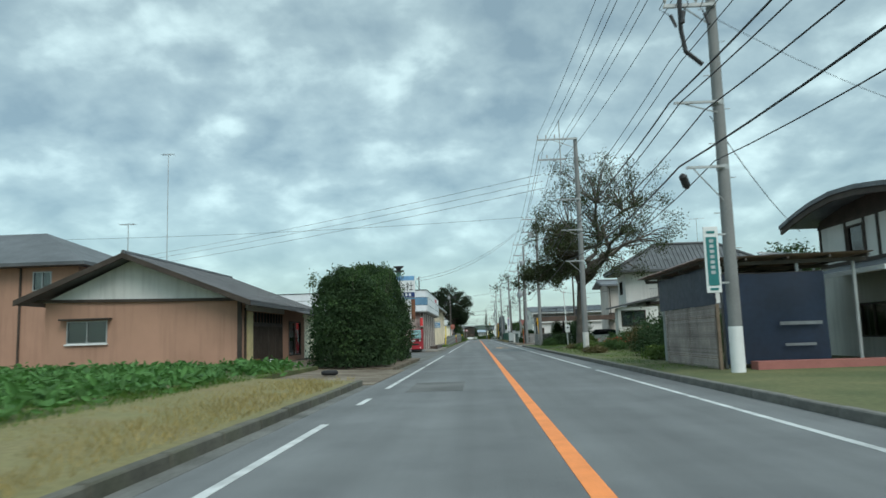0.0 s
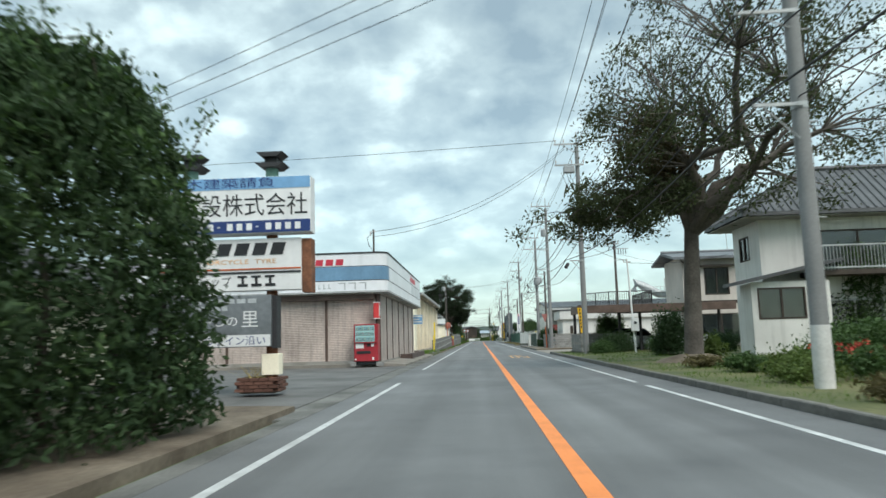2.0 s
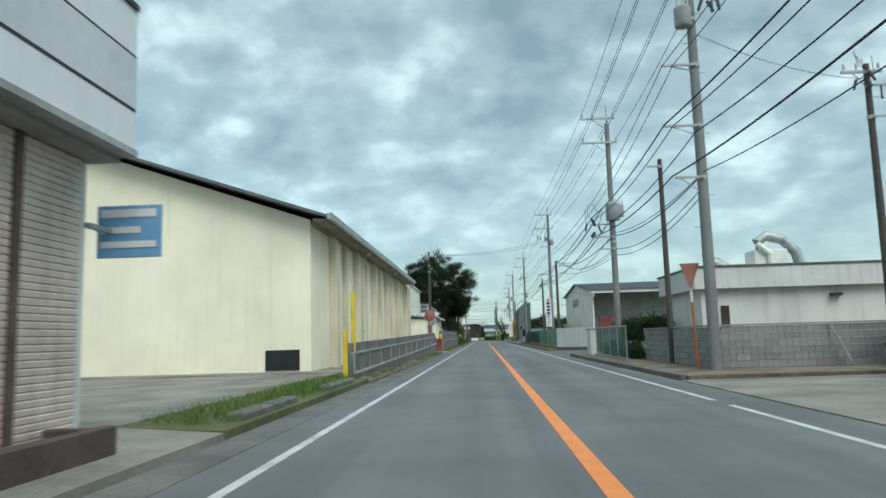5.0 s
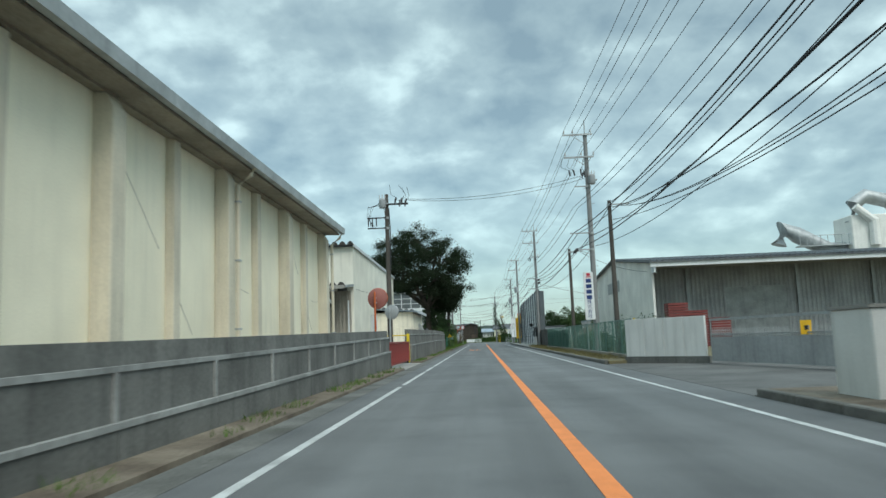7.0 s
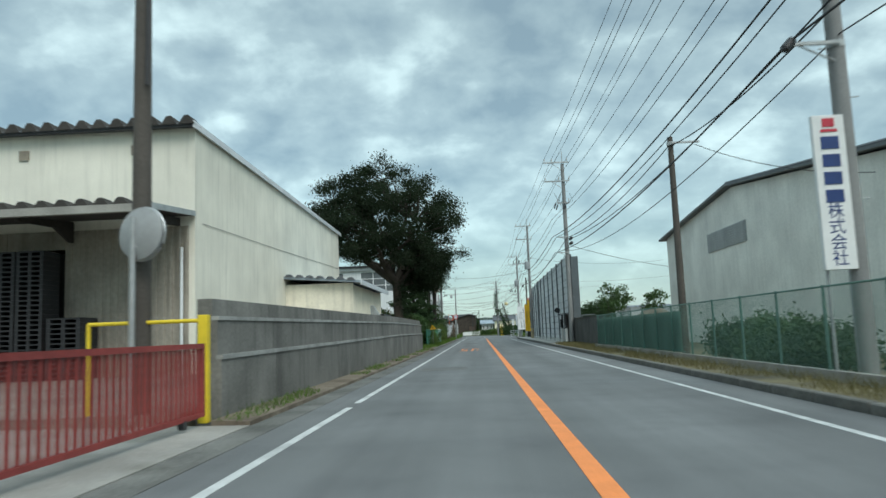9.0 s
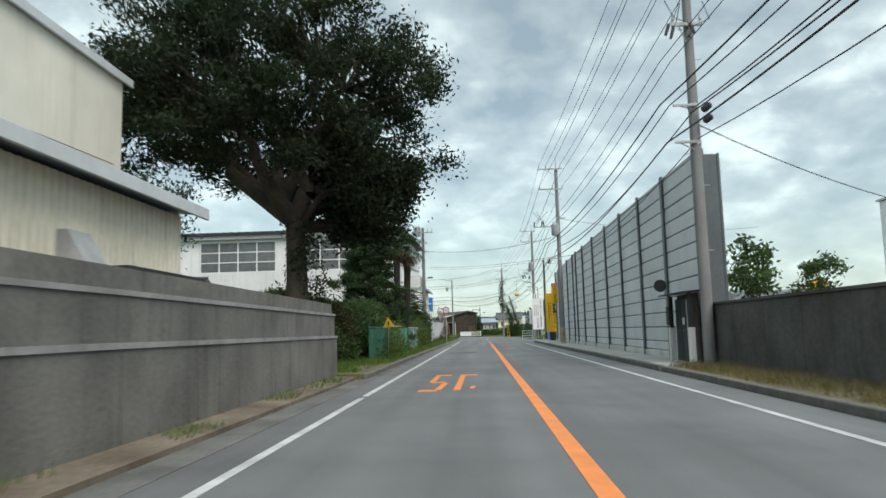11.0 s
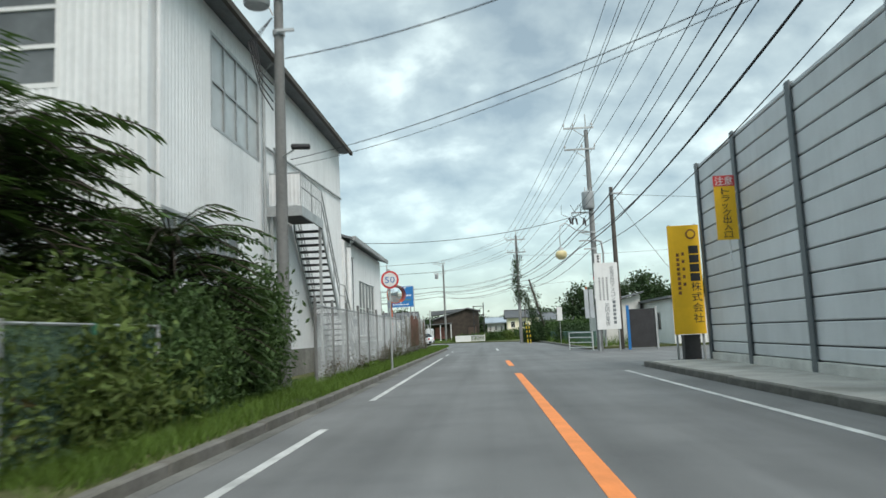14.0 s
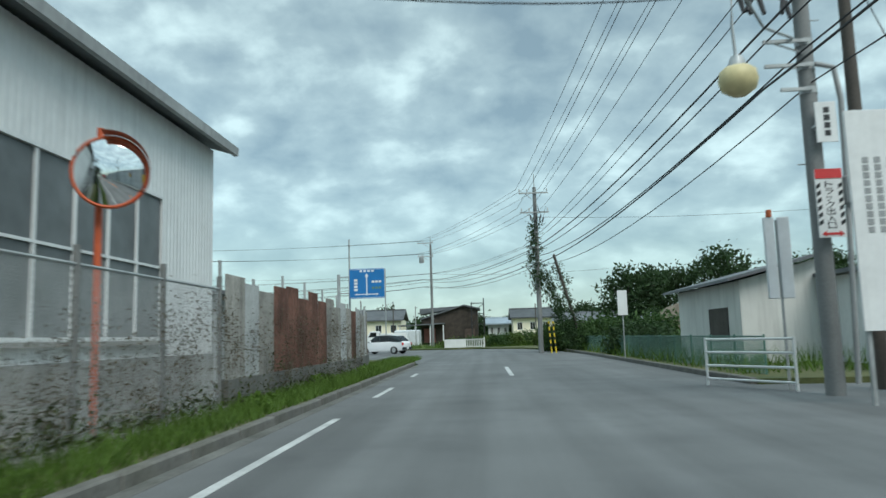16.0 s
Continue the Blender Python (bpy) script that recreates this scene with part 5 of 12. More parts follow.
    for sy in (-1, 1):
        part("tail_light", Geo().box(-h - 0.012, -h + 0.1, sy * W / 2 * 0.84 - 0.1, sy * W / 2 * 0.84 + 0.1, 0.68, 0.88), "tail_red", t, bevel=0.02)
        part("headlight", Geo().box(h - 0.2, h - 0.005, sy * W / 2 * 0.72 - 0.15, sy * W / 2 * 0.72 + 0.15, 0.56, 0.68), "ceramic", t, bevel=0.02)
        part("door_mirror", Geo().cbox((0.75, sy * (W / 2 + 0.08), 1.0), (0.1, 0.18, 0.12)), paint, t, bevel=0.02)
    part("rear_bumper", Geo().box(-h - 0.05, -h + 0.1, -W / 2 * 0.86, W / 2 * 0.86, 0.3, 0.52), "car_dark" if kind == "hatch" else paint, t, bevel=0.03)
    part("number_plate", Geo().box(-h - 0.062, -h - 0.05, -0.17, 0.17, 0.36, 0.5), "sign_white", t)
    t.location, t.rotation_euler = (x, y, z), (0, 0, radians(rz))
    return t


# ---- the orange-walled bungalow ----
hs = thing("house", (-14, 36, 0.27), "single-storey house with orange stucco walls and grey gabled roof", "house")
g, _ = holes_wall((-18.1, 29.8), (-9.75, 29.8), 0.2, 3.15, [(0.95, 2.7, 1.4, 2.35)], 0.15, flip=1)
part("wall", g, "stucco_orange", hs)
part("window_sill", Geo().box(-17.2, -15.35, 29.70, 29.82, 1.33, 1.40), "sign_white", hs, bevel=0.01)
window(hs, (-18.1, 29.8), (1, 0), (0, -1), 0.95, 2.7, 1.4, 2.35, 2, 1, "steel", 0.05, curtain="curtain")
part("window_hood", Geo().box(-17.35, -15.2, 29.45, 29.82, 2.38, 2.45), "timber_dark", hs, bevel=0.01)
g, _ = holes_wall((-9.75, 29.95), (-9.75, 41.0), 0.2, 3.05, [(0.7, 6.4, 0.35, 2.6), (7.6, 10.2, 0.5, 2.3)], 0.15, flip=1)
part("wall", g, "stucco_orange", hs)
part("wall", Geo().box(-18.1, -17.95, 29.95, 41.0, 0.2, 3.15).box(-17.95, -9.9, 40.85, 41.0, 0.2, 3.15), "stucco_orange", hs)
part("floor", Geo().box(-17.95, -9.9, 29.95, 40.85, 0.2, 0.34), "room_shade", hs)
part("corner_post", Geo().box(-9.86, -9.70, 29.74, 29.88, 0.2, 3.1).box(-9.80, -9.68, 30.3, 30.42, 0.2, 2.7), "timber_dark", hs)
part("gable_wall", Geo().prism([(-18.2, 3.15), (-9.6, 3.05), (-14.4, 4.86)], "y", 29.8, 29.95), "stucco_white", hs)
part("gable_board", Geo().prism([(-18.7, 3.18), (-9.3, 2.98), (-9.3, 3.10), (-18.7, 3.30)], "y", 29.68, 29.796), "timber_dark", hs)
part("lintel_panel", Geo().box(-9.76, -9.68, 30.45, 36.5, 2.62, 2.95), "stucco_white", hs)
gable_roof(hs, "y", 29.0, 42.2, -18.95, -9.05, -14.4, 3.22, 2.92, 5.05, 0.16, "roof_tile", 0.32)
barge = Geo()
for e, ez in ((-18.95, 3.22), (-9.05, 2.92)):
    barge.prism([(-14.4, 5.08), (e, ez + 0.03), (e, ez - 0.2), (-14.4, 4.86)], "y", 28.9, 28.998)
part("barge_board", barge, "timber_dark", hs)
part("side_panel", Geo().box(-9.79, -9.72, 30.66, 31.45, 0.36, 2.58), "lamp_cream", hs)
window(hs, (-9.75, 29.95), (0, 1), (1, 0), 1.5, 6.4, 0.35, 2.05, 4, 1, "timber_dark", 0.09)
lat = Geo()
for i in range(30):
    yy = 31.5 + i * 0.164
    lat.box(-9.78, -9.735, yy, yy + 0.05, 0.45, 2.05)
part("lattice", lat, "timber_dark", hs)
tr = Geo().box(-9.80, -9.72, 31.45, 36.35, 2.05, 2.14)
for i in range(11):
    tr.box(-9.79, -9.73, 31.45 + i * 0.48, 31.53 + i * 0.48, 2.14, 2.58)
part("transom", tr, "timber_dark", hs)
window(hs, (-9.75, 29.95), (0, 1), (1, 0), 7.6, 10.2, 0.5, 2.3, 2, 1, "timber_dark", 0.07, curtain="curtain")
part("porch_roof", Geo().prism([(-9.7, 2.95), (-7.9, 2.55), (-7.9, 2.47), (-9.7, 2.87)], "y", 36.6, 44.5), "roof_metal", hs)
for yy in (37.2, 40.6, 44.0):
    part("porch_post", Geo().box(-8.1, -8.0, yy, yy + 0.1, 0.2, 2.5), "timber_dark", hs)
ext = thing("house", (-14, 45, 0.27), "rear wing of the house with a grey tiled roof", "house")
part("wall", Geo().box(-18, -10.5, 42.3, 49, 0.2, 2.9), "stucco_cream", ext)
gable_roof(ext, "y", 42.25, 50.0, -18.6, -9.7, -14.2, 2.95, 2.85, 4.5, 0.14, "roof_tile", 0.34)
for ax, ay, z0, z1, lab in ((-14.95, 34.5, 4.7, 10.7, "tall thin television aerial mast on the roof"), (-14.5, 29.6, 4.9, 6.4, "short television aerial on the gable")):
    an = thing("tv_aerial", (ax, ay, z0), lab, "aerial")
    part("mast", Geo().cyl((ax, ay, z0), (ax, ay, z1), 0.022, 0.018, 8), "steel", an)
    boom = part("boom", Geo().box(ax - 0.35, ax + 0.3, ay - 0.012, ay + 0.012, z1 - 0.05, z1 - 0.026), "steel", an)
    for i in range(6):
        part("element", Geo().box(ax - 0.33 + i * 0.12, ax - 0.318 + i * 0.12, ay - 0.2, ay + 0.2, z1 - 0.045, z1 - 0.033), "steel", boom)
tp = thing("ceramic_pot", (-9.35, 30.6, 0.25), "dark clay pot by the house door", "pot")
part("pot", Geo().tube([(-9.35, 30.6, 0.25), (-9.35, 30.6, 0.4), (-9.35, 30.6, 0.55)], [0.14, 0.2, 0.19], 14), "rust", tp, smooth=40)
solid("plastic_bag", Geo().tube([(-9.0, 31.6, 0.24), (-9.0, 31.65, 0.36), (-9.05, 31.6, 0.46)], [0.28, 0.24, 0.08], 9), "sign_white", "crumpled pale plastic bag on the ground", "bag", smooth=60)
solid("old_tyre", Geo().tube([(-4.66 + 0.2 * math.cos(a), 23.1 + 0.2 * math.sin(a), 0.2) for a in np.linspace(0, 2 * math.pi, 20)], 0.075, 8), "rubber", "black old tyre lying on the drive", "tyre", smooth=60)

h2 = thing("house", (-27, 41, 0.4), "two-storey house with brown stucco walls and dark tiled roof", "house")
g, _ = holes_wall((-34, 36), (-20.2, 36), 0.3, 5.55, [(11.4, 12.4, 4.2, 5.2), (12.2, 13.4, 1.4, 2.6), (7.6, 9.2, 4.2, 5.2)], 0.15, flip=1)
part("wall", g, "stucco_orange", h2)
part("wall", Geo().box(-20.35, -20.2, 36.15, 46, 0.3, 5.55).box(-34, -33.85, 36.15, 46, 0.3, 5.55).box(-33.85, -20.35, 45.85, 46, 0.3, 5.55), "stucco_orange", h2)
for u0, u1, z0, z1 in ((11.4, 12.4, 4.2, 5.2), (12.2, 13.4, 1.4, 2.6), (7.6, 9.2, 4.2, 5.2)):
    window(h2, (-34, 36), (1, 0), (0, -1), u0, u1, z0, z1, 2, 1, "steel", 0.06, curtain="curtain")
part("downpipe", Geo().cyl((-23.2, 35.93, 0.4), (-23.2, 35.93, 5.4), 0.06, 0.06, 8), "timber_dark", h2)
hip = Geo().add([(-34.7, 35.2, 5.6), (-19.5, 35.2, 5.6), (-19.5, 46.8, 5.6), (-34.7, 46.8, 5.6), (-30, 41, 8.0), (-25, 41, 8.0),
                 (-34.7, 35.2, 5.42), (-19.5, 35.2, 5.42), (-19.5, 46.8, 5.42), (-34.7, 46.8, 5.42)],
                [(0, 1, 5, 4), (1, 2, 5), (2, 3, 4, 5), (3, 0, 4), (6, 7, 1, 0), (7, 8, 2, 1), (8, 9, 3, 2), (9, 6, 0, 3), (9, 8, 7, 6)])
part("roof", hip, "roof_tile", h2)
solid("propane_bottle", Geo().tube([(-20.9, 35.4, 0.3), (-20.9, 35.4, 1.3), (-20.9, 35.4, 1.42)], [0.18, 0.18, 0.06], 14), "sign_white", "pale gas bottle beside the brown house", "gas bottle", smooth=40)

# ---- the tall dark hedge ----
for lab, bx_, n, seed, leaf_m in (
    ("tall dense dark green clipped hedge beside the drive", (-6.5, -3.5, 27.7, 31.7, 0.2, 3.6), 40000, 21, "leaf_dark"),
    ("lower dark green hedge clump", (-6.3, -3.9, 31.0, 34.9, 0.2, 3.45), 32000, 24, "leaf_dark"),
    ("tall dark green hedge tree with a ragged top", (-6.9, -3.45, 34.2, 38.4, 0.2, 4.5), 48000, 22, "leaf_dark"),
):
    hd = thing("hedge", ((bx_[0] + bx_[1]) / 2, (bx_[2] + bx_[3]) / 2, 0.2), lab, "hedge")
    g = mound_leaves(*bx_, n, 0.062, seed, 0.46)
    rngt = np.random.default_rng(seed)
    part("foliage", g, leaf_m, hd)
    cx_, cy_ = (bx_[0] + bx_[1]) / 2, (bx_[2] + bx_[3]) / 2
    sprigs, wisps, shoots = [], [], Geo()
    for _ in range(110):
        a_, h_ = rngt.uniform(0, 6.28), rngt.uniform(0.15, 1.0)
        rr = (1 - max(0, h_ - 0.6) ** 2 * 2.2) * rngt.uniform(0.93, 1.06)
        sprigs.append((cx_ + math.cos(a_) * (bx_[1] - bx_[0]) / 2 * rr, cy_ + math.sin(a_) * (bx_[3] - bx_[2]) / 2 * rr, bx_[4] + h_ * (bx_[5] - bx_[4])))
    for _ in range(26):
        x_, y_ = cx_ + rngt.normal(0, 0.24) * (bx_[1] - bx_[0]), cy_ + rngt.normal(0, 0.24) * (bx_[3] - bx_[2])
        top_ = (x_ + rngt.normal(0, 0.12), y_ + rngt.normal(0, 0.12), bx_[5] + rngt.uniform(0.05, 0.5))
        shoots.tube([(x_, y_, bx_[5] - 0.5), top_], [0.012, 0.005], 5, caps=False)
        wisps += [tuple(Vector((x_, y_, bx_[5] - 0.2)).lerp(Vector(top_), f_)) for f_ in (0.3, 0.65, 1.0)]
    part("sprig", leaf_cloud(sprigs, 42, (0.17, 0.17, 0.14), 0.06, rngt), "leaf_mid", hd, "paler green young leaves", kind="stuff")
    part("shoot", shoots, "bark", hd, kind="stuff")
    part("top_leaves", leaf_cloud(wisps, 16, (0.08, 0.08, 0.1), 0.055, rngt), "leaf_mid", hd, "loose leafy shoots on top", kind="stuff")
    for _ in range(7):
        st = Geo()
        sx_, sy_ = rngt.uniform(bx_[0] + 0.7, bx_[1] - 0.7), rngt.uniform(bx_[2] + 0.7, bx_[3] - 0.7)
        branchy(st, (sx_, sy_, 0.1), (sx_ + rngt.normal(0, 0.2), sy_ + rngt.normal(0, 0.2), bx_[5] * 0.75), 0.07, 0.02, rngt, 0.05, 6, 4)
        part("trunk", st, "bark", hd)

# ---- the roadside sign boards ----
sg = thing("sign_stand", (-5.6, 44.7, 0.2), "tall roadside stand of white, slate and blue advertising boards", "sign")
for px_ in (-4.68, -6.62):
    part("post", Geo().cyl((px_, 44.75, 0.2), (px_, 44.75, 5.25), 0.13, 0.13, 14), "rust", sg, smooth=40)
    part("post_foot", Geo().box(px_ - 0.2, px_ + 0.2, 44.58, 44.92, 0.5, 0.98), "stucco_cream", sg, bevel=0.01)
    vent = part("chimney_vent", Geo().cyl((px_, 44.75, 5.05), (px_, 44.75, 5.42), 0.15, 0.15, 14), "green_dull", sg, smooth=40)
    part("vent_cap", Geo().prism([(px_ - 0.34, 5.42), (px_ + 0.34, 5.42), (px_ + 0.2, 5.32), (px_ - 0.2, 5.32)], "y", 44.45, 45.05).prism([(px_ - 0.32, 5.68), (px_ + 0.32, 5.68), (px_ + 0.18, 5.57), (px_ - 0.18, 5.57)], "y", 44.47, 45.03).box(px_ - 0.14, px_ + 0.14, 44.61, 44.89, 5.42, 5.57), "iron_black", vent)
b1 = part("board", Geo().box(-7.6, -3.66, 44.3, 44.75, 3.72, 5.04), "sign_white", sg, "white box sign with blue bands", bevel=0.015)
part("blue_band", Geo().box(-7.59, -3.67, 44.290, 44.299, 4.76, 5.03), "sign_sky", b1)
part("navy_band", Geo().box(-7.59, -3.67, 44.290, 44.299, 3.74, 4.02), "sign_navy", b1)
lettering("lettering", "土木建築請負", 0.26, (-7.0, 44.289, 4.79), (1, 0, 0), (0, 0, 1), "sign_navy", b1, width=2.5)
lettering("lettering", "設株式会社", 0.56, (-6.2, 44.298, 4.13), (1, 0, 0), (0, 0, 1), "sign_black", b1, depth=0.006, width=2.46)
bars = Geo()
for i, w_ in enumerate((0.13, 0.13, 0.13, 0.06, 0.13, 0.13, 0.13, 0.06, 0.13, 0.13, 0.13, 0.13)):
    x0 = -6.5 + i * 0.225
    bars.box(x0, x0 + w_, 44.284, 44.289, 3.80 if w_ > 0.1 else 3.87, 3.96 if w_ > 0.1 else 3.89)
part("writing_bar", bars, "sign_white", b1, kind="stuff")
b2 = part("board", Geo().box(-7.5, -3.92, 44.45, 44.72, 2.42, 3.62), "sign_white", sg, "white tyre shop board", bevel=0.012)
part("board_side", Geo().box(-3.915, -3.7, 44.5, 44.9, 2.36, 3.6), "rust", sg)
sh = Geo()
for i in range(6):
    x0 = -6.75 + i * 0.42
    sh.prism([(x0, 3.24), (x0 + 0.3, 3.24), (x0 + 0.38, 3.52), (x0 + 0.08, 3.52)], "y", 44.436, 44.449)
part("logo_shape", sh, "sign_black", b2)
lettering("lettering", "MOTORCYCLE  TYRE", 0.15, (-6.6, 44.448, 3.04), (1, 0, 0), (0, 0, 1), "line_worn", b2, width=2.1)
part("orange_rule", Geo().box(-7.49, -3.93, 44.436, 44.449, 2.90, 2.935), "pipe_orange", b2)
part("dark_rule", Geo().box(-7.49, -3.93, 44.430, 44.449, 2.82, 2.86), "sign_black", b2)
lettering("lettering", "ショップ", 0.24, (-6.5, 44.448, 2.54), (1, 0, 0), (0, 0, 1), "sign_black", b2, width=0.95)
sh = Geo()
for i in range(3):
    x0 = -5.4 + i * 0.32
    sh.box(x0, x0 + 0.24, 44.436, 44.449, 2.52, 2.58).box(x0 + 0.09, x0 + 0.15, 44.437, 44.449, 2.58, 2.72).box(x0, x0 + 0.22, 44.436, 44.449, 2.72, 2.77)
part("logo_shape", sh, "sign_black", b2)
b3 = part("board", Geo().box(-7.6, -4.62, 44.45, 44.72, 1.14, 2.32), "sign_slate", sg, "slate grey board with pale writing", bevel=0.012)
part("white_band", Geo().box(-7.58, -4.64, 44.438, 44.449, 1.16, 1.42), "sign_white", b3)
lettering("lettering", "いやしの", 0.27, (-6.55, 44.449, 1.62), (1, 0, 0), (0, 0, 1), "sign_white", b3, width=1.15)
lettering("lettering", "里", 0.42, (-5.3, 44.449, 1.6), (1, 0, 0), (0, 0, 1), "sign_white", b3)
lettering("lettering", "プルライン沿い", 0.22, (-6.4, 44.437, 1.19), (1, 0, 0), (0, 0, 1), "sign_navy", b3, width=1.65)
bars = Geo()
for zz, x0, x1 in ((2.14, -7.2, -4.9), (1.98, -7.0, -5.6)):
    for i in range(9):
        xa = x0 + (x1 - x0) * i / 9
        bars.box(xa, xa + (x1 - x0) / 12, 44.441, 44.449, zz, zz + 0.1)
part("writing_bar", bars, "pale_glyph", b3, kind="stuff")
part("board_side", Geo().box(-4.615, -4.5, 44.5, 44.85, 1.1, 2.3), "iron_black", sg)
pl = thing("brick_planter", (-5.0, 44.9, 0.1), "low brick planter round the foot of the sign post", "planter")
spots = []
for r_ in range(4):
    for i in range(4):
        spots.append((-5.33 + (i + 0.5 * (r_ % 2)) * 0.222, 44.42, 0.17 + r_ * 0.08, 0))
        spots.append((-5.33 + (i + 0.5 * (r_ % 2)) * 0.222, 45.22, 0.17 + r_ * 0.08, 0))
    for i in range(3):
        spots.append((-5.4, 44.55 + (i + 0.5 * (r_ % 2)) * 0.222, 0.17 + r_ * 0.08, 90))
        spots.append((-4.5, 44.55 + (i + 0.5 * (r_ % 2)) * 0.222, 0.17 + r_ * 0.08, 90))
pieces("brick", spots, (0.21, 0.1, 0.07), "brick_planter", pl, bevel=0.006)
part("soil_fill", Geo().box(-5.35, -4.55, 44.47, 45.17, 0.1, 0.4), "soil", pl)
rngp = np.random.default_rng(3)
part("dry_plant", blades(strip_spots(rngp, 110, -5.3, -4.6, 44.5, 45.1, 0.4), 0.3, 0.008, rngp, 0.8), "grass_dry", pl)
car("dark green estate car parked by the sign", -11.9, 51.6, 0.12, 4, "car_dark", "van")

# ---- the closed motor shop ----
shop = thing("shop", (-17, 71, 0.17), "closed single-storey shop with roller shutters and a white and blue fascia", "shop")
ARC = [(-4.05 - 0.55 + 0.55 * math.sin(a), 61.05 + 0.55 - 0.55 * math.cos(a)) for a in np.linspace(0, math.pi / 2, 9)]


def fascia_band(out, z0, z1, x_left=-32.0, y_far=79.6, depth=0.2, start=0):
    """A band that runs along the front, round the corner and down the road side."""
    line = [(x_left, 61.05)] + ARC + [(-4.05, y_far)]
    line = line[start:]
    g = Geo()
    pts = []
    for i, (x_, y_) in enumerate(line):
        a = Vector((line[max(i - 1, 0)][0], line[max(i - 1, 0)][1], 0))
        b = Vector((line[min(i + 1, len(line) - 1)][0], line[min(i + 1, len(line) - 1)][1], 0))
        d = (b - a).normalized()
        n_ = Vector((d.y, -d.x, 0))
        pts.append((Vector((x_, y_, 0)) + n_ * out, Vector((x_, y_, 0)) - n_ * depth))
    vs = []
    for o_, i_ in pts:
        vs += [(o_.x, o_.y, z0), (o_.x, o_.y, z1), (i_.x, i_.y, z1), (i_.x, i_.y, z0)]
    fs = [(3, 2, 1, 0), tuple(range(len(vs) - 4, len(vs)))]
    for k in range(len(pts) - 1):
        for j in range(4):
            fs.append((4 * k + j, 4 * k + (j + 1) % 4, 4 * k + 4 + (j + 1) % 4, 4 * k + 4 + j))
    return g.add(vs, fs)


fa = part("fascia", fascia_band(0.0, 3.5, 5.22), "fascia_white", shop, "white enamelled sheet fascia with a rounded corner", smooth=30)
part("fascia_edge", fascia_band(0.03, 5.222, 5.29), "iron_black", fa, smooth=30)
part("fascia_edge", fascia_band(0.04, 3.42, 3.498), "grey_metal", fa, smooth=30)
for zz in (4.64, 3.98):
    part("fascia_joint", fascia_band(0.006, zz - 0.015, zz + 0.015), "iron_black", fa, smooth=30)
part("blue_panel", fascia_band(0.008, 4.0, 4.622, x_left=-8.6, y_far=61.9), "fascia_blue", fa, smooth=30)
part("blue_panel", Geo().prism([(-9.1, 4.0), (-8.6, 4.0), (-8.6, 4.622)], "y", 61.042, 61.05), "fascia_blue", fa)
part("blue_panel", Geo().prism([(72.8, 4.0), (79.6, 4.0), (79.6, 4.622), (73.4, 4.622)], "x", -4.058, -4.04), "fascia_pale", fa)
part("pale_panel", Geo().box(-11.6, -8.9, 61.043, 61.05, 3.55, 3.93), "fascia_pale", fa)


def wing_logo(parent, o, ax, s, n_):
    """A plain wing and a row of five blocks, in place of a maker's name."""
    ax, n_ = Vector(ax), Vector(n_)
    g = Geo()
    def put(poly):
        a = [Vector(o) + ax * (p[0] * s) + Vector((0, 0, p[1] * s)) + n_ * 0.004 for p in poly]
        b = [p + n_ * 0.014 for p in a]
        k = len(a)
        g.add([*a, *b], [tuple(range(k, 2 * k)), *[(i, (i + 1) % k, k + (i + 1) % k, k + i) for i in range(k)]])
    put([(0, 0.12), (0.3, 0.02), (0.58, 0.0), (0.66, 0.2), (0.74, 0.42), (0.4, 0.28)])
    for i in range(5):
        x0 = 0.85 + i * 0.47
        put([(x0, 0.02), (x0 + 0.34, 0.02), (x0 + 0.38, 0.3), (x0 + 0.04, 0.3)])
    return part("logo_shape", g, "crimson", parent)


wing_logo(fa, (-9.15, 61.05, 4.68), (1, 0, 0), 1.0, (0, -1, 0))
wing_logo(fa, (-4.05, 72.3, 4.72), (0, 1, 0), 1.1, (1, 0, 0))
gl = Geo()
for i in range(8):
    x0 = -8.4 + i * 0.23
    gl.box(x0, x0 + 0.14, 61.044, 61.05, 3.62, 3.66).box(x0 + 0.03, x0 + 0.07, 61.044, 61.05, 3.66, 3.84)
for i in range(3):
    x0 = -6.3 + i * 0.48
    gl.box(x0, x0 + 0.34, 61.043, 61.05, 3.84, 3.89).box(x0 + 0.27, x0 + 0.33, 61.043, 61.05, 3.56, 3.84)
part("faded_letters", gl, "pale_glyph", fa, kind="stuff")
part("roof", Geo().box(-32, -4.5, 61.5, 79.6, 5.0, 5.12), "roof_metal", shop)
part("soffit", Geo().box(-32, -4.22, 61.26, 79.6, 3.36, 3.42), "soffit", shop)
part("wall", Geo().box(-32, -4.62, 79.4, 79.6, 0.15, 3.36).box(-32, -31.85, 61.6, 79.4, 0.15, 3.36), "stucco_white", shop)
part("base_wall", Geo().box(-32, -4.5, 61.60, 61.80, 0.1, 0.32), "concrete", shop)
part("base_wall", Geo().box(-4.7, -4.5, 61.8, 79.4, 0.1, 0.26), "concrete", shop)


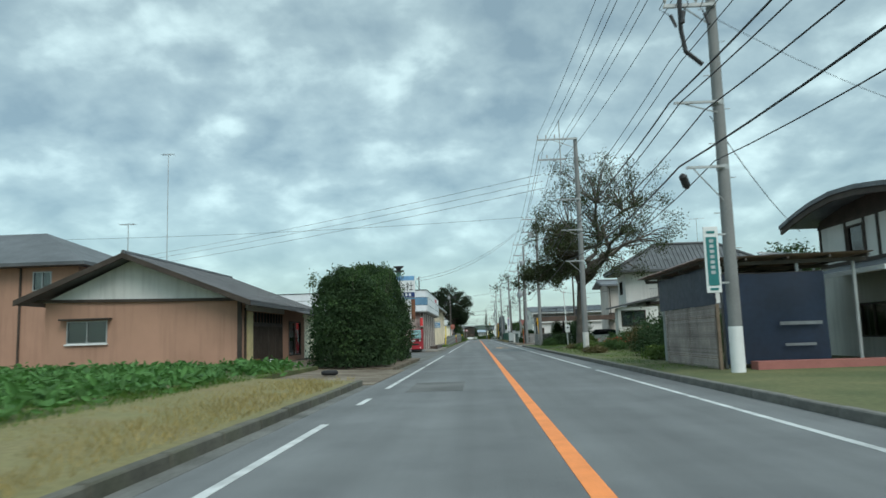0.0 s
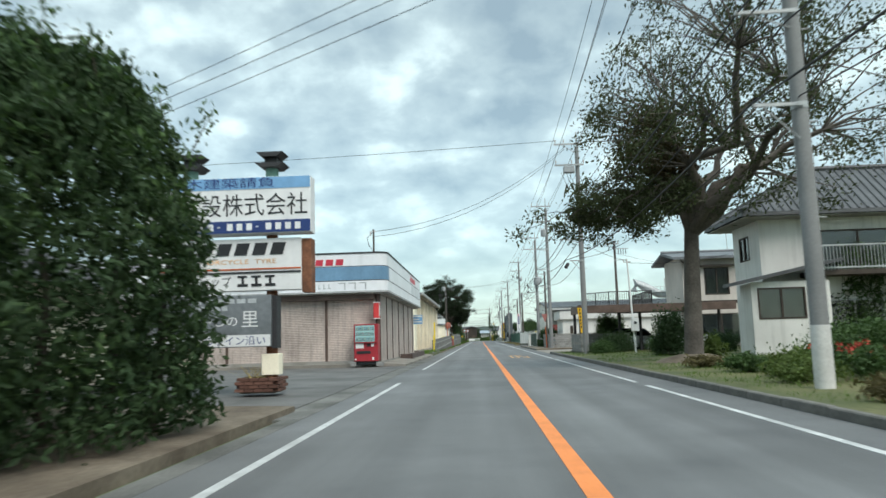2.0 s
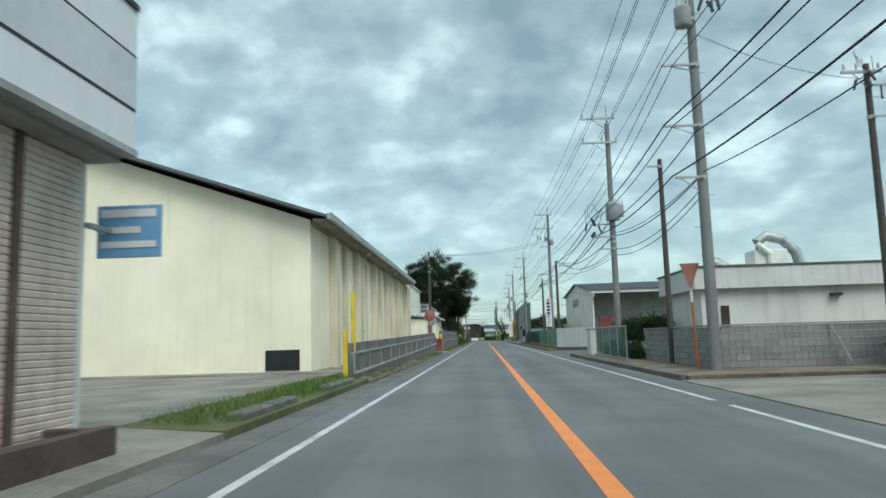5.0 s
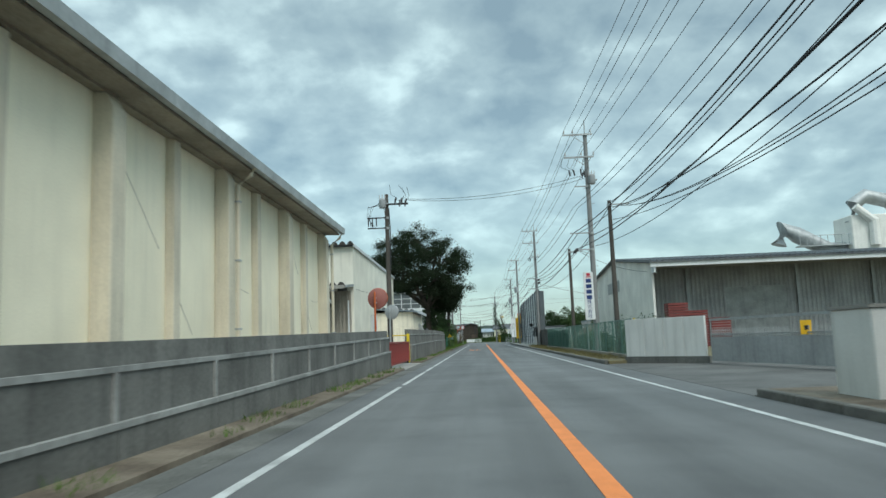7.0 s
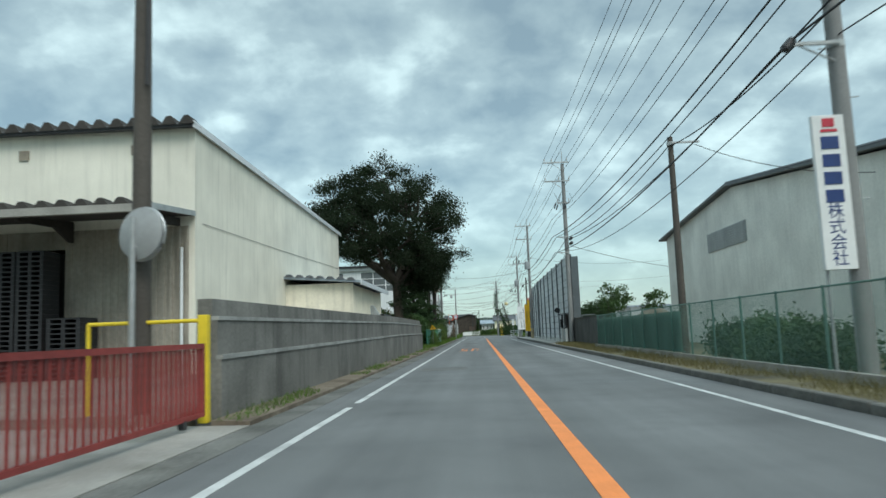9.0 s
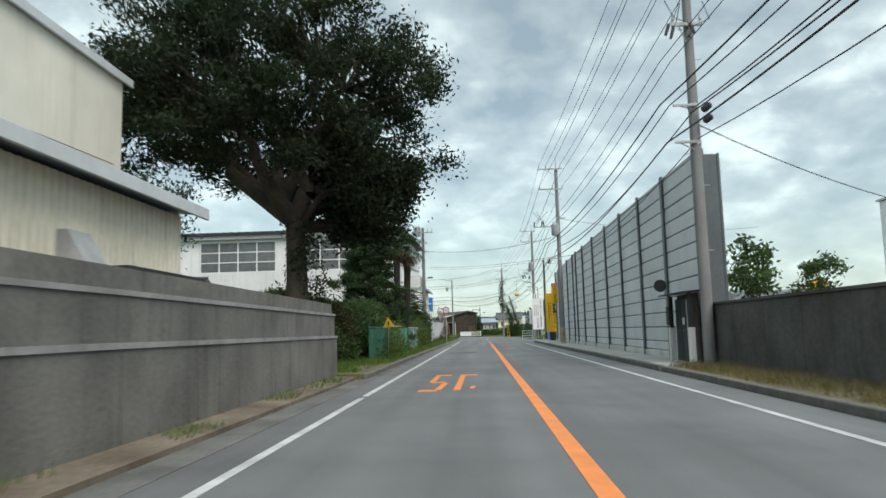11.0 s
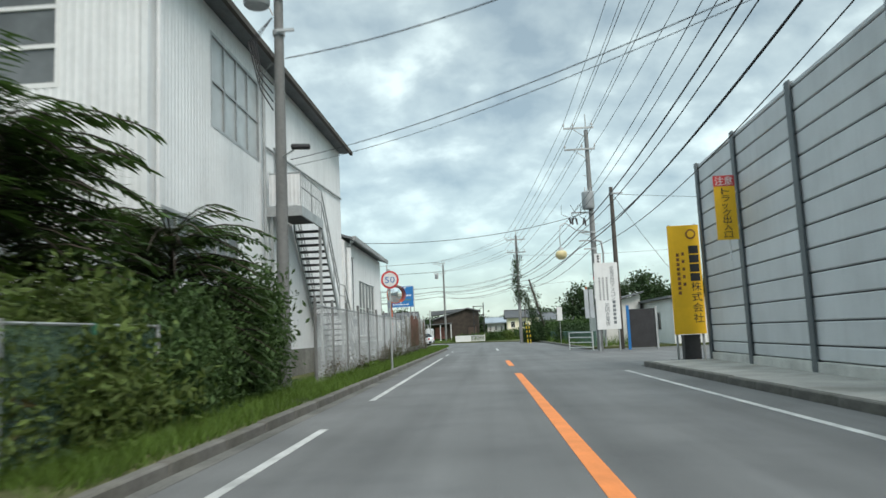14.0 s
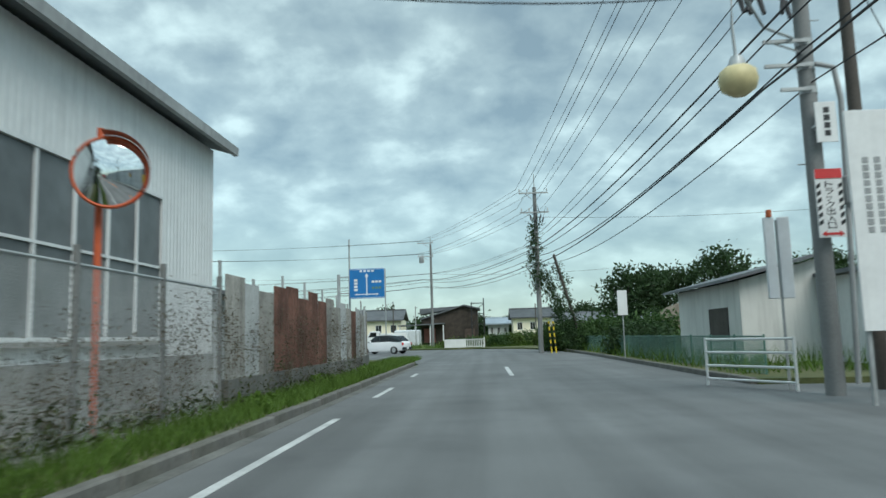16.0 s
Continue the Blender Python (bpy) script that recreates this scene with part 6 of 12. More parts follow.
def roller_shutter(p0, p1, z0, z1, face):
    """One ribbed steel curtain between its rails."""
    a, b = Vector((*p0, 0)), Vector((*p1, 0))
    n_ = Vector((*face, 0))
    k = int((z1 - z0) / 0.077)
    vs = []
    for i in range(k):
        za = z0 + i * (z1 - z0) / k
        dz = (z1 - z0) / k
        for h_, o in ((0.0, 0.0), (0.12, 0.014), (0.75, 0.018), (0.95, 0.0)):
            for e in (a, b):
                p = e + n_ * o
                vs.append((p.x, p.y, za + dz * h_))
    m_ = len(vs) // 2
    return Geo().add(vs, [(2 * i, 2 * i + 1, 2 * i + 3, 2 * i + 2) for i in range(m_ - 1)])


bays = [-4.62, -6.99, -9.42, -11.68, -14.1, -16.5, -18.9, -21.3, -23.7, -26.1]
for i, (xr, xl) in enumerate(zip(bays[:-1], bays[1:])):
    part("roller_shutter", roller_shutter((xl + 0.06, 61.66), (xr - 0.06, 61.66), 0.3, 3.36, (0, -1)), "shutter", shop)
    part("shutter_rail", Geo().box(xl - 0.06, xl + 0.06, 61.6, 61.76, 0.3, 3.36), "rail_brown", shop)
part("wall", Geo().box(-32, -26.16, 61.6, 61.76, 0.3, 3.36), "stucco_white", shop)
part("corner_post", Geo().box(-4.62, -4.46, 61.56, 61.76, 0.12, 3.36), "rail_brown", shop)
sbays = [61.8, 64.4, 66.8, 69.7, 72.5, 75.4, 78.2, 79.4]
for y0, y1 in zip(sbays[:-1], sbays[1:]):
    part("roller_shutter", roller_shutter((-4.55, y0 + 0.06), (-4.55, y1 - 0.06), 0.24, 3.36, (1, 0)), "shutter", shop)
    part("shutter_rail", Geo().box(-4.66, -4.50, y0 - 0.06, y0 + 0.06, 0.24, 3.36), "rail_brown", shop)
# near-black sheets painted as the unlit inside of the shop
part("backing", Geo().box(-31.8, -4.7, 61.80, 61.86, 0.2, 3.36).box(-4.78, -4.72, 61.9, 79.3, 0.2, 3.36), "room_shade", shop)
part("shutter_box", Geo().box(-9.42, -4.7, 61.30, 61.60, 3.12, 3.355), "rail_brown", shop)
rp = thing("service_post", (-4.75, 61.9, 5.1), "short steel post with cables on the shop roof", "post")
part("post", Geo().cyl((-4.75, 61.9, 5.1), (-4.75, 61.9, 6.45), 0.045, 0.045, 10), "pole_dark", rp)
part("insulator", Geo().box(-4.85, -4.65, 61.86, 61.94, 6.32, 6.38).cyl((-4.9, 61.9, 6.15), (-4.9, 61.9, 6.35), 0.03, 0.03, 8), "ceramic", rp)
part("cable_loop", Geo().tube([(-4.8, 61.88, 6.3), (-5.05, 61.88, 6.05), (-4.98, 61.88, 5.7), (-4.78, 61.88, 5.4)], 0.014, 6), "wire", rp)

vm = thing("vending_machine", (-5.0, 61.0, 0.2), "red drink vending machine with a glass display on concrete blocks", "vending machine")
vb = part("cabinet", Geo().box(-5.54, -4.46, 60.62, 61.36, 0.30, 1.96), "vending_red", vm, bevel=0.02)
part("display_recess", Geo().box(-5.47, -4.60, 60.608, 60.62, 1.17, 1.90), "lit_panel", vm, "lit pale cyan display back")
for r_ in range(3):
    part("shelf", Geo().box(-5.46, -4.61, 60.60, 60.607, 1.20 + r_ * 0.235, 1.225 + r_ * 0.235), "sign_white", vm)
    for i in range(9):
        x0 = -5.42 + i * 0.09
        part("drink_can", Geo().cyl((x0 + 0.03, 60.585, 1.226 + r_ * 0.235), (x0 + 0.03, 60.585, 1.36 + r_ * 0.235), 0.023, 0.021, 8),
             ("sign_navy", "sign_red", "lamp_cream", "green_dull", "sign_sky", "rust")[(i * 2 + r_) % 6], vm)
pane = part("display_glass", Geo().box(-5.48, -4.59, 60.536, 60.542, 1.16, 1.91), "glass", vm)
fr = Geo().box(-5.52, -5.48, 60.53, 60.62, 1.12, 1.95).box(-4.59, -4.49, 60.53, 60.62, 1.12, 1.95).box(-5.48, -4.59, 60.53, 60.62, 1.91, 1.95).box(-5.48, -4.59, 60.53, 60.62, 1.12, 1.16)
part("display_frame", fr, "vending_red", vm)
part("notice", Geo().box(-5.46, -5.1, 60.606, 60.619, 0.88, 1.10), "sign_white", vm)
part("notice", Geo().box(-4.76, -4.64, 60.606, 60.619, 0.95, 1.06), "sign_white", vm)
part("coin_panel", Geo().box(-4.95, -4.8, 60.606, 60.619, 0.96, 1.08), "sign_black", vm)
part("coin_slot", Geo().box(-4.78, -4.6, 60.602, 60.619, 1.075, 1.11), "steel", vm)
part("delivery_flap", Geo().box(-5.42, -4.78, 60.600, 60.619, 0.64, 0.76), "sign_black", vm, bevel=0.005)
part("sticker", Geo().box(-4.72, -4.64, 60.606, 60.619, 0.36, 0.48), "sign_white", vm)
part("sticker", Geo().box(-5.5, -5.44, 60.606, 60.619, 0.36, 0.44), "sign_white", vm)
part("plinth", Geo().box(-5.45, -4.55, 60.72, 61.3, 0.16, 0.299), "sign_black", vm)
part("block", Geo().box(-5.7, -5.46, 60.6, 61.0, 0.1, 0.28), "block", vm, bevel=0.01)
part("block", Geo().box(-4.54, -4.25, 60.55, 61.0, 0.08, 0.26), "block", vm, bevel=0.01)
bs = thing("box_sign", (-4.5, 61.2, 2.3), "red plastic box sign on a bracket above the vending machine", "sign")
part("box", Geo().box(-4.66, -4.42, 60.75, 61.35, 2.22, 2.92), "sign_red", bs, bevel=0.02)
part("white_figure", Geo().prism([(60.9, 2.3), (61.25, 2.4), (61.2, 2.8), (61.0, 2.75)], "x", -4.42, -4.412), "sign_white", bs)
part("edge_strip", Geo().box(-4.67, -4.41, 60.73, 61.36, 2.92, 2.95), "sign_white", bs)
part("edge_strip", Geo().box(-4.67, -4.41, 60.73, 61.36, 2.19, 2.22), "sign_white", bs)
part("bracket", Geo().box(-4.58, -4.5, 61.35, 61.56, 2.5, 2.56), "steel", bs)
pv = thing("planter_step", (-4.2, 74.2, 0.15), "long low dark brown planter along the shop wall", "planter")
part("kerb_wall", Geo().box(-3.92, -3.76, 69.8, 78.8, 0.08, 0.42).box(-4.46, -3.92, 69.8, 69.95, 0.08, 0.40).box(-4.46, -3.92, 78.65, 78.8, 0.08, 0.40), "step_stone", pv, bevel=0.012)
part("fill", Geo().box(-4.46, -3.92, 69.95, 78.65, 0.08, 0.32), "soil", pv)
es = thing("small_sign", (-4.3, 80.1, 2.4), "small blue and white sign board on the shop end", "sign")
part("board", Geo().box(-4.75, -3.95, 80.1, 80.16, 2.3, 2.95), "sign_sky", es, bevel=0.005)
part("bar", Geo().box(-4.7, -4.0, 80.09, 80.099, 2.42, 2.5).box(-4.7, -4.2, 80.09, 80.099, 2.6, 2.68).box(-4.7, -4.0, 80.09, 80.099, 2.8, 2.9), "sign_white", es)
part("arm", Geo().box(-4.62, -4.55, 79.58, 80.12, 2.6, 2.66), "steel", es)

# ---- the long cream warehouse and its stepped concrete wall ----
wh = thing("warehouse", (-15, 113, 0.2), "long cream warehouse with pilasters and a grey metal roof", "warehouse")
part("wall", Geo().box(-6.2, -6.0, 96.7, 126.5, 0.15, 5.5), "stucco_cream", wh, "smooth cream painted wall")
part("wall", Geo().box(-24, -23.8, 96.7, 126.5, 0.15, 5.5), "stucco_cream", wh)
for y0, y1 in ((96.5, 96.7), (126.5, 126.7)):
    part("gable_wall", Geo().prism([(-24, 0.15), (-6.0, 0.15), (-6.0, 5.5), (-15, 8.6), (-24, 5.5)], "y", y0, y1), "stucco_cream", wh)
for k in range(6):
    # deep pilasters with a slim one between each pair
    yy = 126.3 - k * 5.3
    part("pilaster", Geo().prism([(-6.0, 0.15), (-5.66, 0.15), (-5.66, 5.1), (-5.80, 5.33), (-6.0, 5.33)], "y", yy - 0.22, yy + 0.22), "pilaster", wh, bevel=0.02)
    if k < 5:
        part("slim_pilaster", Geo().prism([(-6.0, 0.15), (-5.82, 0.15), (-5.82, 5.3), (-6.0, 5.33)], "y", yy - 2.83, yy - 2.53), "pilaster", wh, bevel=0.015)
# a cream beam; the brown on beam and soffit paints the under-eave shadow
part("eave_beam", Geo().box(-6.0, -5.80, 96.5, 126.7, 5.33, 5.43), "eave_brown_shade", wh)
part("soffit", Geo().prism([(-5.80, 5.38), (-5.3, 5.36), (-5.3, 5.42), (-5.80, 5.46)], "y", 96.0, 126.85), "eave_brown_shade", wh)
for s_ in (1, -1):
    e_ = -15 + s_ * 9.75
    part("roof_slope", Geo().prism([(-15, 8.85), (e_, 5.55), (e_, 5.45), (-15, 8.75)], "y", 95.8, 126.95), "roof_metal", wh)
part("gutter", Geo().prism([(-5.28, 5.58), (-5.10, 5.62), (-5.12, 5.40), (-5.26, 5.40)], "y", 95.8, 127.0), "galv", wh)
for yy in (105.3, 115.93, 126.82):
    part("downpipe", Geo().tube([(-5.2, yy, 5.42), (-5.28, yy, 5.25), (-5.60, yy, 5.0), (-5.60, yy, 0.3)], 0.055, 8), "pilaster", wh)
    for z_ in (1.6, 3.2, 4.6):
        part("pipe_clip", Geo().box(-5.67, -5.54, yy - 0.065, yy + 0.065, z_, z_ + 0.04), "galv", wh)
for line in (((121.85, 4.73), (122.3, 4.35), (122.75, 3.85), (123.14, 3.54)), ((123.82, 2.77), (124.05, 2.6), (124.3, 2.32), (124.62, 2.05), (124.9, 1.72)),
             ((124.83, 2.77), (125.4, 2.72), (126.0, 2.77)), ((116.6, 2.62), (117.2, 2.66), (117.9, 2.58)), ((110.9, 4.6), (111.6, 4.0), (112.6, 3.1)), ((113.1, 2.5), (113.6, 2.1), (114.2, 1.5)), ((104.2, 4.2), (104.8, 3.3))):
    part("crack", Geo().tube([(-5.998, y_, z_) for y_, z_ in line], 0.006, 4), "eave_brown_shade", wh, "dark crack in the plaster")
part("cellar_vent", Geo().box(-7.6, -6.4, 96.46, 96.5, 0.25, 0.95), "sign_black", wh)
for y0 in (91.7, 93.0):
    gp = thing("guard_post", (-3.9, y0, 0.15), "yellow painted steel guard post", "bollard")
    part("post", Geo().box(-3.96, -3.84, y0, y0 + 0.12, -0.05, 1.5 + (y0 - 91.7) * 0.9), "pipe_yellow", gp, bevel=0.01)


def stepped_wall(name, y0, y1, heights, label, wall_m="wall_concrete", ribs=True):
    """A retaining wall in cast bays, thicker towards its foot, with a ledge at each step, coloured pale for the
    skylight on it.
    """
    t = thing(name, (-3.85, (y0 + y1) / 2, 0.0), label, "wall", kind="structure")
    n = round((y1 - y0) / 2.8)
    for i in range(n):
        a, b = y0 + (y1 - y0) * i / n, y0 + (y1 - y0) * (i + 1) / n
        ta, tb = float(np.interp(a, *heights)), float(np.interp(b, *heights))
        def loft(rel, ya, yb):
            """A profile of (x, height below the top) drawn along a bay whose top slopes."""
            g = Geo()
            k = len(rel)
            ends = [[(x_, yy, (top + h_) if h_ is not None else -0.05) for x_, h_ in rel] for yy, top in ((ya, ta), (yb, tb))]
            return g.add(ends[0] + ends[1], [tuple(range(k)), tuple(reversed(range(k, 2 * k))), *[((q + 1) % k, q, k + q, k + (q + 1) % k) for q in range(k)]])
        part("wall_bay", loft([(-4.12, None), (-3.74, None), (-3.74, -0.85), (-3.80, -0.835), (-3.80, -0.28), (-3.87, -0.265), (-3.88, 0.0), (-4.10, 0.0)], a + 0.006, b - 0.006), wall_m, t)
        # paler strips paint the sky's light on top of each step
        for x0, x1, h0, h1 in ((-3.82, -3.715, -0.895, -0.83), (-3.885, -3.775, -0.32, -0.26)):
            part("ledge", loft([(x0, h0), (x1, h0), (x1, h1), (x0, h1)], a + 0.004, b - 0.004), "wall_ledge", t)
        if ribs:
            part("rib", Geo().box(-3.82, -3.765, a - 0.04, a + 0.04, ta - 0.829, ta - 0.321), "wall_ledge", t)
    return t


stepped_wall("concrete_wall", 92.57, 129.36, ([92, 106.6, 129.4], [1.12, 1.31, 1.64]), "weathered stepped concrete wall with pale ledges")
stepped_wall("concrete_wall", 138.5, 176.1, ([138, 163, 176], [1.82, 2.0, 1.99]), "weathered stepped concrete wall with pale ledges", "wall_concrete_pale", ribs=False)

gt = thing("sliding_gate", (-3.85, 133.9, 0.05), "low dark red slatted sliding gate between concrete walls", "gate")
part("frame", Geo().box(-3.89, -3.83, 129.5, 138.1, 0.16, 0.22).box(-3.89, -3.83, 129.5, 138.1, 1.10, 1.17).box(-3.89, -3.83, 129.5, 129.58, 0.22, 1.10).box(-3.89, -3.83, 138.02, 138.1, 0.22, 1.10), "gate_red", gt)
pieces("slat", [(-3.86, 129.66 + i * 0.145, 0.66, 0) for i in range(58)], (0.03, 0.055, 0.876), "gate_red", gt)
for yy in (130.2, 137.4):
    part("wheel", Geo().cyl((-3.90, yy, 0.12), (-3.82, yy, 0.12), 0.06, 0.06, 12), "iron_black", gt)
yf = thing("pipe_barrier", (-4.4, 138.3, 0.05), "yellow painted pipe barrier beside the gate", "barrier")
part("post", Geo().box(-3.97, -3.83, 138.18, 138.32, 0.05, 1.58), "pipe_yellow", yf, bevel=0.01)
part("rail", Geo().cyl((-3.97, 138.25, 1.5), (-5.6, 138.25, 1.5), 0.03, 0.03, 10).cyl((-5.6, 138.25, 1.5), (-5.6, 138.25, 0.1), 0.03, 0.03, 10), "pipe_yellow", yf)
round_mirror("traffic_mirror", (-4.26, 129.62, 3.02), 0.42, (-4.36, 129.42, 0.1), "pipe_orange", "dull_red", (0.15, 0.98, 0.0), "round traffic mirror with dull red back on an orange post", 3.3, hood=False)
cb = thing("meter_box", (-4.45, 129.9, 1.3), "narrow white cabinet on a post behind the wall", "cabinet")
part("box", Geo().box(-4.6, -4.36, 129.75, 130.0, 1.4, 2.35), "sign_white", cb, bevel=0.01)
part("post", Geo().box(-4.5, -4.44, 129.84, 129.9, 0.15, 1.4), "steel", cb)
round_mirror("traffic_mirror", (-4.70, 138.04, 2.76), 0.38, (-4.80, 137.92, 0.1), "steel", "plastic_grey", (0.3, 0.95, -0.05), "round traffic mirror with grey back on a pole", 3.0, hood=False)
ac = thing("air_unit", (-4.9, 130.6, 0.2), "dark louvred machine box behind the wall", "air unit")
part("case", Geo().box(-5.3, -4.4, 130.4, 131.0, 0.08, 1.42), "iron_black", ac, bevel=0.015)
for i in range(8):
    part("louvre", Geo().box(-5.22, -4.48, 130.36, 130.40, 0.86 + i * 0.065, 0.895 + i * 0.065), "sign_slate", ac)

# ---- cream factory with canopy, behind the gate ----
gs = thing("gable_shed", (-9, 132, 0.1), "small cream gabled shed between warehouse and factory", "shed")
part("wall", Geo().prism([(-6.54, 0.1), (-12.0, 0.1), (-12.0, 2.9), (-9.2, 5.45), (-6.54, 2.9)], "y", 129.8, 129.9), "stucco_cream", gs)
part("corner_trim", Geo().box(-6.60, -6.52, 129.74, 129.91, 0.1, 2.9), "stucco_ivory", gs)
for s_ in (1, -1):
    part("roof_slope", Geo().prism([(-9.2 + s_ * 3.02, 2.93), (-9.2 + s_ * 0.005, 5.69), (-9.2 + s_ * 0.005, 5.58), (-9.2 + s_ * 3.02, 2.82)], "y", 129.6, 129.93), "galv", gs, "pale metal roof edge")
    # added dark strip: its colour is the soffit shadow below the roof edge
    part("rake_board", Geo().prism([(-9.2 + s_ * 3.0, 2.83), (-9.2 + s_ * 0.005, 5.575), (-9.2 + s_ * 0.005, 5.42), (-9.2 + s_ * 3.0, 2.68)], "y", 129.68, 129.795), "eave_dark_shade", gs)
for k in range(5):
    part("wall_hook", Geo().box(-7.5 + k * 0.25, -7.48 + k * 0.25, 129.74, 129.796, 2.34, 2.46), "rust", gs)

fb = thing("factory", (-19, 163, 0.2), "cream factory hall with ribbed roof edge and an open canopy", "factory")
part("wall", Geo().box(-34, -9.1, 150.5, 150.7, 4.9, 8.14), "stucco_ivory", fb)
# beige darkened in its colour for the shade below the canopy
part("wall", Geo().box(-34, -16.4, 150.5, 150.7, 0.15, 4.9), "ribbed_beige_shaded", fb)
part("ribbed_wall", corrugated((-16.4, 150.5), (-15.05, 150.5), 0.15, 4.9, 0.25, 0.05), "ribbed_beige_shaded", fb)
part("ribbed_wall", corrugated((-13.15, 150.5), (-9.1, 150.5), 0.15, 4.9, 0.25, 0.05), "ribbed_beige_shaded", fb)
part("header", Geo().box(-15.05, -13.15, 150.46, 150.6, 4.3, 4.9), "ribbed_beige_shaded", fb)
# bay lining coloured near black for the shade inside
part("open_bay", Geo().box(-15.05, -13.15, 151.5, 151.56, 0.15, 4.3).box(-15.1, -15.05, 150.56, 151.56, 0.15, 4.3).box(-13.15, -13.1, 150.56, 151.56, 0.15, 4.3), "room_shade", fb, "dark open loading bay")
part("shutter", Geo().box(-19.6, -17.0, 150.43, 150.49, 0.15, 2.72), "wall_concrete", fb, "grey sheet door")
part("wall_lamp", Geo().box(-16.85, -16.7, 150.4, 150.49, 2.5, 2.65), "iron_black", fb)
part("wall", Geo().prism([(150.5, 0.15), (174.5, 0.15), (174.5, 7.83), (150.5, 8.16)], "x", -9.1, -8.9), "stucco_ivory", fb)
part("wall", Geo().box(-34, -9.1, 174.3, 174.5, 0.15, 7.8).box(-34, -33.8, 150.7, 174.3, 0.15, 7.8), "stucco_ivory", fb)
rib = Geo()
for i in range(44):
    x0 = -34 + i * 0.575
    rib.prism([(x0, 8.14), (x0 + 0.19, 8.42), (x0 + 0.33, 8.42), (x0 + 0.52, 8.14)], "y", 150.05, 150.7)
part("roof", Geo().prism([(150.1, 8.2), (174.8, 7.86), (174.8, 7.80), (150.1, 8.13)], "x", -34, -8.82), "roof_metal", fb)
part("eave_closure", Geo().box(-34, -8.8, 150.12, 150.3, 8.05, 8.16), "iron_black", fb)
part("rib_end", rib, "eave_dark_shade", fb, kind="stuff")
part("rake_trim", Geo().prism([(150.1, 8.24), (174.8, 7.90), (174.8, 7.70), (150.1, 8.02)], "x", -8.82, -8.76), "fascia_pale", fb)
for xx in (-18.4, -14.75, -11.0):
    part("wall_vent", Geo().box(xx, xx + 0.32, 150.44, 150.5, 7.3, 7.62), "eave_brown_shade", fb)
cn = part("canopy", Geo().prism([(147.5, 5.1), (150.45, 5.34), (150.45, 5.26), (147.5, 5.02)], "x", -34, -8.93), "roof_metal", fb)
rib = Geo()
for i in range(44):
    x0 = -34 + i * 0.57
    rib.prism([(x0, 5.08), (x0 + 0.18, 5.30), (x0 + 0.32, 5.30), (x0 + 0.5, 5.08)], "y", 147.4, 147.9)
part("rib_end", rib, "eave_dark_shade", cn, kind="stuff")
part("gutter", Geo().box(-34, -9.0, 147.3, 147.48, 4.86, 5.08), "soffit", cn)
part("side_beam", Geo().prism([(147.4, 5.1), (150.45, 5.36), (150.45, 5.2), (147.4, 4.92)], "x", -8.93, -8.86), "galv", cn)
# near-black colour puts the shade into the canopy underside
part("under_beam", Geo().prism([(147.6, 4.9), (150.45, 5.16), (150.45, 4.9), (147.6, 4.68)], "x", -9.5, -9.36), "eave_dark_shade", cn)
part("soffit", Geo().prism([(147.5, 5.0), (150.45, 5.24), (150.45, 5.2), (147.5, 4.96)], "x", -33.9, -9.0), "eave_dark_shade", cn)
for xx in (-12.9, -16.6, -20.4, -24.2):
    part("bracket", Geo().prism([(147.6, 4.94), (150.45, 5.18), (150.45, 4.5), (150.3, 4.5), (149.4, 4.86), (147.6, 4.78)], "x", xx - 0.05, xx + 0.05), "eave_dark_shade", cn)
part("downpipe", Geo().cyl((-9.28, 150.36, 0.15), (-9.28, 150.36, 4.2), 0.05, 0.05, 10), "white_metal", fb)
part("wall_cable", Geo().tube([(-8.88, 151.1, 5.04), (-8.88, 160.7, 5.2), (-8.88, 174.1, 5.53)], 0.008, 6), "iron_black", fb)


def pallet_stack(x0, x1, y0, y1, count):
    """Plastic pallets piled on one another: decks with open slots between them."""
    t = thing("pallet_stack", ((x0 + x1) / 2, (y0 + y1) / 2, 0.12), "tall stack of black plastic pallets under a canopy", "pallets", "stacked pallets")
    for k in range(count):
        z = 0.12 + k * 0.15
        g = Geo().box(x0, x1, y0, y1, z + 0.10, z + 0.145)
        for a in (0.0, 0.44, 0.88):
            xa = x0 + (x1 - x0) * a
            g.box(xa, xa + (x1 - x0) * 0.12, y0, y1, z, z + 0.10)
        part("pallet", g, "iron_black", t)


pallet_stack(-15.0, -14.1, 149.4, 150.3, 27)
pallet_stack(-14.05, -13.2, 149.4, 150.3, 27)
pallet_stack(-13.0, -11.95, 149.3, 150.3, 13)

sm = thing("shed", (-7.8, 166, 0.2), "low cream ribbed metal shed behind the wall", "shed")
part("wall", Geo().box(-10.1, -5.75, 161.4, 161.5, 0.15, 3.65).box(-10.1, -5.75, 170.6, 170.7, 0.15, 3.65).box(-10.1, -10.0, 161.5, 170.6, 0.15, 3.65).box(-5.85, -5.75, 161.5, 170.6, 0.15, 3.55), "cream_metal", sm)
part("ribbed_wall", corrugated((-5.745, 161.4), (-5.745, 170.7), 0.2, 3.56, 0.19, 0.03), "cream_metal", sm)
rib = Geo().prism([(-10.4, 4.15), (-5.3, 3.72), (-5.3, 3.62), (-10.4, 4.05)], "y", 161.0, 171.0)
part("roof", rib, "roof_blue", sm)
part("eave_board", Geo().box(-5.33, -5.27, 160.98, 171.0, 3.52, 3.74), "fascia_pale", sm, bevel=0.006)
rib = Geo()
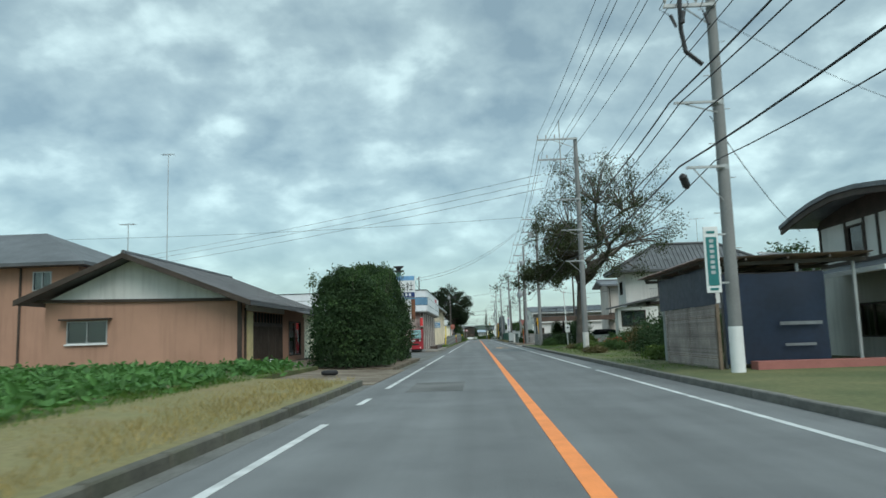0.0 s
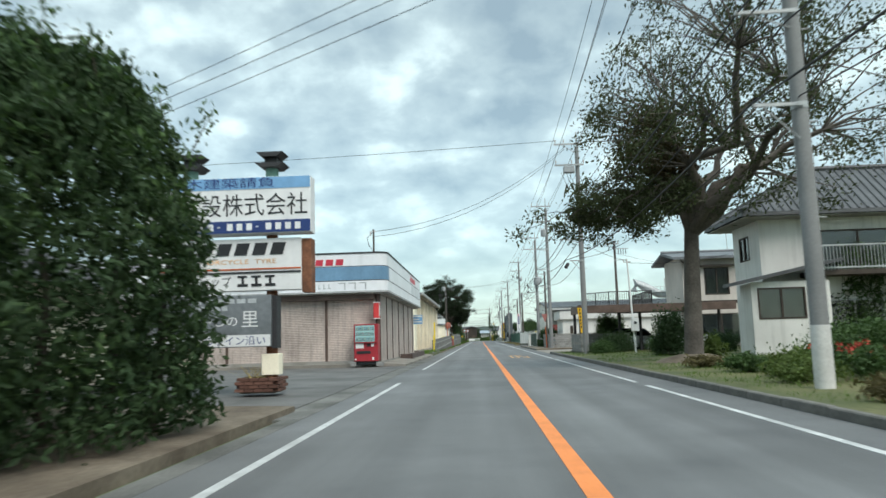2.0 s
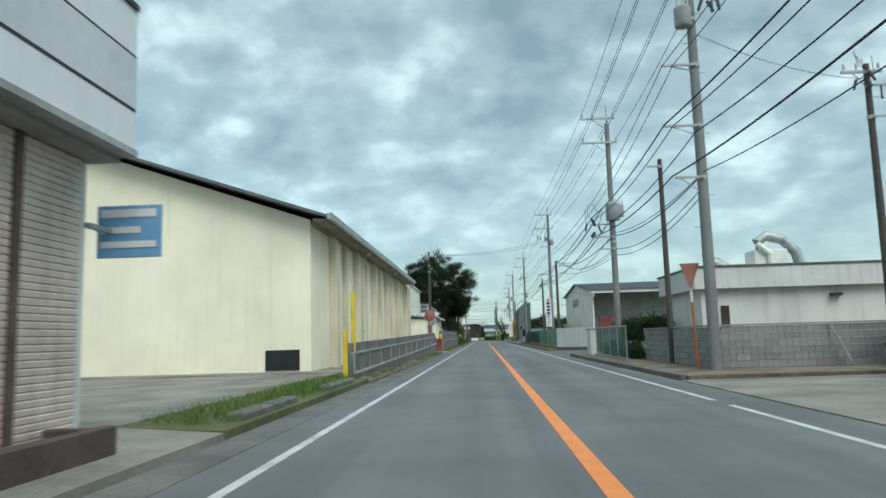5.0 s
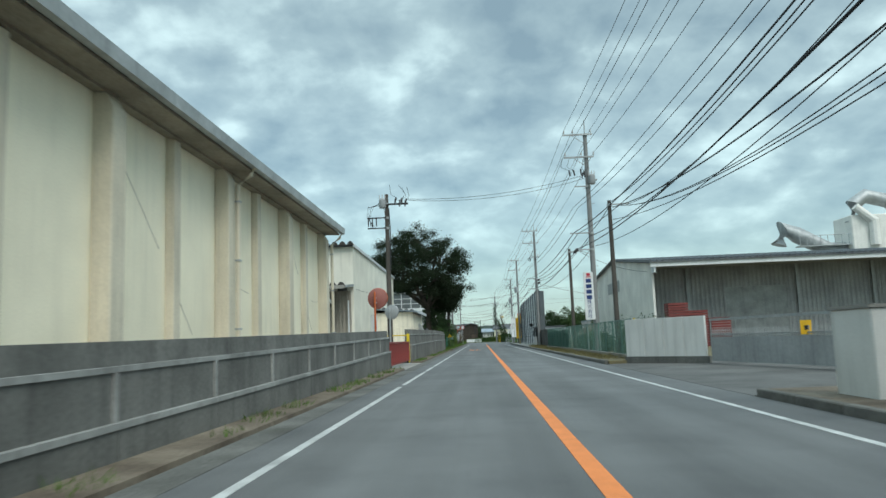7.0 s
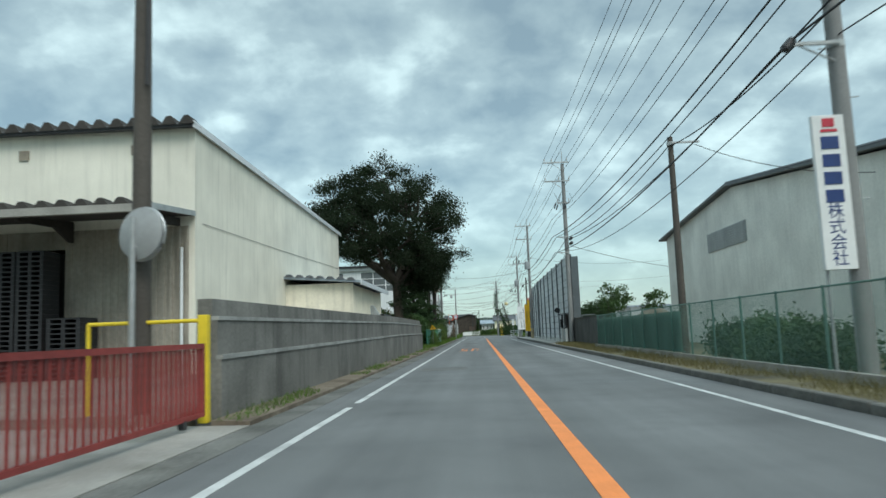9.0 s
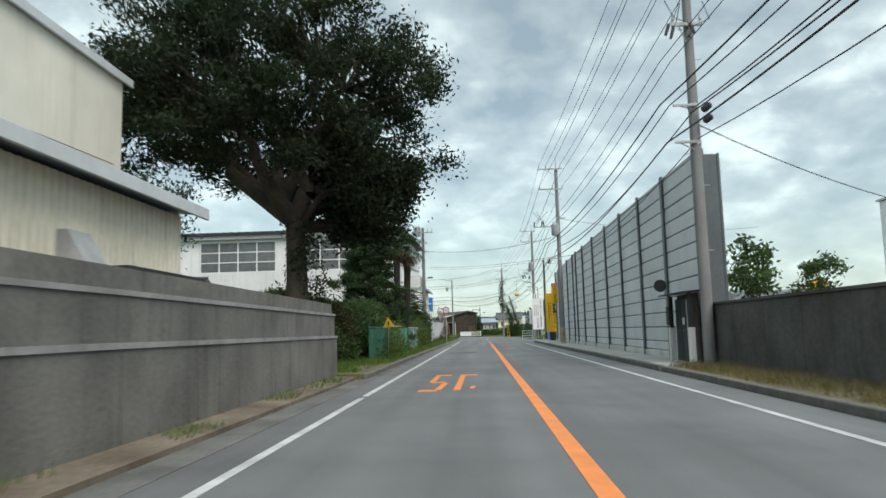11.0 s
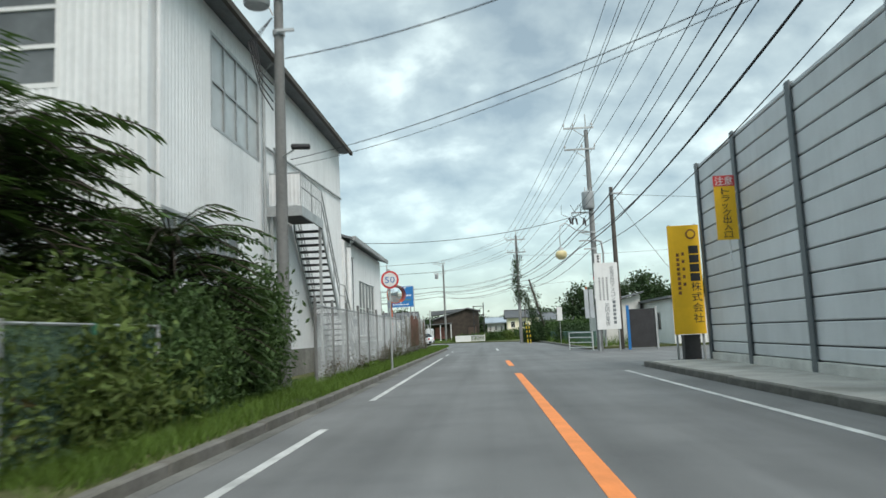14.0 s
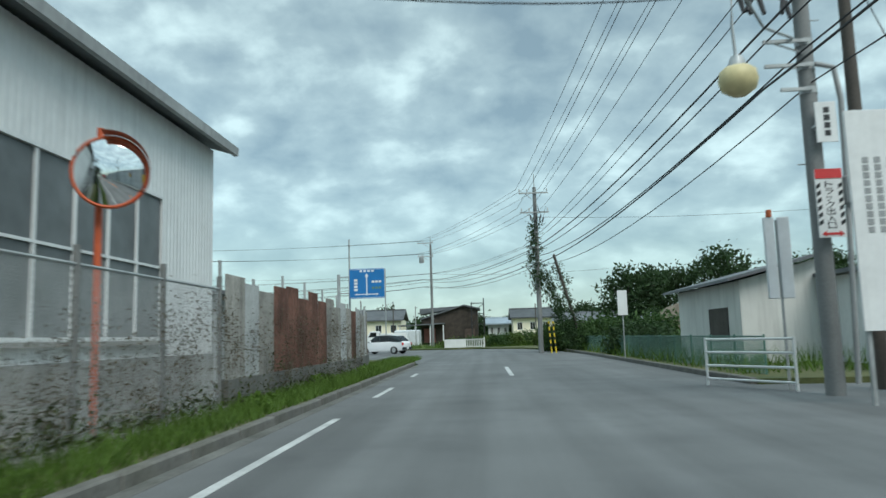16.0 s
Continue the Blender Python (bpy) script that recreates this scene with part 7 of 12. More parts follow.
for i in range(10):
    x0 = -10.3 + i * 0.48
    zz = 4.12 - i * 0.041
    rib.prism([(x0, zz), (x0 + 0.12, zz + 0.12), (x0 + 0.28, zz + 0.12), (x0 + 0.4, zz)], "y", 160.95, 161.3)
part("rib_end", rib, "roof_metal", sm)
part("hood_vent", Geo().prism([(-5.74, 2.1), (-5.3, 2.1), (-5.3, 2.25), (-5.6, 2.75), (-5.74, 2.75)], "y", 166.6, 167.2), "galv", sm)
part("duct_box", Geo().box(-5.74, -5.1, 167.4, 170.4, 2.05, 2.3), "iron_black", sm)
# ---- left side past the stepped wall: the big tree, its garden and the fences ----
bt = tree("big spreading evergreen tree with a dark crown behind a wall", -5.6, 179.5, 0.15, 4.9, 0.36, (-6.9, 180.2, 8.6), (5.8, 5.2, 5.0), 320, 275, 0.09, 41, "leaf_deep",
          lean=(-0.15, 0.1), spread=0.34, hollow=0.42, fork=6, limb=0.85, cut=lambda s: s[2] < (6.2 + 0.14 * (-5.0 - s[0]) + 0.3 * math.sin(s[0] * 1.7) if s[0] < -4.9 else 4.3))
rngb = np.random.default_rng(39)
bough, low_spots = Geo(), []
while len(low_spots) < 90:
    q_ = rngb.uniform(-1, 1, 3)
    if q_ @ q_ < 1 and q_ @ q_ > 0.15:
        low_spots.append((-3.9 + 1.75 * q_[0], 181.2 + 2.3 * q_[1], 5.85 + 1.35 * q_[2]))
for k, p_ in enumerate(low_spots):
    if k % 9 == 0:
        hub = branchy(bough, (-5.7, 179.6, 4.6), Vector(p_) * 0.8 + Vector((-5.7, 179.6, 4.6)) * 0.2, 0.13, 0.04, rngb, 0.08, 7)[-1]
    branchy(bough, hub, p_, 0.035, 0.01, rngb, 0.1, 4, 3)
part("bough", bough, "bark", bt, smooth=60)
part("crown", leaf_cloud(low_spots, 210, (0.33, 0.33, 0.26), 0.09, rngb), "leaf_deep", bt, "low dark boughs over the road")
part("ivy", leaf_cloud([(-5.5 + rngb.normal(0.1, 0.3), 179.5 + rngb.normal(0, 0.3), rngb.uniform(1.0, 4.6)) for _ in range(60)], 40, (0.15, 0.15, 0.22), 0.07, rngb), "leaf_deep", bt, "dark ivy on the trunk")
for x_, y_, rx_, ry_, h_, n_, s_, lm in ((-5.5, 182.0, 0.75, 1.0, 1.7, 3600, 42, "leaf_mid"), (-5.2, 183.6, 0.8, 0.9, 2.2, 4000, 342, "leaf_brown"), (-5.9, 183.2, 0.9, 1.0, 2.6, 3600, 343, "leaf_dark"), (-4.7, 182.6, 0.5, 0.8, 0.9, 1600, 344, "leaf_mid"), (-5.3, 185.0, 0.7, 0.9, 1.8, 3200, 345, "leaf_dark")):
    bush("loose tangle of shrubs under a big tree", x_, y_, 0.15, rx_, ry_, h_, n_, 0.05, s_, lm, group="shrubs under the tree")
bush("brown green tangle of shrubs beside the wall end", -6.9, 182.8, 0.15, 1.2, 1.5, 2.6, 6000, 0.08, 38, "leaf_brown")
bush("dense dark green shrubs under a big tree", -4.9, 187.6, 0.15, 0.8, 2.0, 1.9, 4200, 0.09, 43, "leaf_mid")
bush("leafy shrub beside a tree trunk", -6.8, 186.5, 0.15, 1.2, 1.3, 2.4, 4000, 0.08, 44, "leaf_dark")
for x_, y_, rx_, ry_, h_, s_, lm in ((-8.9, 189.4, 2.0, 1.6, 2.9, 45, "leaf_mid"), (-7.6, 192.0, 1.5, 1.5, 2.55, 50, "leaf_dark"), (-5.9, 192.6, 1.5, 1.6, 2.4, 46, "leaf_mid"), (-11.9, 190.2, 1.6, 1.5, 2.7, 47, "leaf_mid"),
                                     (-14.6, 191.5, 1.5, 1.4, 2.3, 48, "leaf_light"), (-6.2, 195.6, 1.4, 1.5, 2.6, 49, "leaf_dark")):
    round_bush("rounded clipped garden shrub behind a green net", x_, y_, 0.15, rx_, ry_, h_, 15000, 0.055, s_, lm, "garden shrubs")
tree("leafy dark tree beyond the factory", -16.4, 190.5, 0.15, 3.6, 0.22, (-16.4, 190.5, 6.8), (2.7, 2.6, 3.1), 90, 150, 0.11, 40, "leaf_deep", spread=0.5, hollow=0.25)

# evergreen whose foliage hangs in separate flat pads
rngc = np.random.default_rng(61)
cf = thing("conifer", (-6.15, 197.9, 0.15), "tall dark evergreen with foliage in ragged flat pads", "tree")
part("trunk", Geo().tube([(-6.1, 197.9, 0.1), (-6.2, 197.9, 4.5), (-6.1, 197.9, 7.6)], [0.26, 0.16, 0.04], 9), "bark", cf, smooth=60)
spots, twigs = [], Geo()
for k in range(62):
    zz = 1.0 + 6.7 * (k / 61) ** 0.9
    reach = float(np.interp(zz, [1.0, 2.2, 4.4, 5.2, 6.9, 7.7], [1.8, 2.0, 1.9, 1.4, 1.35, 0.5]))
    a_ = k * 2.4 + rngc.uniform(-0.4, 0.4)
    rr = reach * rngc.uniform(0.35, 1.0)
    cx, cy = -6.15 + math.cos(a_) * rr, 197.9 + math.sin(a_) * rr
    for _ in range(8):
        spots.append((cx + rngc.normal(0, 0.3), cy + rngc.normal(0, 0.3), zz + rngc.normal(0, 0.11)))
    branchy(twigs, (-6.15, 197.9, zz - 0.35), (cx, cy, zz), 0.05, 0.012, rngc, 0.08, 5, 4)
part("branch", twigs, "bark", cf)
part("crown", leaf_cloud(spots, 165, (0.17, 0.17, 0.10), 0.06, rngc, 0.2), "leaf_dark", cf)


def palm(x, y, z, h, seed, lean):
    """A windmill palm: fibrous trunk, fans of long leaflets and a skirt of dead fans."""
    rng = np.random.default_rng(seed)
    t = thing("palm_tree", (x, y, z), "windmill palm with green fans over a dead brown skirt", "palm", "palms by the fence")
    pts = [(x + lean * (k / 8) ** 1.5, y, z - 0.1 + h * k / 8) for k in range(9)]
    part("trunk", Geo().tube(pts, [0.2, 0.19, 0.185, 0.19, 0.195, 0.2, 0.21, 0.23, 0.17], 10), "palm_bark", t, smooth=60)
    top = Vector(pts[-1])
    def fan(g, elev, az, stalk, size):
        d = Vector((math.cos(az) * math.cos(elev), math.sin(az) * math.cos(elev), math.sin(elev)))
        hub = top + d * stalk
        g.tube([top, top + d * stalk * 0.5 + Vector((0, 0, 0.04)), hub], [0.02, 0.014, 0.01], 4, caps=False)
        side = d.cross(Vector((0, 0, 1))).normalized()
        for i in range(19):
            a = math.radians(-105 + 210 * i / 18)
            e = (d * math.cos(a) + side * math.sin(a)).normalized()
            mid_ = hub + e * size * 0.55
            tip = hub + e * size * rng.uniform(0.9, 1.05) - Vector((0, 0, size * rng.uniform(0.12, 0.5)))
            w = e.cross(d.cross(side)).normalized() * 0.018
            g.add([hub, mid_ - w, tip, mid_ + w], [(0, 1, 2, 3)])
    g = Geo()
    for k in range(30):
        fan(g, math.radians(rng.uniform(-28, 75)), rng.uniform(0, 6.28), rng.uniform(0.5, 0.9), rng.uniform(0.62, 0.85))
    part("crown", g, "leaf_dark", t)
    g = Geo()
    for k in range(20):
        fan(g, math.radians(rng.uniform(-86, -50)), rng.uniform(0, 6.28), rng.uniform(0.4, 0.85), rng.uniform(0.4, 0.55))
    part("dead_fronds", g, "palm_dead", t)


palm(-4.98, 201.6, 0.15, 6.65, 71, -0.05)
palm(-4.5, 202.2, 0.15, 6.3, 72, 0.12)

# green netting fence
nf = thing("net_fence", (-4.0, 188, 0.13), "green wire mesh fence with green netting", "fence")
for k in range(8):
    y_ = 183.4 + k * 1.95
    part("post", Geo().cyl((-4.0, y_, 0.05), (-4.0, y_, 1.44), 0.028, 0.028, 8), "green_mesh", nf)
part("rail", Geo().cyl((-4.0, 183.4, 1.42), (-4.0, 197.1, 1.42), 0.02, 0.02, 6), "green_mesh", nf)
rngn = np.random.default_rng(5)
n_ = 60
vs = []
for k in range(n_ + 1):
    y_ = 183.45 + 8.6 * k / n_
    for zz in (0.12, 0.5, 0.95, 1.37):
        vs.append((-3.985 + 0.05 * noise.noise(Vector((y_ * 0.8, zz * 1.4, 0.3))), y_, zz + 0.03 * noise.noise(Vector((y_ * 0.5, zz, 2.0)))))
net = Geo().add(vs, [(4 * k + j, 4 * k + j + 1, 4 * k + 5 + j, 4 * k + 4 + j) for k in range(n_) for j in range(3)])
part("netting", net, "net_cloth", nf, smooth=60)
chain_link(nf, -4.0, 192.1, 197.1, 0.15, 1.42, 0.07, "green_mesh", 0.0035)
rngm = np.random.default_rng(6)
part("climbing_vine", leaf_cloud([(-3.95 + rngm.normal(0, 0.12), rngm.uniform(187.6, 193.2), abs(rngm.normal(0.5, 0.55)) + 0.15) for _ in range(220)], 16, (0.13, 0.18, 0.13), 0.05, rngm), "leaf_light", nf, "yellow green climbing weeds")
part("climbing_vine", leaf_cloud([(-3.9 + rngm.normal(0, 0.12), rngm.uniform(184, 196), abs(rngm.normal(0.2, 0.3)) + 0.1) for _ in range(160)], 12, (0.13, 0.2, 0.1), 0.05, rngm), "leaf_mid", nf, "green climbing weeds")
fl = thing("warning_sign", (-3.75, 186.9, 0.13), "yellow triangular warning flag tied to the fence", "sign")
part("plate", Geo().add([(-3.95, 186.92, 1.40), (-3.46, 186.88, 1.47), (-3.76, 186.9, 1.83), (-3.95, 186.935, 1.40), (-3.46, 186.895, 1.47), (-3.76, 186.915, 1.83)],
                        [(0, 1, 2), (5, 4, 3), (0, 3, 4, 1), (1, 4, 5, 2), (2, 5, 3, 0)]), "sign_yellow", fl)
part("mark", Geo().box(-3.76, -3.70, 186.870, 186.879, 1.51, 1.66), "sign_black", fl)
part("stake", Geo().tube([(-3.74, 186.94, 0.05), (-3.74, 186.94, 1.6)], 0.012, 6), "galv", fl)
part("arm", Geo().box(-3.98, -3.16, 186.93, 186.95, 1.44, 1.47), "lamp_cream", fl)

cl = thing("chain_link_fence", (-4.0, 202, 0.13), "grey green chain link fence along the verge", "fence")
for k in range(8):
    y_ = 197.8 + k * 1.48
    part("post", Geo().cyl((-4.0, y_, 0.05), (-4.0, y_, 1.5), 0.025, 0.025, 8), "galv" if k % 3 else "green_mesh", cl)
part("rail", Geo().cyl((-4.0, 197.8, 1.46), (-4.0, 208.1, 1.46), 0.018, 0.018, 6), "galv", cl)
chain_link(cl, -4.0, 197.8, 208.1, 0.15, 1.46, 0.075, "green_dull", 0.003)
for y_, h_, s_, lm in ((194.6, 1.5, 81, "leaf_light"), (198.6, 1.6, 82, "leaf_light"), (204.5, 1.3, 83, "leaf_brown"), (206.6, 1.6, 84, "leaf_mid")):
    bush("loose shrub growing through a wire fence", -4.5, y_, 0.13, 0.55, 1.4, h_, 2600, 0.06, s_, lm, group="fence shrubs")
sp = thing("thin_pole", (-4.8, 205.7, 0.13), "thin grey steel pole", "pole")
part("shaft", Geo().cyl((-4.8, 205.7, 0.0), (-4.72, 205.7, 5.6), 0.055, 0.045, 10), "galv", sp, smooth=60)
part("cap", Geo().cyl((-4.72, 205.7, 5.6), (-4.72, 205.7, 5.64), 0.055, 0.05, 10), "galv", sp)
bush("big dark rounded bush at the road edge", -4.55, 210.2, 0.13, 0.8, 1.7, 2.1, 9500, 0.05, 85, "leaf_mid")
bush("big dark rounded bush at the road edge", -4.45, 212.9, 0.13, 0.7, 1.6, 2.6, 9500, 0.05, 86, "leaf_mid")
bush("yellow green leafy shrub over the fence", -4.3, 207.0, 0.13, 0.75, 1.7, 1.95, 8000, 0.055, 87, "leaf_light")
bush("low shrub behind a fence", -7.8, 203.6, 0.13, 1.8, 2.2, 2.4, 5600, 0.09, 88, "leaf_mid")
bush("low shrub behind a fence", -8.6, 207.4, 0.13, 1.6, 1.6, 2.0, 4200, 0.09, 89, "leaf_light")


def feather_tree(label, x, y, h, reach, n, seed):
    """A sapling with long feathered leaves."""
    rng = np.random.default_rng(seed)
    t = thing("sapling", (x, y, 0.13), label, "tree", "feather-leaved saplings")
    w, st_, lv = Geo(), Geo(), Geo()
    w.tube([(x, y, 0.0), (x + 0.1, y, h * 0.5), (x + 0.05, y, h * 0.82)], [0.06, 0.045, 0.02], 7)
    for k in range(n):
        a = rng.uniform(0, 6.28)
        z0 = h * rng.uniform(0.25, 0.84)
        d = Vector((math.cos(a), math.sin(a), 0))
        L, rise = reach * rng.uniform(0.6, 1.0), rng.uniform(-0.4, 1.0)
        pts = [Vector((x + 0.05, y, z0)) + d * (L * s) + Vector((0, 0, L * ((0.75 - 0.5 * rise) * s - 0.62 * s * s))) for s in np.linspace(0, 1, 7)]
        st_.tube(pts, [0.014] * 6 + [0.005], 4, caps=False)
        side = d.cross(Vector((0, 0, 1)))
        for i in range(18):
            s = 0.2 + 0.8 * i / 18
            j = min(5, int(s * 6))
            p = pts[j].lerp(pts[j + 1], s * 6 - j)
            for sg in (-1, 1):
                e = (side * sg + d * 0.35 - Vector((0, 0, rng.uniform(0.1, 0.5)))).normalized() * (0.26 * reach / 1.6) * rng.uniform(0.8, 1.2)
                wd = d * 0.035
                lv.add([p, p + e * 0.5 + wd, p + e, p + e * 0.5 - wd], [(0, 1, 2, 3)])
    part("trunk", w, "bark", t)
    part("leaf_stalk", st_, "bark", t, kind="stuff")
    part("crown", lv, "leaf_mid", t)


feather_tree("young tree with feathery green leaves", -6.3, 208.0, 4.7, 2.3, 250, 91)
feather_tree("young tree with feathery green leaves", -5.3, 211.4, 3.8, 1.8, 190, 92)
feather_tree("young tree with feathery green leaves", -7.6, 205.4, 3.6, 1.9, 170, 93)
bush("leafy green hedge plants grown over a wire fence", -4.35, 204.3, 0.13, 0.55, 2.2, 1.75, 6500, 0.05, 94, "leaf_light")
bush("leafy green hedge plants grown over a wire fence", -4.3, 208.6, 0.13, 0.6, 1.9, 1.7, 6000, 0.05, 95, "leaf_mid")

oh = thing("house", (-22, 203, 0.13), "old low house with a tiled roof behind garden shrubs", "house")
g, _ = holes_wall((-26, 200.6), (-18.4, 200.6), 0.1, 3.5, [(3.0, 5.6, 1.0, 2.6)], 0.15)
part("wall", g, "stucco_cream", oh)
window(oh, (-26, 200.6), (1, 0), (0, -1), 3.0, 5.6, 1.0, 2.6, 4, 1, "steel", 0.06, curtain="curtain")
part("wall", Geo().box(-18.55, -18.4, 200.75, 206.0, 0.1, 3.5).box(-26, -18.55, 205.8, 206.0, 0.1, 3.5), "stucco_cream", oh)
gable_roof(oh, "x", -27, -17.6, 199.8, 206.8, 203.3, 3.7, 3.7, 5.0, 0.15, "roof_tile")

# ---- the white ribbed building ----
wb_ = thing("office_building", (-20, 221, 0.15), "two-storey building of white ribbed metal sheets with steel windows", "building")
fw = [(-29.45, -23.45), (-21.6, -15.55), (-13.65, -7.65)]
g, f_ = holes_wall((-40, 212), (-6.0, 212), 0.1, 8.85, [(a + 40, b + 40, 6.1, 8.55) for a, b in fw] + [(a + 40, b + 40, 1.4, 3.6) for a, b in fw], 0.2, 0.16, 0.012)
part("wall", g, "white_metal", wb_)
part("wall_sheet", f_, "white_metal", wb_, "white ribbed wall sheet")
for a, b in fw:
    window(wb_, (-40, 212), (1, 0), (0, -1), a + 40, b + 40, 6.1, 8.55, 4, 3, "sign_white", 0.10, "pane_dim")
    window(wb_, (-40, 212), (1, 0), (0, -1), a + 40, b + 40, 1.4, 3.6, 4, 2, "sign_white", 0.10, "pane_grey")
g, f_ = holes_wall((-6.0, 212.2), (-6.0, 230.4), 0.1, 8.85, [(3.0, 6.6, 6.2, 8.5), (0.4, 4.8, 2.5, 3.9), (8.0, 9.0, 5.0, 7.0)], 0.2, 0.16, 0.012)
part("wall", g, "white_metal", wb_)
part("wall_sheet", f_, "white_metal", wb_, "white ribbed wall sheet")
window(wb_, (-6.0, 212.2), (0, 1), (1, 0), 3.0, 6.6, 6.2, 8.5, 4, 2, "steel", 0.08, "pane_pale")
window(wb_, (-6.0, 212.2), (0, 1), (1, 0), 0.4, 4.8, 2.5, 3.9, 6, 1, "steel", 0.07, "pane_dim")
part("door", Geo().box(-6.08, -6.03, 220.22, 221.18, 5.02, 6.98), "grey_metal", wb_)
part("wall", Geo().box(-40, -6.2, 230.2, 230.4, 0.1, 9.3).box(-40, -39.8, 212.2, 230.2, 0.1, 8.85), "white_metal", wb_)
part("wall_head", Geo().prism([(212.0, 8.85), (230.4, 8.85), (230.4, 9.42), (212.0, 8.98)], "x", -6.2, -6.0), "white_metal", wb_)
part("corner_trim", Geo().box(-6.05, -5.93, 211.92, 212.05, 0.1, 8.95), "white_metal", wb_)
part("roof", Geo().prism([(211.5, 9.0), (230.75, 9.44), (230.75, 9.54), (211.5, 9.1)], "x", -40.4, -5.55), "roof_metal", wb_)
part("roof_ribs", Geo().add(*(lambda v: (v.v, v.f))(corrugated((-40.4, 211.42), (-5.5, 211.42), 9.0, 9.22, 0.6, 0.1))), "roof_dark", wb_)
part("fascia", Geo().box(-40.2, -5.75, 211.65, 211.85, 8.7, 8.98), "fascia_pale", wb_)
part("gutter", Geo().prism([(211.5, 8.9), (230.75, 9.34), (230.75, 9.5), (211.5, 9.06)], "x", -5.549, -5.44), "pole_dark", wb_)
part("downpipe", Geo().tube([(-5.6, 218.9, 9.1), (-5.88, 218.9, 8.8), (-5.86, 218.9, 0.2)], 0.05, 8), "galv", wb_)
part("downpipe", Geo().tube([(-5.9, 212.3, 8.9), (-5.9, 212.3, 0.2)], 0.05, 8), "white_metal", wb_)
part("wall_pipe", Geo().tube([(-5.94, 219.2, 6.75), (-5.94, 230.3, 7.3)], 0.035, 6), "galv", wb_)
part("base_wall", Geo().box(-5.98, -5.9, 212.2, 230.4, 0.05, 0.95), "wall_dirty", wb_, "stained concrete wall foot")

st = thing("outside_stair", (-5.4, 224, 0.13), "galvanised steel outside stair with open treads", "stair")
part("landing", Geo().box(-5.95, -4.98, 219.4, 222.1, 4.93, 4.99), "tread_dark", st)
part("landing_edge", Geo().box(-5.0, -4.95, 219.35, 222.12, 4.74, 5.02), "galv", st)
part("landing_edge", Geo().box(-5.95, -5.0, 219.35, 219.4, 4.74, 5.02), "galv", st)
part("guard_sheet", corrugated((-5.9, 219.37), (-5.0, 219.37), 5.05, 5.95, 0.12, 0.012), "white_metal", st)
for k in range(13):
    part("rail_bar", Geo().cyl((-4.985, 219.6 + k * 0.2, 5.0), (-4.985, 219.6 + k * 0.2, 5.97), 0.009, 0.009, 6), "galv", st)
for x_ in (-5.9, -5.02):
    part("stringer", Geo().prism([(222.1, 4.98), (222.1, 4.72), (224.6, 1.9), (225.6, 1.9), (227.7, 0.1), (228.0, 0.1), (228.0, 0.3), (225.75, 2.14), (224.75, 2.14)], "x", x_ - 0.025, x_ + 0.025), "galv", st)
spots = [(-5.46, 222.28 + k * 0.178, 4.70 - k * 0.2, 0) for k in range(14)] + [(-5.46, 225.75 + k * 0.235, 1.76 - k * 0.2, 0) for k in range(9)]
pieces("tread", spots, (0.84, 0.23, 0.06), "tread_dark", st)
part("mid_landing", Geo().box(-5.9, -5.02, 224.6, 225.7, 2.06, 2.12), "tread_dark", st)
for x_, y_ in ((-5.86, 219.5), (-5.02, 221.9)):
    part("leg", Geo().box(x_ - 0.04, x_ + 0.04, y_ - 0.04, y_ + 0.04, 0.1, 4.86), "galv", st)
part("leg", Geo().box(-5.06, -4.98, 225.2, 225.28, 0.1, 2.06), "galv", st)
for x_ in (-5.9, -5.0):
    line = [(x_, 219.45, 6.0), (x_, 222.1, 6.0), (x_, 224.7, 3.15), (x_, 225.7, 3.15), (x_, 228.0, 1.2)]
    for dz in (0.0, -0.4):
        part("handrail", Geo().tube([(p[0], p[1], p[2] + dz) for p in line], 0.022, 6), "galv", st)
    for y_, z_ in ((219.45, 4.98), (220.8, 4.98), (222.1, 4.9), (222.97, 3.95), (223.83, 3.0), (224.7, 2.1), (225.7, 2.05), (226.8, 1.1), (227.9, 0.2)):
        part("baluster", Geo().cyl((x_, y_, z_ - 0.1), (x_, y_, z_ + 1.08), 0.018, 0.018, 6), "galv", st)
part("handrail", Geo().tube([(-5.9, 219.45, 6.0), (-5.0, 219.45, 6.0)], 0.022, 6), "galv", st)

b2_ = thing("workshop", (-12, 236, 0.13), "lower white ribbed workshop with a large steel window", "building")
g, f_ = holes_wall((-5.88, 232.3), (-5.88, 241.2), 1.0, 5.55, [(1.5, 6.4, 1.3, 4.0)], 0.2, 0.16, 0.012)
part("wall", g, "white_metal", b2_)
part("wall_sheet", f_, "white_metal", b2_, "white ribbed wall sheet")
window(b2_, (-5.88, 232.3), (0, 1), (1, 0), 1.5, 6.4, 1.3, 4.0, 5, 2, "white_metal", 0.055, "pane_dim")
part("base_wall", Geo().box(-6.08, -5.83, 230.42, 241.2, 0.0, 0.998), "wall_dirty", b2_, "stained concrete wall foot")
part("sill", Geo().box(-5.88, -5.74, 233.7, 238.8, 1.22, 1.29), "concrete", b2_)
part("wall_return", Geo().box(-6.08, -5.885, 230.42, 232.298, 1.0, 5.5), "white_metal", b2_)
part("downpipe", Geo().tube([(-5.6, 230.8, 5.5), (-5.76, 230.8, 5.2), (-5.76, 230.8, 0.2)], 0.11, 12), "white_metal", b2_, smooth=50)
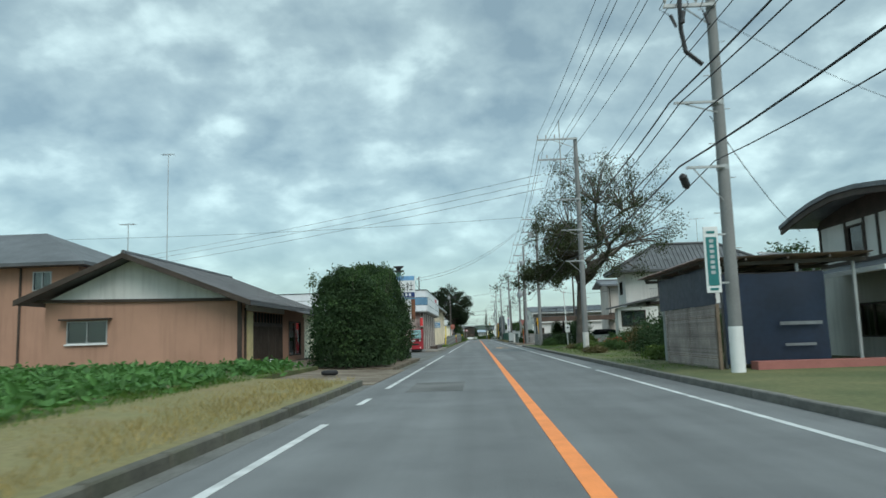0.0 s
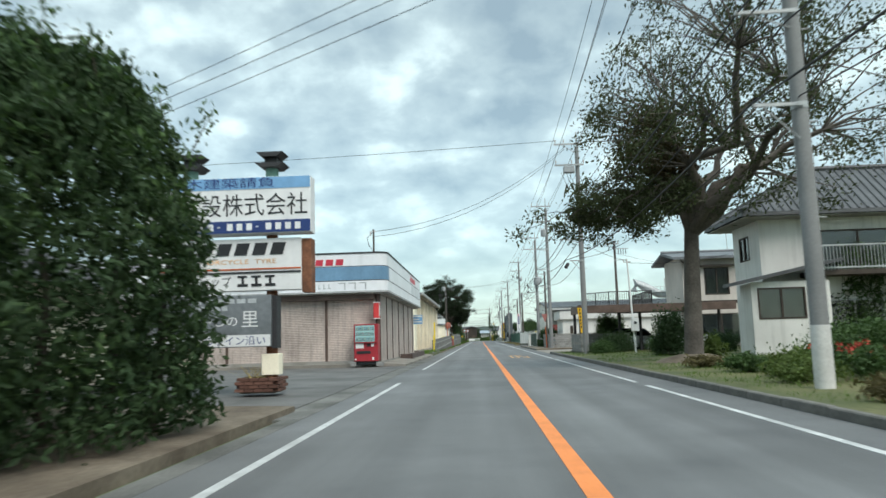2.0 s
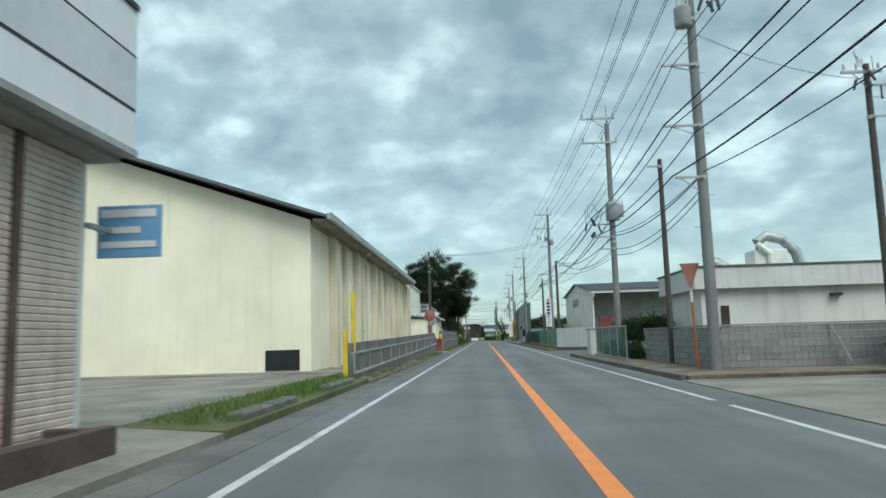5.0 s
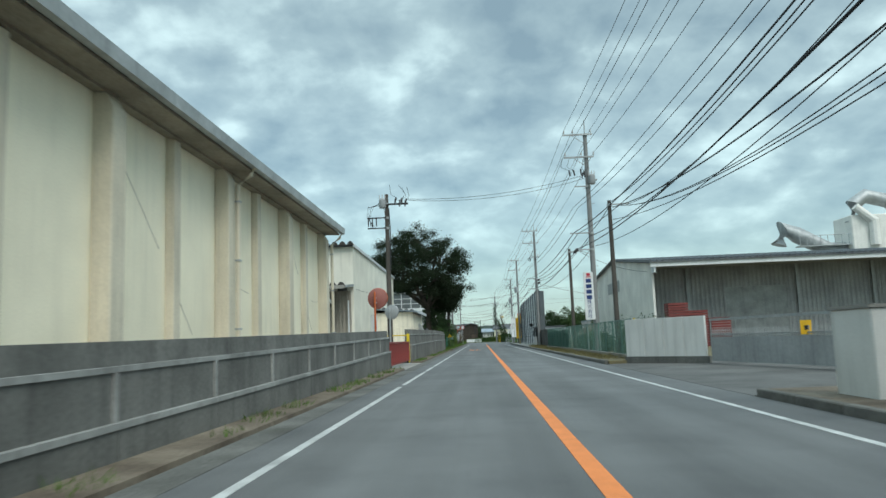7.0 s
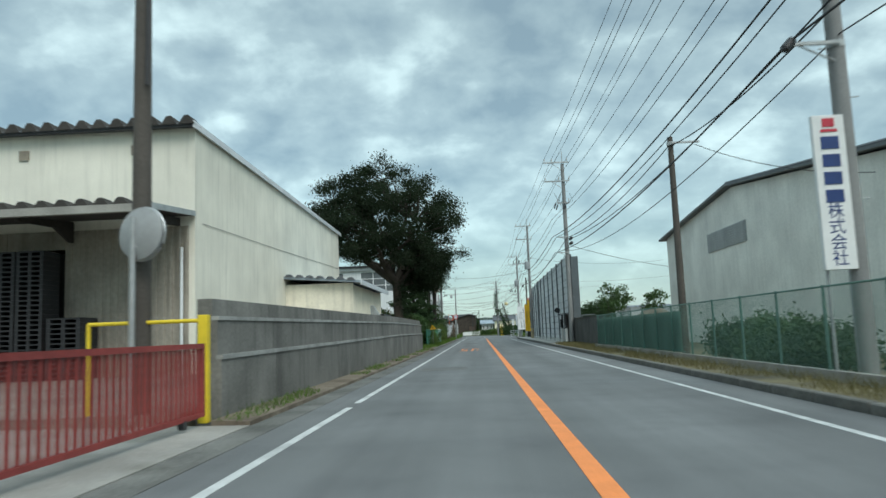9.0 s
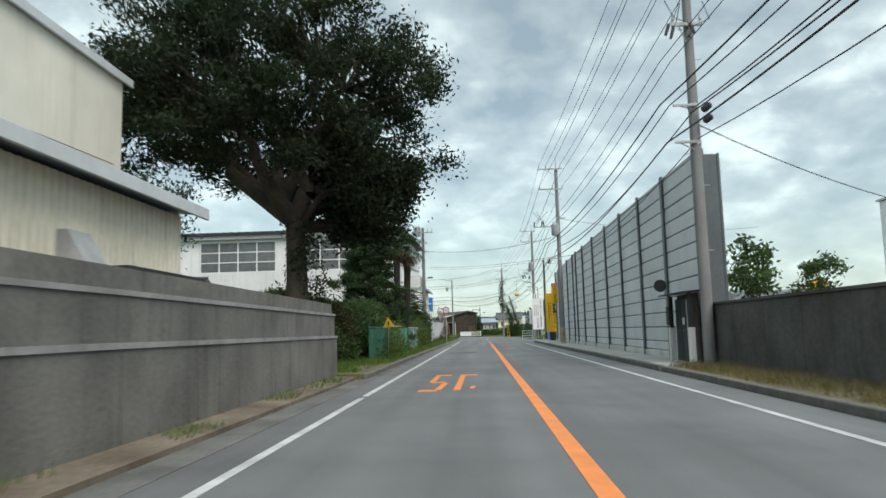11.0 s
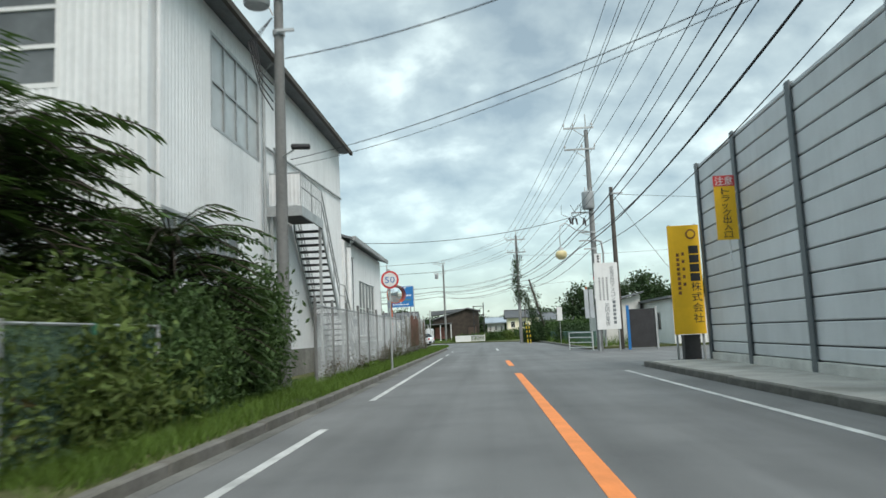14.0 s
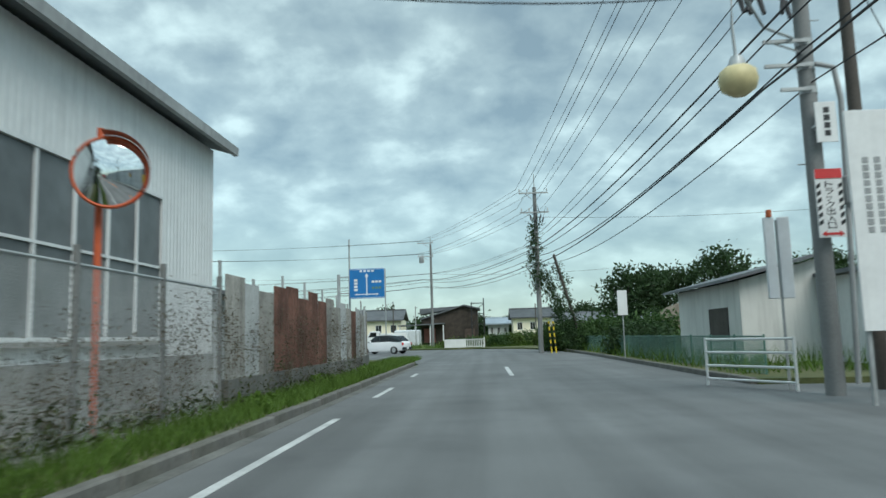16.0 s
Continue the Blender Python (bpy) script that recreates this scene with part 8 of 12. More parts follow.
for k in range(3):
    mb = part("meter_box", Geo().box(-5.88, -5.72, 231.2 + k * 0.4, 231.48 + k * 0.4, 1.75, 2.1), "sign_slate", b2_, bevel=0.04)
    part("conduit", Geo().tube([(-5.84, 231.34 + k * 0.4, 2.1), (-5.84, 231.34 + k * 0.4, 4.4 + 0.2 * k), (-5.84, 231.6 + k * 0.4, 4.9)], 0.018, 6), "iron_black", mb)
part("wall", Geo().prism([(-18, 0.1), (-5.95, 0.1), (-5.95, 5.55), (-12, 7.4), (-18, 5.55)], "y", 241.0, 241.18), "white_metal", b2_)
part("wall", Geo().prism([(-18, 0.1), (-5.95, 0.1), (-5.95, 5.55), (-12, 7.4), (-18, 5.55)], "y", 230.46, 230.6), "white_metal", b2_)
part("roof_slope", Geo().prism([(-12, 7.65), (-5.5, 5.62), (-5.5, 5.52), (-12, 7.5)], "y", 230.45, 241.5), "roof_metal", b2_)
part("roof_slope", Geo().prism([(-12, 7.65), (-18.6, 5.6), (-18.6, 5.5), (-12, 7.5)], "y", 230.45, 241.8), "roof_metal", b2_)
part("gutter", Geo().prism([(-5.52, 5.66), (-5.38, 5.66), (-5.4, 5.48), (-5.5, 5.48)], "y", 230.45, 241.5), "grey_metal", b2_)

cf2 = thing("chain_link_fence", (-4.0, 225, 0.13), "galvanised chain link fence along the grass verge", "fence")
for k in range(11):
    y_ = 216.6 + k * 2.0
    part("post", Geo().cyl((-4.0, y_, 0.0), (-4.0, y_, 2.25), 0.04, 0.04, 10), "pole_grey", cf2)
part("rail", Geo().cyl((-4.0, 216.6, 2.05), (-4.0, 236.6, 2.05), 0.02, 0.02, 6), "galv", cf2)
part("base", Geo().box(-4.09, -3.91, 216.4, 236.8, 0.0, 0.24), "concrete", cf2)
chain_link(cf2, -4.0, 216.6, 236.6, 0.25, 2.05, 0.075, "galv", 0.0035)
rngw = np.random.default_rng(97)
weed_spots = [(-4.05 + rngw.normal(0, 0.16), rngw.uniform(221.5, 246.5), 0.1 + abs(rngw.normal(0, 0.2))) for _ in range(260)]
solid("dry_weeds", leaf_cloud(weed_spots, 26, (0.12, 0.22, 0.09), 0.045, rngw), "leaf_zelkova", "tangle of dark dry weeds at a wire fence foot", "weeds", kind="stuff")
rngd = np.random.default_rng(63)
dry = [(-3.97 + rngd.normal(0, 0.05), y_, rngd.uniform(0.1, 0.25 + 1.5 * min(1, max(0.12, (y_ - 226) / 9)))) for y_ in rngd.uniform(217, 249.5, 620)]
part("dry_vine", leaf_cloud(dry, 34, (0.04, 0.2, 0.2), 0.024, rngd), "leaf_dry", cf2, "dry grey brown creeper on the wire", kind="stuff")
pf = thing("plank_fence", (-4.1, 249, 0.13), "patched fence of rusty and grey metal sheets on a concrete base", "fence")
def bend(y):
    """How far the fence has turned from the road."""
    return -4.05 - 0.0437 * max(0.0, y - 249.0) ** 1.5
for k in range(10):
    ya, yb = 236.9 + k * 2.57, 236.9 + (k + 1) * 2.57
    xa, xb = bend(ya), bend(yb)
    part("base", Geo().add([(xa - 0.15, ya, 0), (xa + 0.1, ya, 0), (xb + 0.1, yb, 0), (xb - 0.15, yb, 0), (xa - 0.15, ya, 0.62), (xa + 0.1, ya, 0.62), (xb + 0.1, yb, 0.62), (xb - 0.15, yb, 0.62)],
                           [(0, 3, 2, 1), (4, 5, 6, 7), (0, 1, 5, 4), (1, 2, 6, 5), (2, 3, 7, 6), (3, 0, 4, 7)]), "wall_concrete", pf)
rngf = np.random.default_rng(15)
y_ = 237.0
k = 0
while y_ < 262.3:
    w_ = float(rngf.uniform(0.75, 1.0))
    h_ = 2.15 + float(rngf.uniform(-0.12, 0.25)) - max(0, y_ - 250) * 0.012
    m_ = "rust_sheet" if 239 < y_ < 244 or k % 7 == 5 else ("galv" if k % 3 == 1 else "sheet_grey")
    part("sheet", corrugated((bend(y_) + float(rngf.uniform(-0.02, 0.02)), y_), (bend(min(y_ + w_, 262.5)), min(y_ + w_, 262.5)), 0.6, h_, 0.13, 0.025), m_, pf)
    if k % 2 == 0:
        part("post", Geo().cyl((bend(y_) - 0.09, y_, 0.3), (bend(y_) - 0.09, y_, h_ + 0.22), 0.028, 0.028, 6), "galv", pf)
    y_ += w_ + 0.02
    k += 1
for z_ in (1.0, 1.8):
    part("rail", Geo().tube([(bend(yy) - 0.06, yy, z_) for yy in np.linspace(237, 262.5, 14)], 0.02, 6), "galv", pf)
part("end_sheet", corrugated((-9.5, 263.6), (-6.45, 262.8), 0.1, 2.0, 0.13, 0.025), "galv", pf)
lb = thing("shed", (-11, 252, 0.13), "low grey shed with a flat metal roof behind a fence", "shed")
part("wall", Geo().box(-16, -7.6, 246.2, 260, 0.1, 2.65), "grey_metal", lb)
part("roof", Geo().prism([(-16.3, 2.9), (-7.2, 2.62), (-7.2, 2.72), (-16.3, 3.0)], "y", 245.8, 260.4), "roof_metal", lb)

# speed limit sign and road mirror
ss = thing("speed_sign", (-3.05, 223.4, 0.13), "round speed limit sign with a red ring on a steel post", "road sign")
part("post", Geo().cyl((-3.05, 223.4, 0.0), (-3.05, 223.4, 3.45), 0.035, 0.035, 10), "galv", ss, smooth=60)
pl_ = part("plate", Geo().disc((-3.02, 223.33, 3.1), 0.3, (0, -1, 0), 0.012, 36), "sign_red", ss, "red ring plate")
part("white_face", Geo().disc((-3.02, 223.318, 3.1), 0.235, (0, -1, 0), 0.008, 36), "sign_white", pl_)
lettering("digits", "50", 0.3, (-3.185, 223.312, 2.99), (1, 0, 0), (0, 0, 1), "sign_blue", pl_, width=0.33)
round_mirror("traffic_mirror", (-4.05, 233.3, 3.17), 0.40, (-4.28, 233.5, 0.0), "mirror_orange", "mirror_orange", (0.34, -0.93, -0.06), "round traffic mirror with an orange hood on a rusty orange post", 3.75)
rngw = np.random.default_rng(19)
for k in range(7):
    y_ = 218 + k * 6.1 + float(rngw.uniform(-0.8, 0.8))
    bush("tuft of broad green weeds below the fence", -3.75 + float(rngw.uniform(-0.1, 0.3)), y_, 0.12, 0.3, 0.45, float(rngw.uniform(0.2, 0.38)), 260, 0.05, 300 + k, "grass_green", name="weed", category="weed", group="verge weeds", lumps=9)

gs = thing("garden_shed", (-8, 206, 0.13), "low pale shed behind a chain link fence", "shed")
part("wall", Geo().box(-10.5, -5.8, 203.2, 206.5, 0.1, 1.9), "stucco_white", gs)
part("roof", Geo().box(-10.7, -5.6, 203.0, 206.7, 1.9, 1.98), "panel_pale", gs)

# ---- right side: carport, houses and gardens ----
sf = thing("lath_fence", (6.45, 22, 0.12), "grey brown lattice fence of thin laths", "fence")
for k in range(31):
    z_ = 0.15 + k * 0.055
    part("slat", Geo().box(6.43, 6.445, 19.75, 24.85, z_, z_ + 0.034), "pale_slat", sf)
for k in range(18):
    y_ = 19.8 + k * 0.294
    part("upright_lath", Geo().box(6.446, 6.458, y_, y_ + 0.04, 0.12, 1.84), "pale_slat", sf)
part("backing_sheet", Geo().box(6.505, 6.515, 19.76, 24.84, 0.14, 1.82), "sheet_pile", sf)
for y_ in (19.7, 22.3, 24.88):
    part("post", Geo().box(6.46, 6.54, y_ - 0.04, y_ + 0.04, 0.05, 1.86), "timber", sf)
for z_ in (0.4, 1.5):
    part("rail", Geo().box(6.457, 6.50, 19.7, 24.9, z_, z_ + 0.07), "timber", sf)
cp = thing("carport", (8.7, 23, 0.12), "carport with a sagging corrugated plastic roof on steel posts", "carport")
for x_, y_ in ((6.75, 20.0), (6.75, 26.2), (10.3, 20.0), (10.3, 26.2), (8.8, 20.0)):
    part("post", Geo().cyl((x_, y_, 0.05), (x_, y_, 2.96), 0.05, 0.05, 10), "galv", cp)
for y_ in (19.9, 22.0, 24.1, 26.3):
    part("rafter", Geo().add([(6.2, y_, 2.98), (10.6, y_, 3.02), (10.6, y_ + 0.06, 3.02), (6.2, y_ + 0.06, 2.98), (6.2, y_, 2.88), (10.6, y_, 2.92), (10.6, y_ + 0.06, 2.92), (6.2, y_ + 0.06, 2.88)],
                             [(0, 1, 2, 3), (7, 6, 5, 4), (0, 4, 5, 1), (1, 5, 6, 2), (2, 6, 7, 3), (3, 7, 4, 0)]), "pole_dark", cp)
for x_ in (6.25, 7.3, 8.4, 9.5, 10.5):
    z_ = 2.98 + (x_ - 6.2) * 0.009
    part("purlin", Geo().box(x_, x_ + 0.06, 19.6, 26.7, z_ + 0.01, z_ + 0.07), "pole_dark", cp)
for j in range(4):
    g = Geo()
    n_, y0 = 30, 19.55 + j * 1.8
    vs = []
    for i in range(n_ + 1):
        y_ = y0 + 1.76 * i / n_
        dz = 0.018 * math.cos(i * math.pi) + 0.012
        vs += [(6.0, y_, 3.06 + dz), (8.3, y_, 3.10 + dz - 0.05 * (j % 2)), (10.65, y_, 3.12 + dz)]
    g.add(vs, [(3 * i + c, 3 * i + 1 + c, 3 * i + 4 + c, 3 * i + 3 + c) for i in range(n_) for c in (0, 1)])
    part("roof_sheet", g, "poly_sheet", cp)
part("upper_sheet", Geo().box(6.47, 6.5, 19.75, 25.6, 1.86, 2.9), "tarp_blue", cp, "dark plastic sheet over the fence")
tp = thing("tarpaulin", (8.3, 19.8, 0.12), "dark blue tarpaulin hung on the carport side", "tarpaulin")
vs = []
for i in range(25):
    for j in range(7):
        x_, z_ = 6.7 + 2.7 * i / 24, 0.25 + 2.4 * j / 6
        vs.append((x_, 19.78 + 0.07 * noise.noise(Vector((x_ * 1.1, z_ * 0.7, 1.0))), z_))
part("sheet", Geo().add(vs, [(7 * i + j, 7 * i + 7 + j, 7 * i + 8 + j, 7 * i + 1 + j) for i in range(24) for j in range(6)]), "tarp_blue", tp, smooth=60)
part("edge_rope", Geo().tube([(6.7, 19.8, 2.67), (8.1, 19.8, 2.64), (9.4, 19.8, 2.67)], 0.015, 6), "wire", tp)
part("window_patch", Geo().box(8.1, 9.2, 19.66, 19.675, 1.25, 1.34).box(8.2, 9.0, 19.66, 19.675, 0.7, 0.77), "sign_slate", tp)
sb = thing("storage_box", (9.9, 25, 0.12), "dark storage cupboard and boxes under the carport", "shed")
part("side", Geo().box(9.5, 10.3, 24.2, 26.0, 0.1, 2.5), "timber_dark", sb)
part("lid", Geo().box(9.45, 10.35, 24.1, 26.1, 2.5, 2.57), "pole_dark", sb)
part("red_crate", Geo().box(7.2, 11.2, 19.0, 19.5, 0.1, 0.34), "dull_red", sb)

h1 = thing("house", (16, 23, 0.2), "white-walled two-storey house with dark timber trim and a shallow arched gable", "house")
ops = [(1.95, 2.95, 3.42, 4.48), (5.0, 6.4, 3.42, 4.48), (2.3, 3.9, 0.8, 1.89)]
g, _ = holes_wall((12.6, 26.6), (12.6, 19.6), 0.1, 4.75, ops, 0.15)
part("wall", g, "stucco_white", h1)
for u0, u1, z0, z1 in ops:
    window(h1, (12.6, 26.6), (0, -1), (-1, 0), u0, u1, z0, z1, 2 if u1 - u0 > 1.2 else 1, 1, "timber_dark", 0.06, curtain="blind" if z0 > 3 else "curtain")
part("wall", Geo().box(12.75, 21.5, 26.45, 26.6, 0.1, 4.75).box(12.75, 21.5, 19.6, 19.75, 0.1, 4.75).box(21.35, 21.5, 19.75, 26.45, 0.1, 4.75), "stucco_white", h1)
for y_ in (26.5, 24.72, 23.55, 22.75, 21.6, 20.15):
    part("timber_post", Geo().box(12.55, 12.6, y_ - 0.05, y_ + 0.05, 3.3, 4.75), "timber_dark", h1)
for z_ in (3.2, 4.62):
    part("timber_beam", Geo().box(12.54, 12.6, 19.6, 26.6, z_, z_ + 0.12), "timber_dark", h1)
RP = [(27.25, 4.93), (26.1, 5.16), (24.8, 5.36), (23.3, 5.46), (21.8, 5.38), (20.3, 5.18), (18.9, 4.88)]
for (ya, za), (yb, zb) in zip(RP[:-1], RP[1:]):
    part("roof_slope", Geo().prism([(ya, za), (yb, zb), (yb, zb - 0.14), (ya, za - 0.14)], "x", 11.45, 22.4), "roof_metal", h1)
part("gable_wall", Geo().prism([(26.6, 4.752), (26.6, 4.9)] + [(y_, z_ - 0.16) for y_, z_ in RP[1:6]] + [(19.6, 4.9), (19.6, 4.752)], "x", 12.62, 12.75), "timber_dark", h1)
part("barge_board", Geo().prism([(y_, z_ - 0.145) for y_, z_ in RP] + [(y_, z_ - 0.33) for y_, z_ in RP[::-1]], "x", 11.5, 11.58), "timber_dark", h1)
part("lean_to_roof", Geo().prism([(11.1, 2.72), (12.55, 3.1), (12.55, 3.19), (11.1, 2.8)], "y", 19.8, 25.2), "roof_metal", h1)
part("lean_to_edge", Geo().box(11.04, 11.098, 19.8, 25.2, 2.66, 2.8), "sign_white", h1)
for y_ in (20.0, 25.0):
    part("porch_post", Geo().box(11.2, 11.3, y_ - 0.05, y_ + 0.05, 0.1, 2.72), "timber_dark", h1)
so = thing("solar_heater", (11.7, 26.5, 3.3), "pale ribbed solar water panel on the lean-to roof", "solar panel")
part("panel", Geo().add([(10.44, 25.4, 3.36), (11.95, 25.4, 3.26), (11.95, 26.9, 3.8), (10.44, 26.9, 3.9), (10.44, 25.4, 3.42), (11.95, 25.4, 3.32), (11.95, 26.9, 3.86), (10.44, 26.9, 3.96)], [(0, 3, 2, 1), (4, 5, 6, 7), (0, 1, 5, 4), (1, 2, 6, 5), (2, 3, 7, 6), (3, 0, 4, 7)]), "fascia_pale", so)
for k in range(7):
    s_ = 25.5 + k * 0.21
    part("rib", Geo().tube([(10.46, s_, 3.44 + (s_ - 25.4) * 0.36), (11.93, s_, 3.34 + (s_ - 25.4) * 0.36)], 0.02, 6), "galv", so)
for x_ in (10.6, 11.8):
    part("stand", Geo().box(x_ - 0.03, x_ + 0.03, 26.5, 26.56, 0.1, 3.7), "galv", so)
    part("stand", Geo().box(x_ - 0.03, x_ + 0.03, 25.5, 25.56, 0.1, 3.3), "galv", so)

tree("small dark garden tree behind the house", 16.6, 38.5, 0.15, 2.6, 0.12, (16.8, 38.5, 4.4), (1.6, 1.4, 1.3), 40, 90, 0.1, 155, "leaf_dark", spread=0.3, hollow=0.3)
bush("dark green rounded garden bush", 8.4, 31.8, 0.15, 1.5, 2.4, 1.75, 9000, 0.06, 101, "leaf_dark")
bush("dark green clipped hedge before the house", 10.6, 33.5, 0.18, 1.3, 3.0, 1.75, 7000, 0.07, 102, "leaf_dark", boxy=0.5)
bush("low grass-like garden plants", 7.4, 27.8, 0.15, 1.0, 1.6, 0.55, 2400, 0.06, 103, "leaf_light")
bush("brownish clipped hedge in the garden", 8.9, 39.2, 0.15, 0.7, 1.7, 1.4, 5000, 0.05, 104, "leaf_brown", boxy=0.8)
bush("clipped green hedge in the garden", 10.6, 46.5, 0.15, 2.2, 1.2, 1.2, 6000, 0.06, 105, "leaf_mid", boxy=0.5)
bush("clipped green hedge in the garden", 12.5, 51.5, 0.15, 2.4, 1.4, 1.3, 6500, 0.06, 106, "leaf_mid", boxy=0.4)
bush("clipped hedge before a white house", 13.6, 42.6, 0.15, 0.8, 1.6, 1.75, 5000, 0.06, 107, "leaf_mid", boxy=0.9)
for k, (x_, y_, h_, lm) in enumerate(((6.6, 43.2, 0.5, "leaf_light"), (7.3, 45.0, 0.55, "leaf_light"), (6.9, 47.3, 0.5, "leaf_mid"), (8.2, 43.0, 0.7, "leaf_mid"), (8.6, 47.6, 0.6, "leaf_light"), (6.3, 39.0, 0.4, "leaf_brown"),
                                     (9.8, 42.6, 0.8, "leaf_light"), (6.8, 50.4, 0.35, "leaf_brown"))):
    bush("small flowering garden plant", x_, y_, 0.14, 0.65, 0.8, h_, 1100, 0.05, 110 + k, lm, name="garden_plant", category="plant", group="flower bed plants", lumps=14)
for k, (x_, y_) in enumerate(((8.3, 44.4), (9.2, 45.8), (10.2, 44.2))):
    b_ = bush("garden plant with red flowers", x_, y_, 0.15, 0.5, 0.6, 0.75, 700, 0.045, 130 + k, "leaf_mid", name="flowering_plant", category="plant", group="red flowers", lumps=12)
    rngq = np.random.default_rng(140 + k)
    part("blossom", leaf_cloud([(x_ + rngq.normal(0, 0.3), y_ + rngq.normal(0, 0.35), 0.62 + rngq.uniform(0, 0.28)) for _ in range(16)], 9, (0.04, 0.04, 0.03), 0.045, rngq), "flower_red", b_)
car("small white van parked in a garden drive", 16.2, 45.5, 0.16, 100, "car_white", "van")

zt = tree("tall spreading zelkova with a sparse brown-green crown", 7.75, 54.7, 0.15, 4.9, 0.31, (9.7, 53.6, 9.3), (5.3, 5.8, 5.0), 270, 80, 0.08, 151, "leaf_zelkova", cut=lambda s: s[2] < 5.4 or s[2] < 7.4 and noise.noise(Vector((s[0] * 0.5, s[1] * 0.5, s[2] * 0.7))) < -0.1,
     lean=(0.25, 0.1), spread=0.33, hollow=0.5, fork=9, limb=0.8)
rngz = np.random.default_rng(157)
clump, twig = [], Geo()
for k in range(60):
    q_ = rngz.normal(0, 1, 3)
    q_ /= np.linalg.norm(q_) / rngz.uniform(0.35, 1.0)
    clump.append((6.75 + 1.25 * q_[0], 54.4 + 1.5 * q_[1], 7.9 + 1.9 * q_[2]))
    branchy(twig, (7.5, 54.6, 6.2), clump[-1], 0.04, 0.01, rngz, 0.08, 4, 3)
part("twig", twig, "bark", zt)
part("crown", leaf_cloud(clump, 120, (0.27, 0.27, 0.27), 0.08, rngz), "leaf_russet", zt, "dense russet brown clump of leaves")
bough, tufts = Geo(), []
for k in range(13):
    a_ = math.radians(118 + 10.5 * k)
    reach = rngz.uniform(3.0, 5.4)
    tip = Vector((7.9 + math.cos(a_) * reach, 54.5 + 0.75 * math.sin(a_) * reach, 5.4 + rngz.uniform(-0.5, 0.9)))
    start = Vector((7.85, 54.65, 5.3 + 0.08 * k))
    crest = start.lerp(tip, 0.55) + Vector((0, 0, 0.75))
    branchy(bough, start, crest, 0.085, 0.045, rngz, 0.07, 6)
    branchy(bough, crest, tip, 0.045, 0.012, rngz, 0.08, 5)
    for j in range(9):
        root = crest.lerp(tip, rngz.uniform(0.0, 1.0))
        end = root + Vector((rngz.normal(0, 0.55), rngz.normal(0, 0.55), rngz.uniform(-0.75, 0.25)))
        branchy(bough, root, end, 0.016, 0.006, rngz, 0.06, 4, 3)
        tufts.append(end)
part("bough", bough, "bark", zt, smooth=60)
part("crown", leaf_cloud(tufts, 95, (0.2, 0.2, 0.15), 0.075, rngz), "leaf_zelkova", zt, "thin drooping sprays of leaves")
for ob in zt.children:
    if ob.name.startswith("trunk"):
        ob.data.materials[0] = M["bark_grey"]
zk = thing("earth_mound", (7.75, 54.7, 0.12), "low bank of earth and ferns round a tree foot", "mound")
part("mound", Geo().tube([(7.75, 54.7, 0.05), (7.75, 54.7, 0.22), (7.75, 54.7, 0.4)], [1.5, 1.2, 0.5], 18), "soil", zk, smooth=60)
bush("bright green fern at a tree foot", 8.7, 55.2, 0.15, 0.5, 0.5, 1.0, 500, 0.10, 152, "leaf_light", lumps=10)

# white house with a balcony and a hip roof
h2r = thing("house", (18, 64, 0.2), "white two-storey house with a grey tiled hip roof and a balcony", "house")
ops = [(1.0, 2.2, 0.9, 2.3), (2.6, 5.0, 0.3, 2.4), (8.4, 9.8, 1.0, 2.4), (2.6, 5.8, 3.6, 5.4), (8.0, 9.6, 4.2, 5.5)]
g, _ = holes_wall((12.4, 60), (23.3, 60), 0.1, 6.2, ops, 0.15)
part("wall", g, "stucco_white", h2r)
for u0, u1, z0, z1 in ops:
    window(h2r, (12.4, 60), (1, 0), (0, -1), u0, u1, z0, z1, 2, 1, "timber_dark" if z0 > 3 else "steel", 0.07, curtain="curtain" if u0 > 8 else "room_shade")
g, _ = holes_wall((12.4, 63.2), (12.4, 60.15), 0.1, 6.2, [(0.8, 2.0, 4.3, 5.4), (0.6, 2.2, 1.0, 2.3)], 0.15)
part("wall", g, "stucco_white", h2r)
window(h2r, (12.4, 63.2), (0, -1), (-1, 0), 0.8, 2.0, 4.3, 5.4, 2, 1, "timber_dark", 0.06, curtain="curtain")
window(h2r, (12.4, 63.2), (0, -1), (-1, 0), 0.6, 2.2, 1.0, 2.3, 2, 1, "timber_dark", 0.06, curtain="curtain")
part("wall", Geo().box(12.55, 23.3, 63.05, 63.2, 0.1, 6.2).box(23.15, 23.3, 60.15, 63.05, 0.1, 6.2), "stucco_white", h2r)
E0, E1, Y0, Y1, RZ = 11.4, 24.3, 59.0, 64.2, 8.4
ra_, rb_ = (15.4, 61.6, RZ), (20.3, 61.6, RZ)
crn = [(E0, Y0, 6.15), (E1, Y0, 6.15), (E1, Y1, 6.15), (E0, Y1, 6.15)]
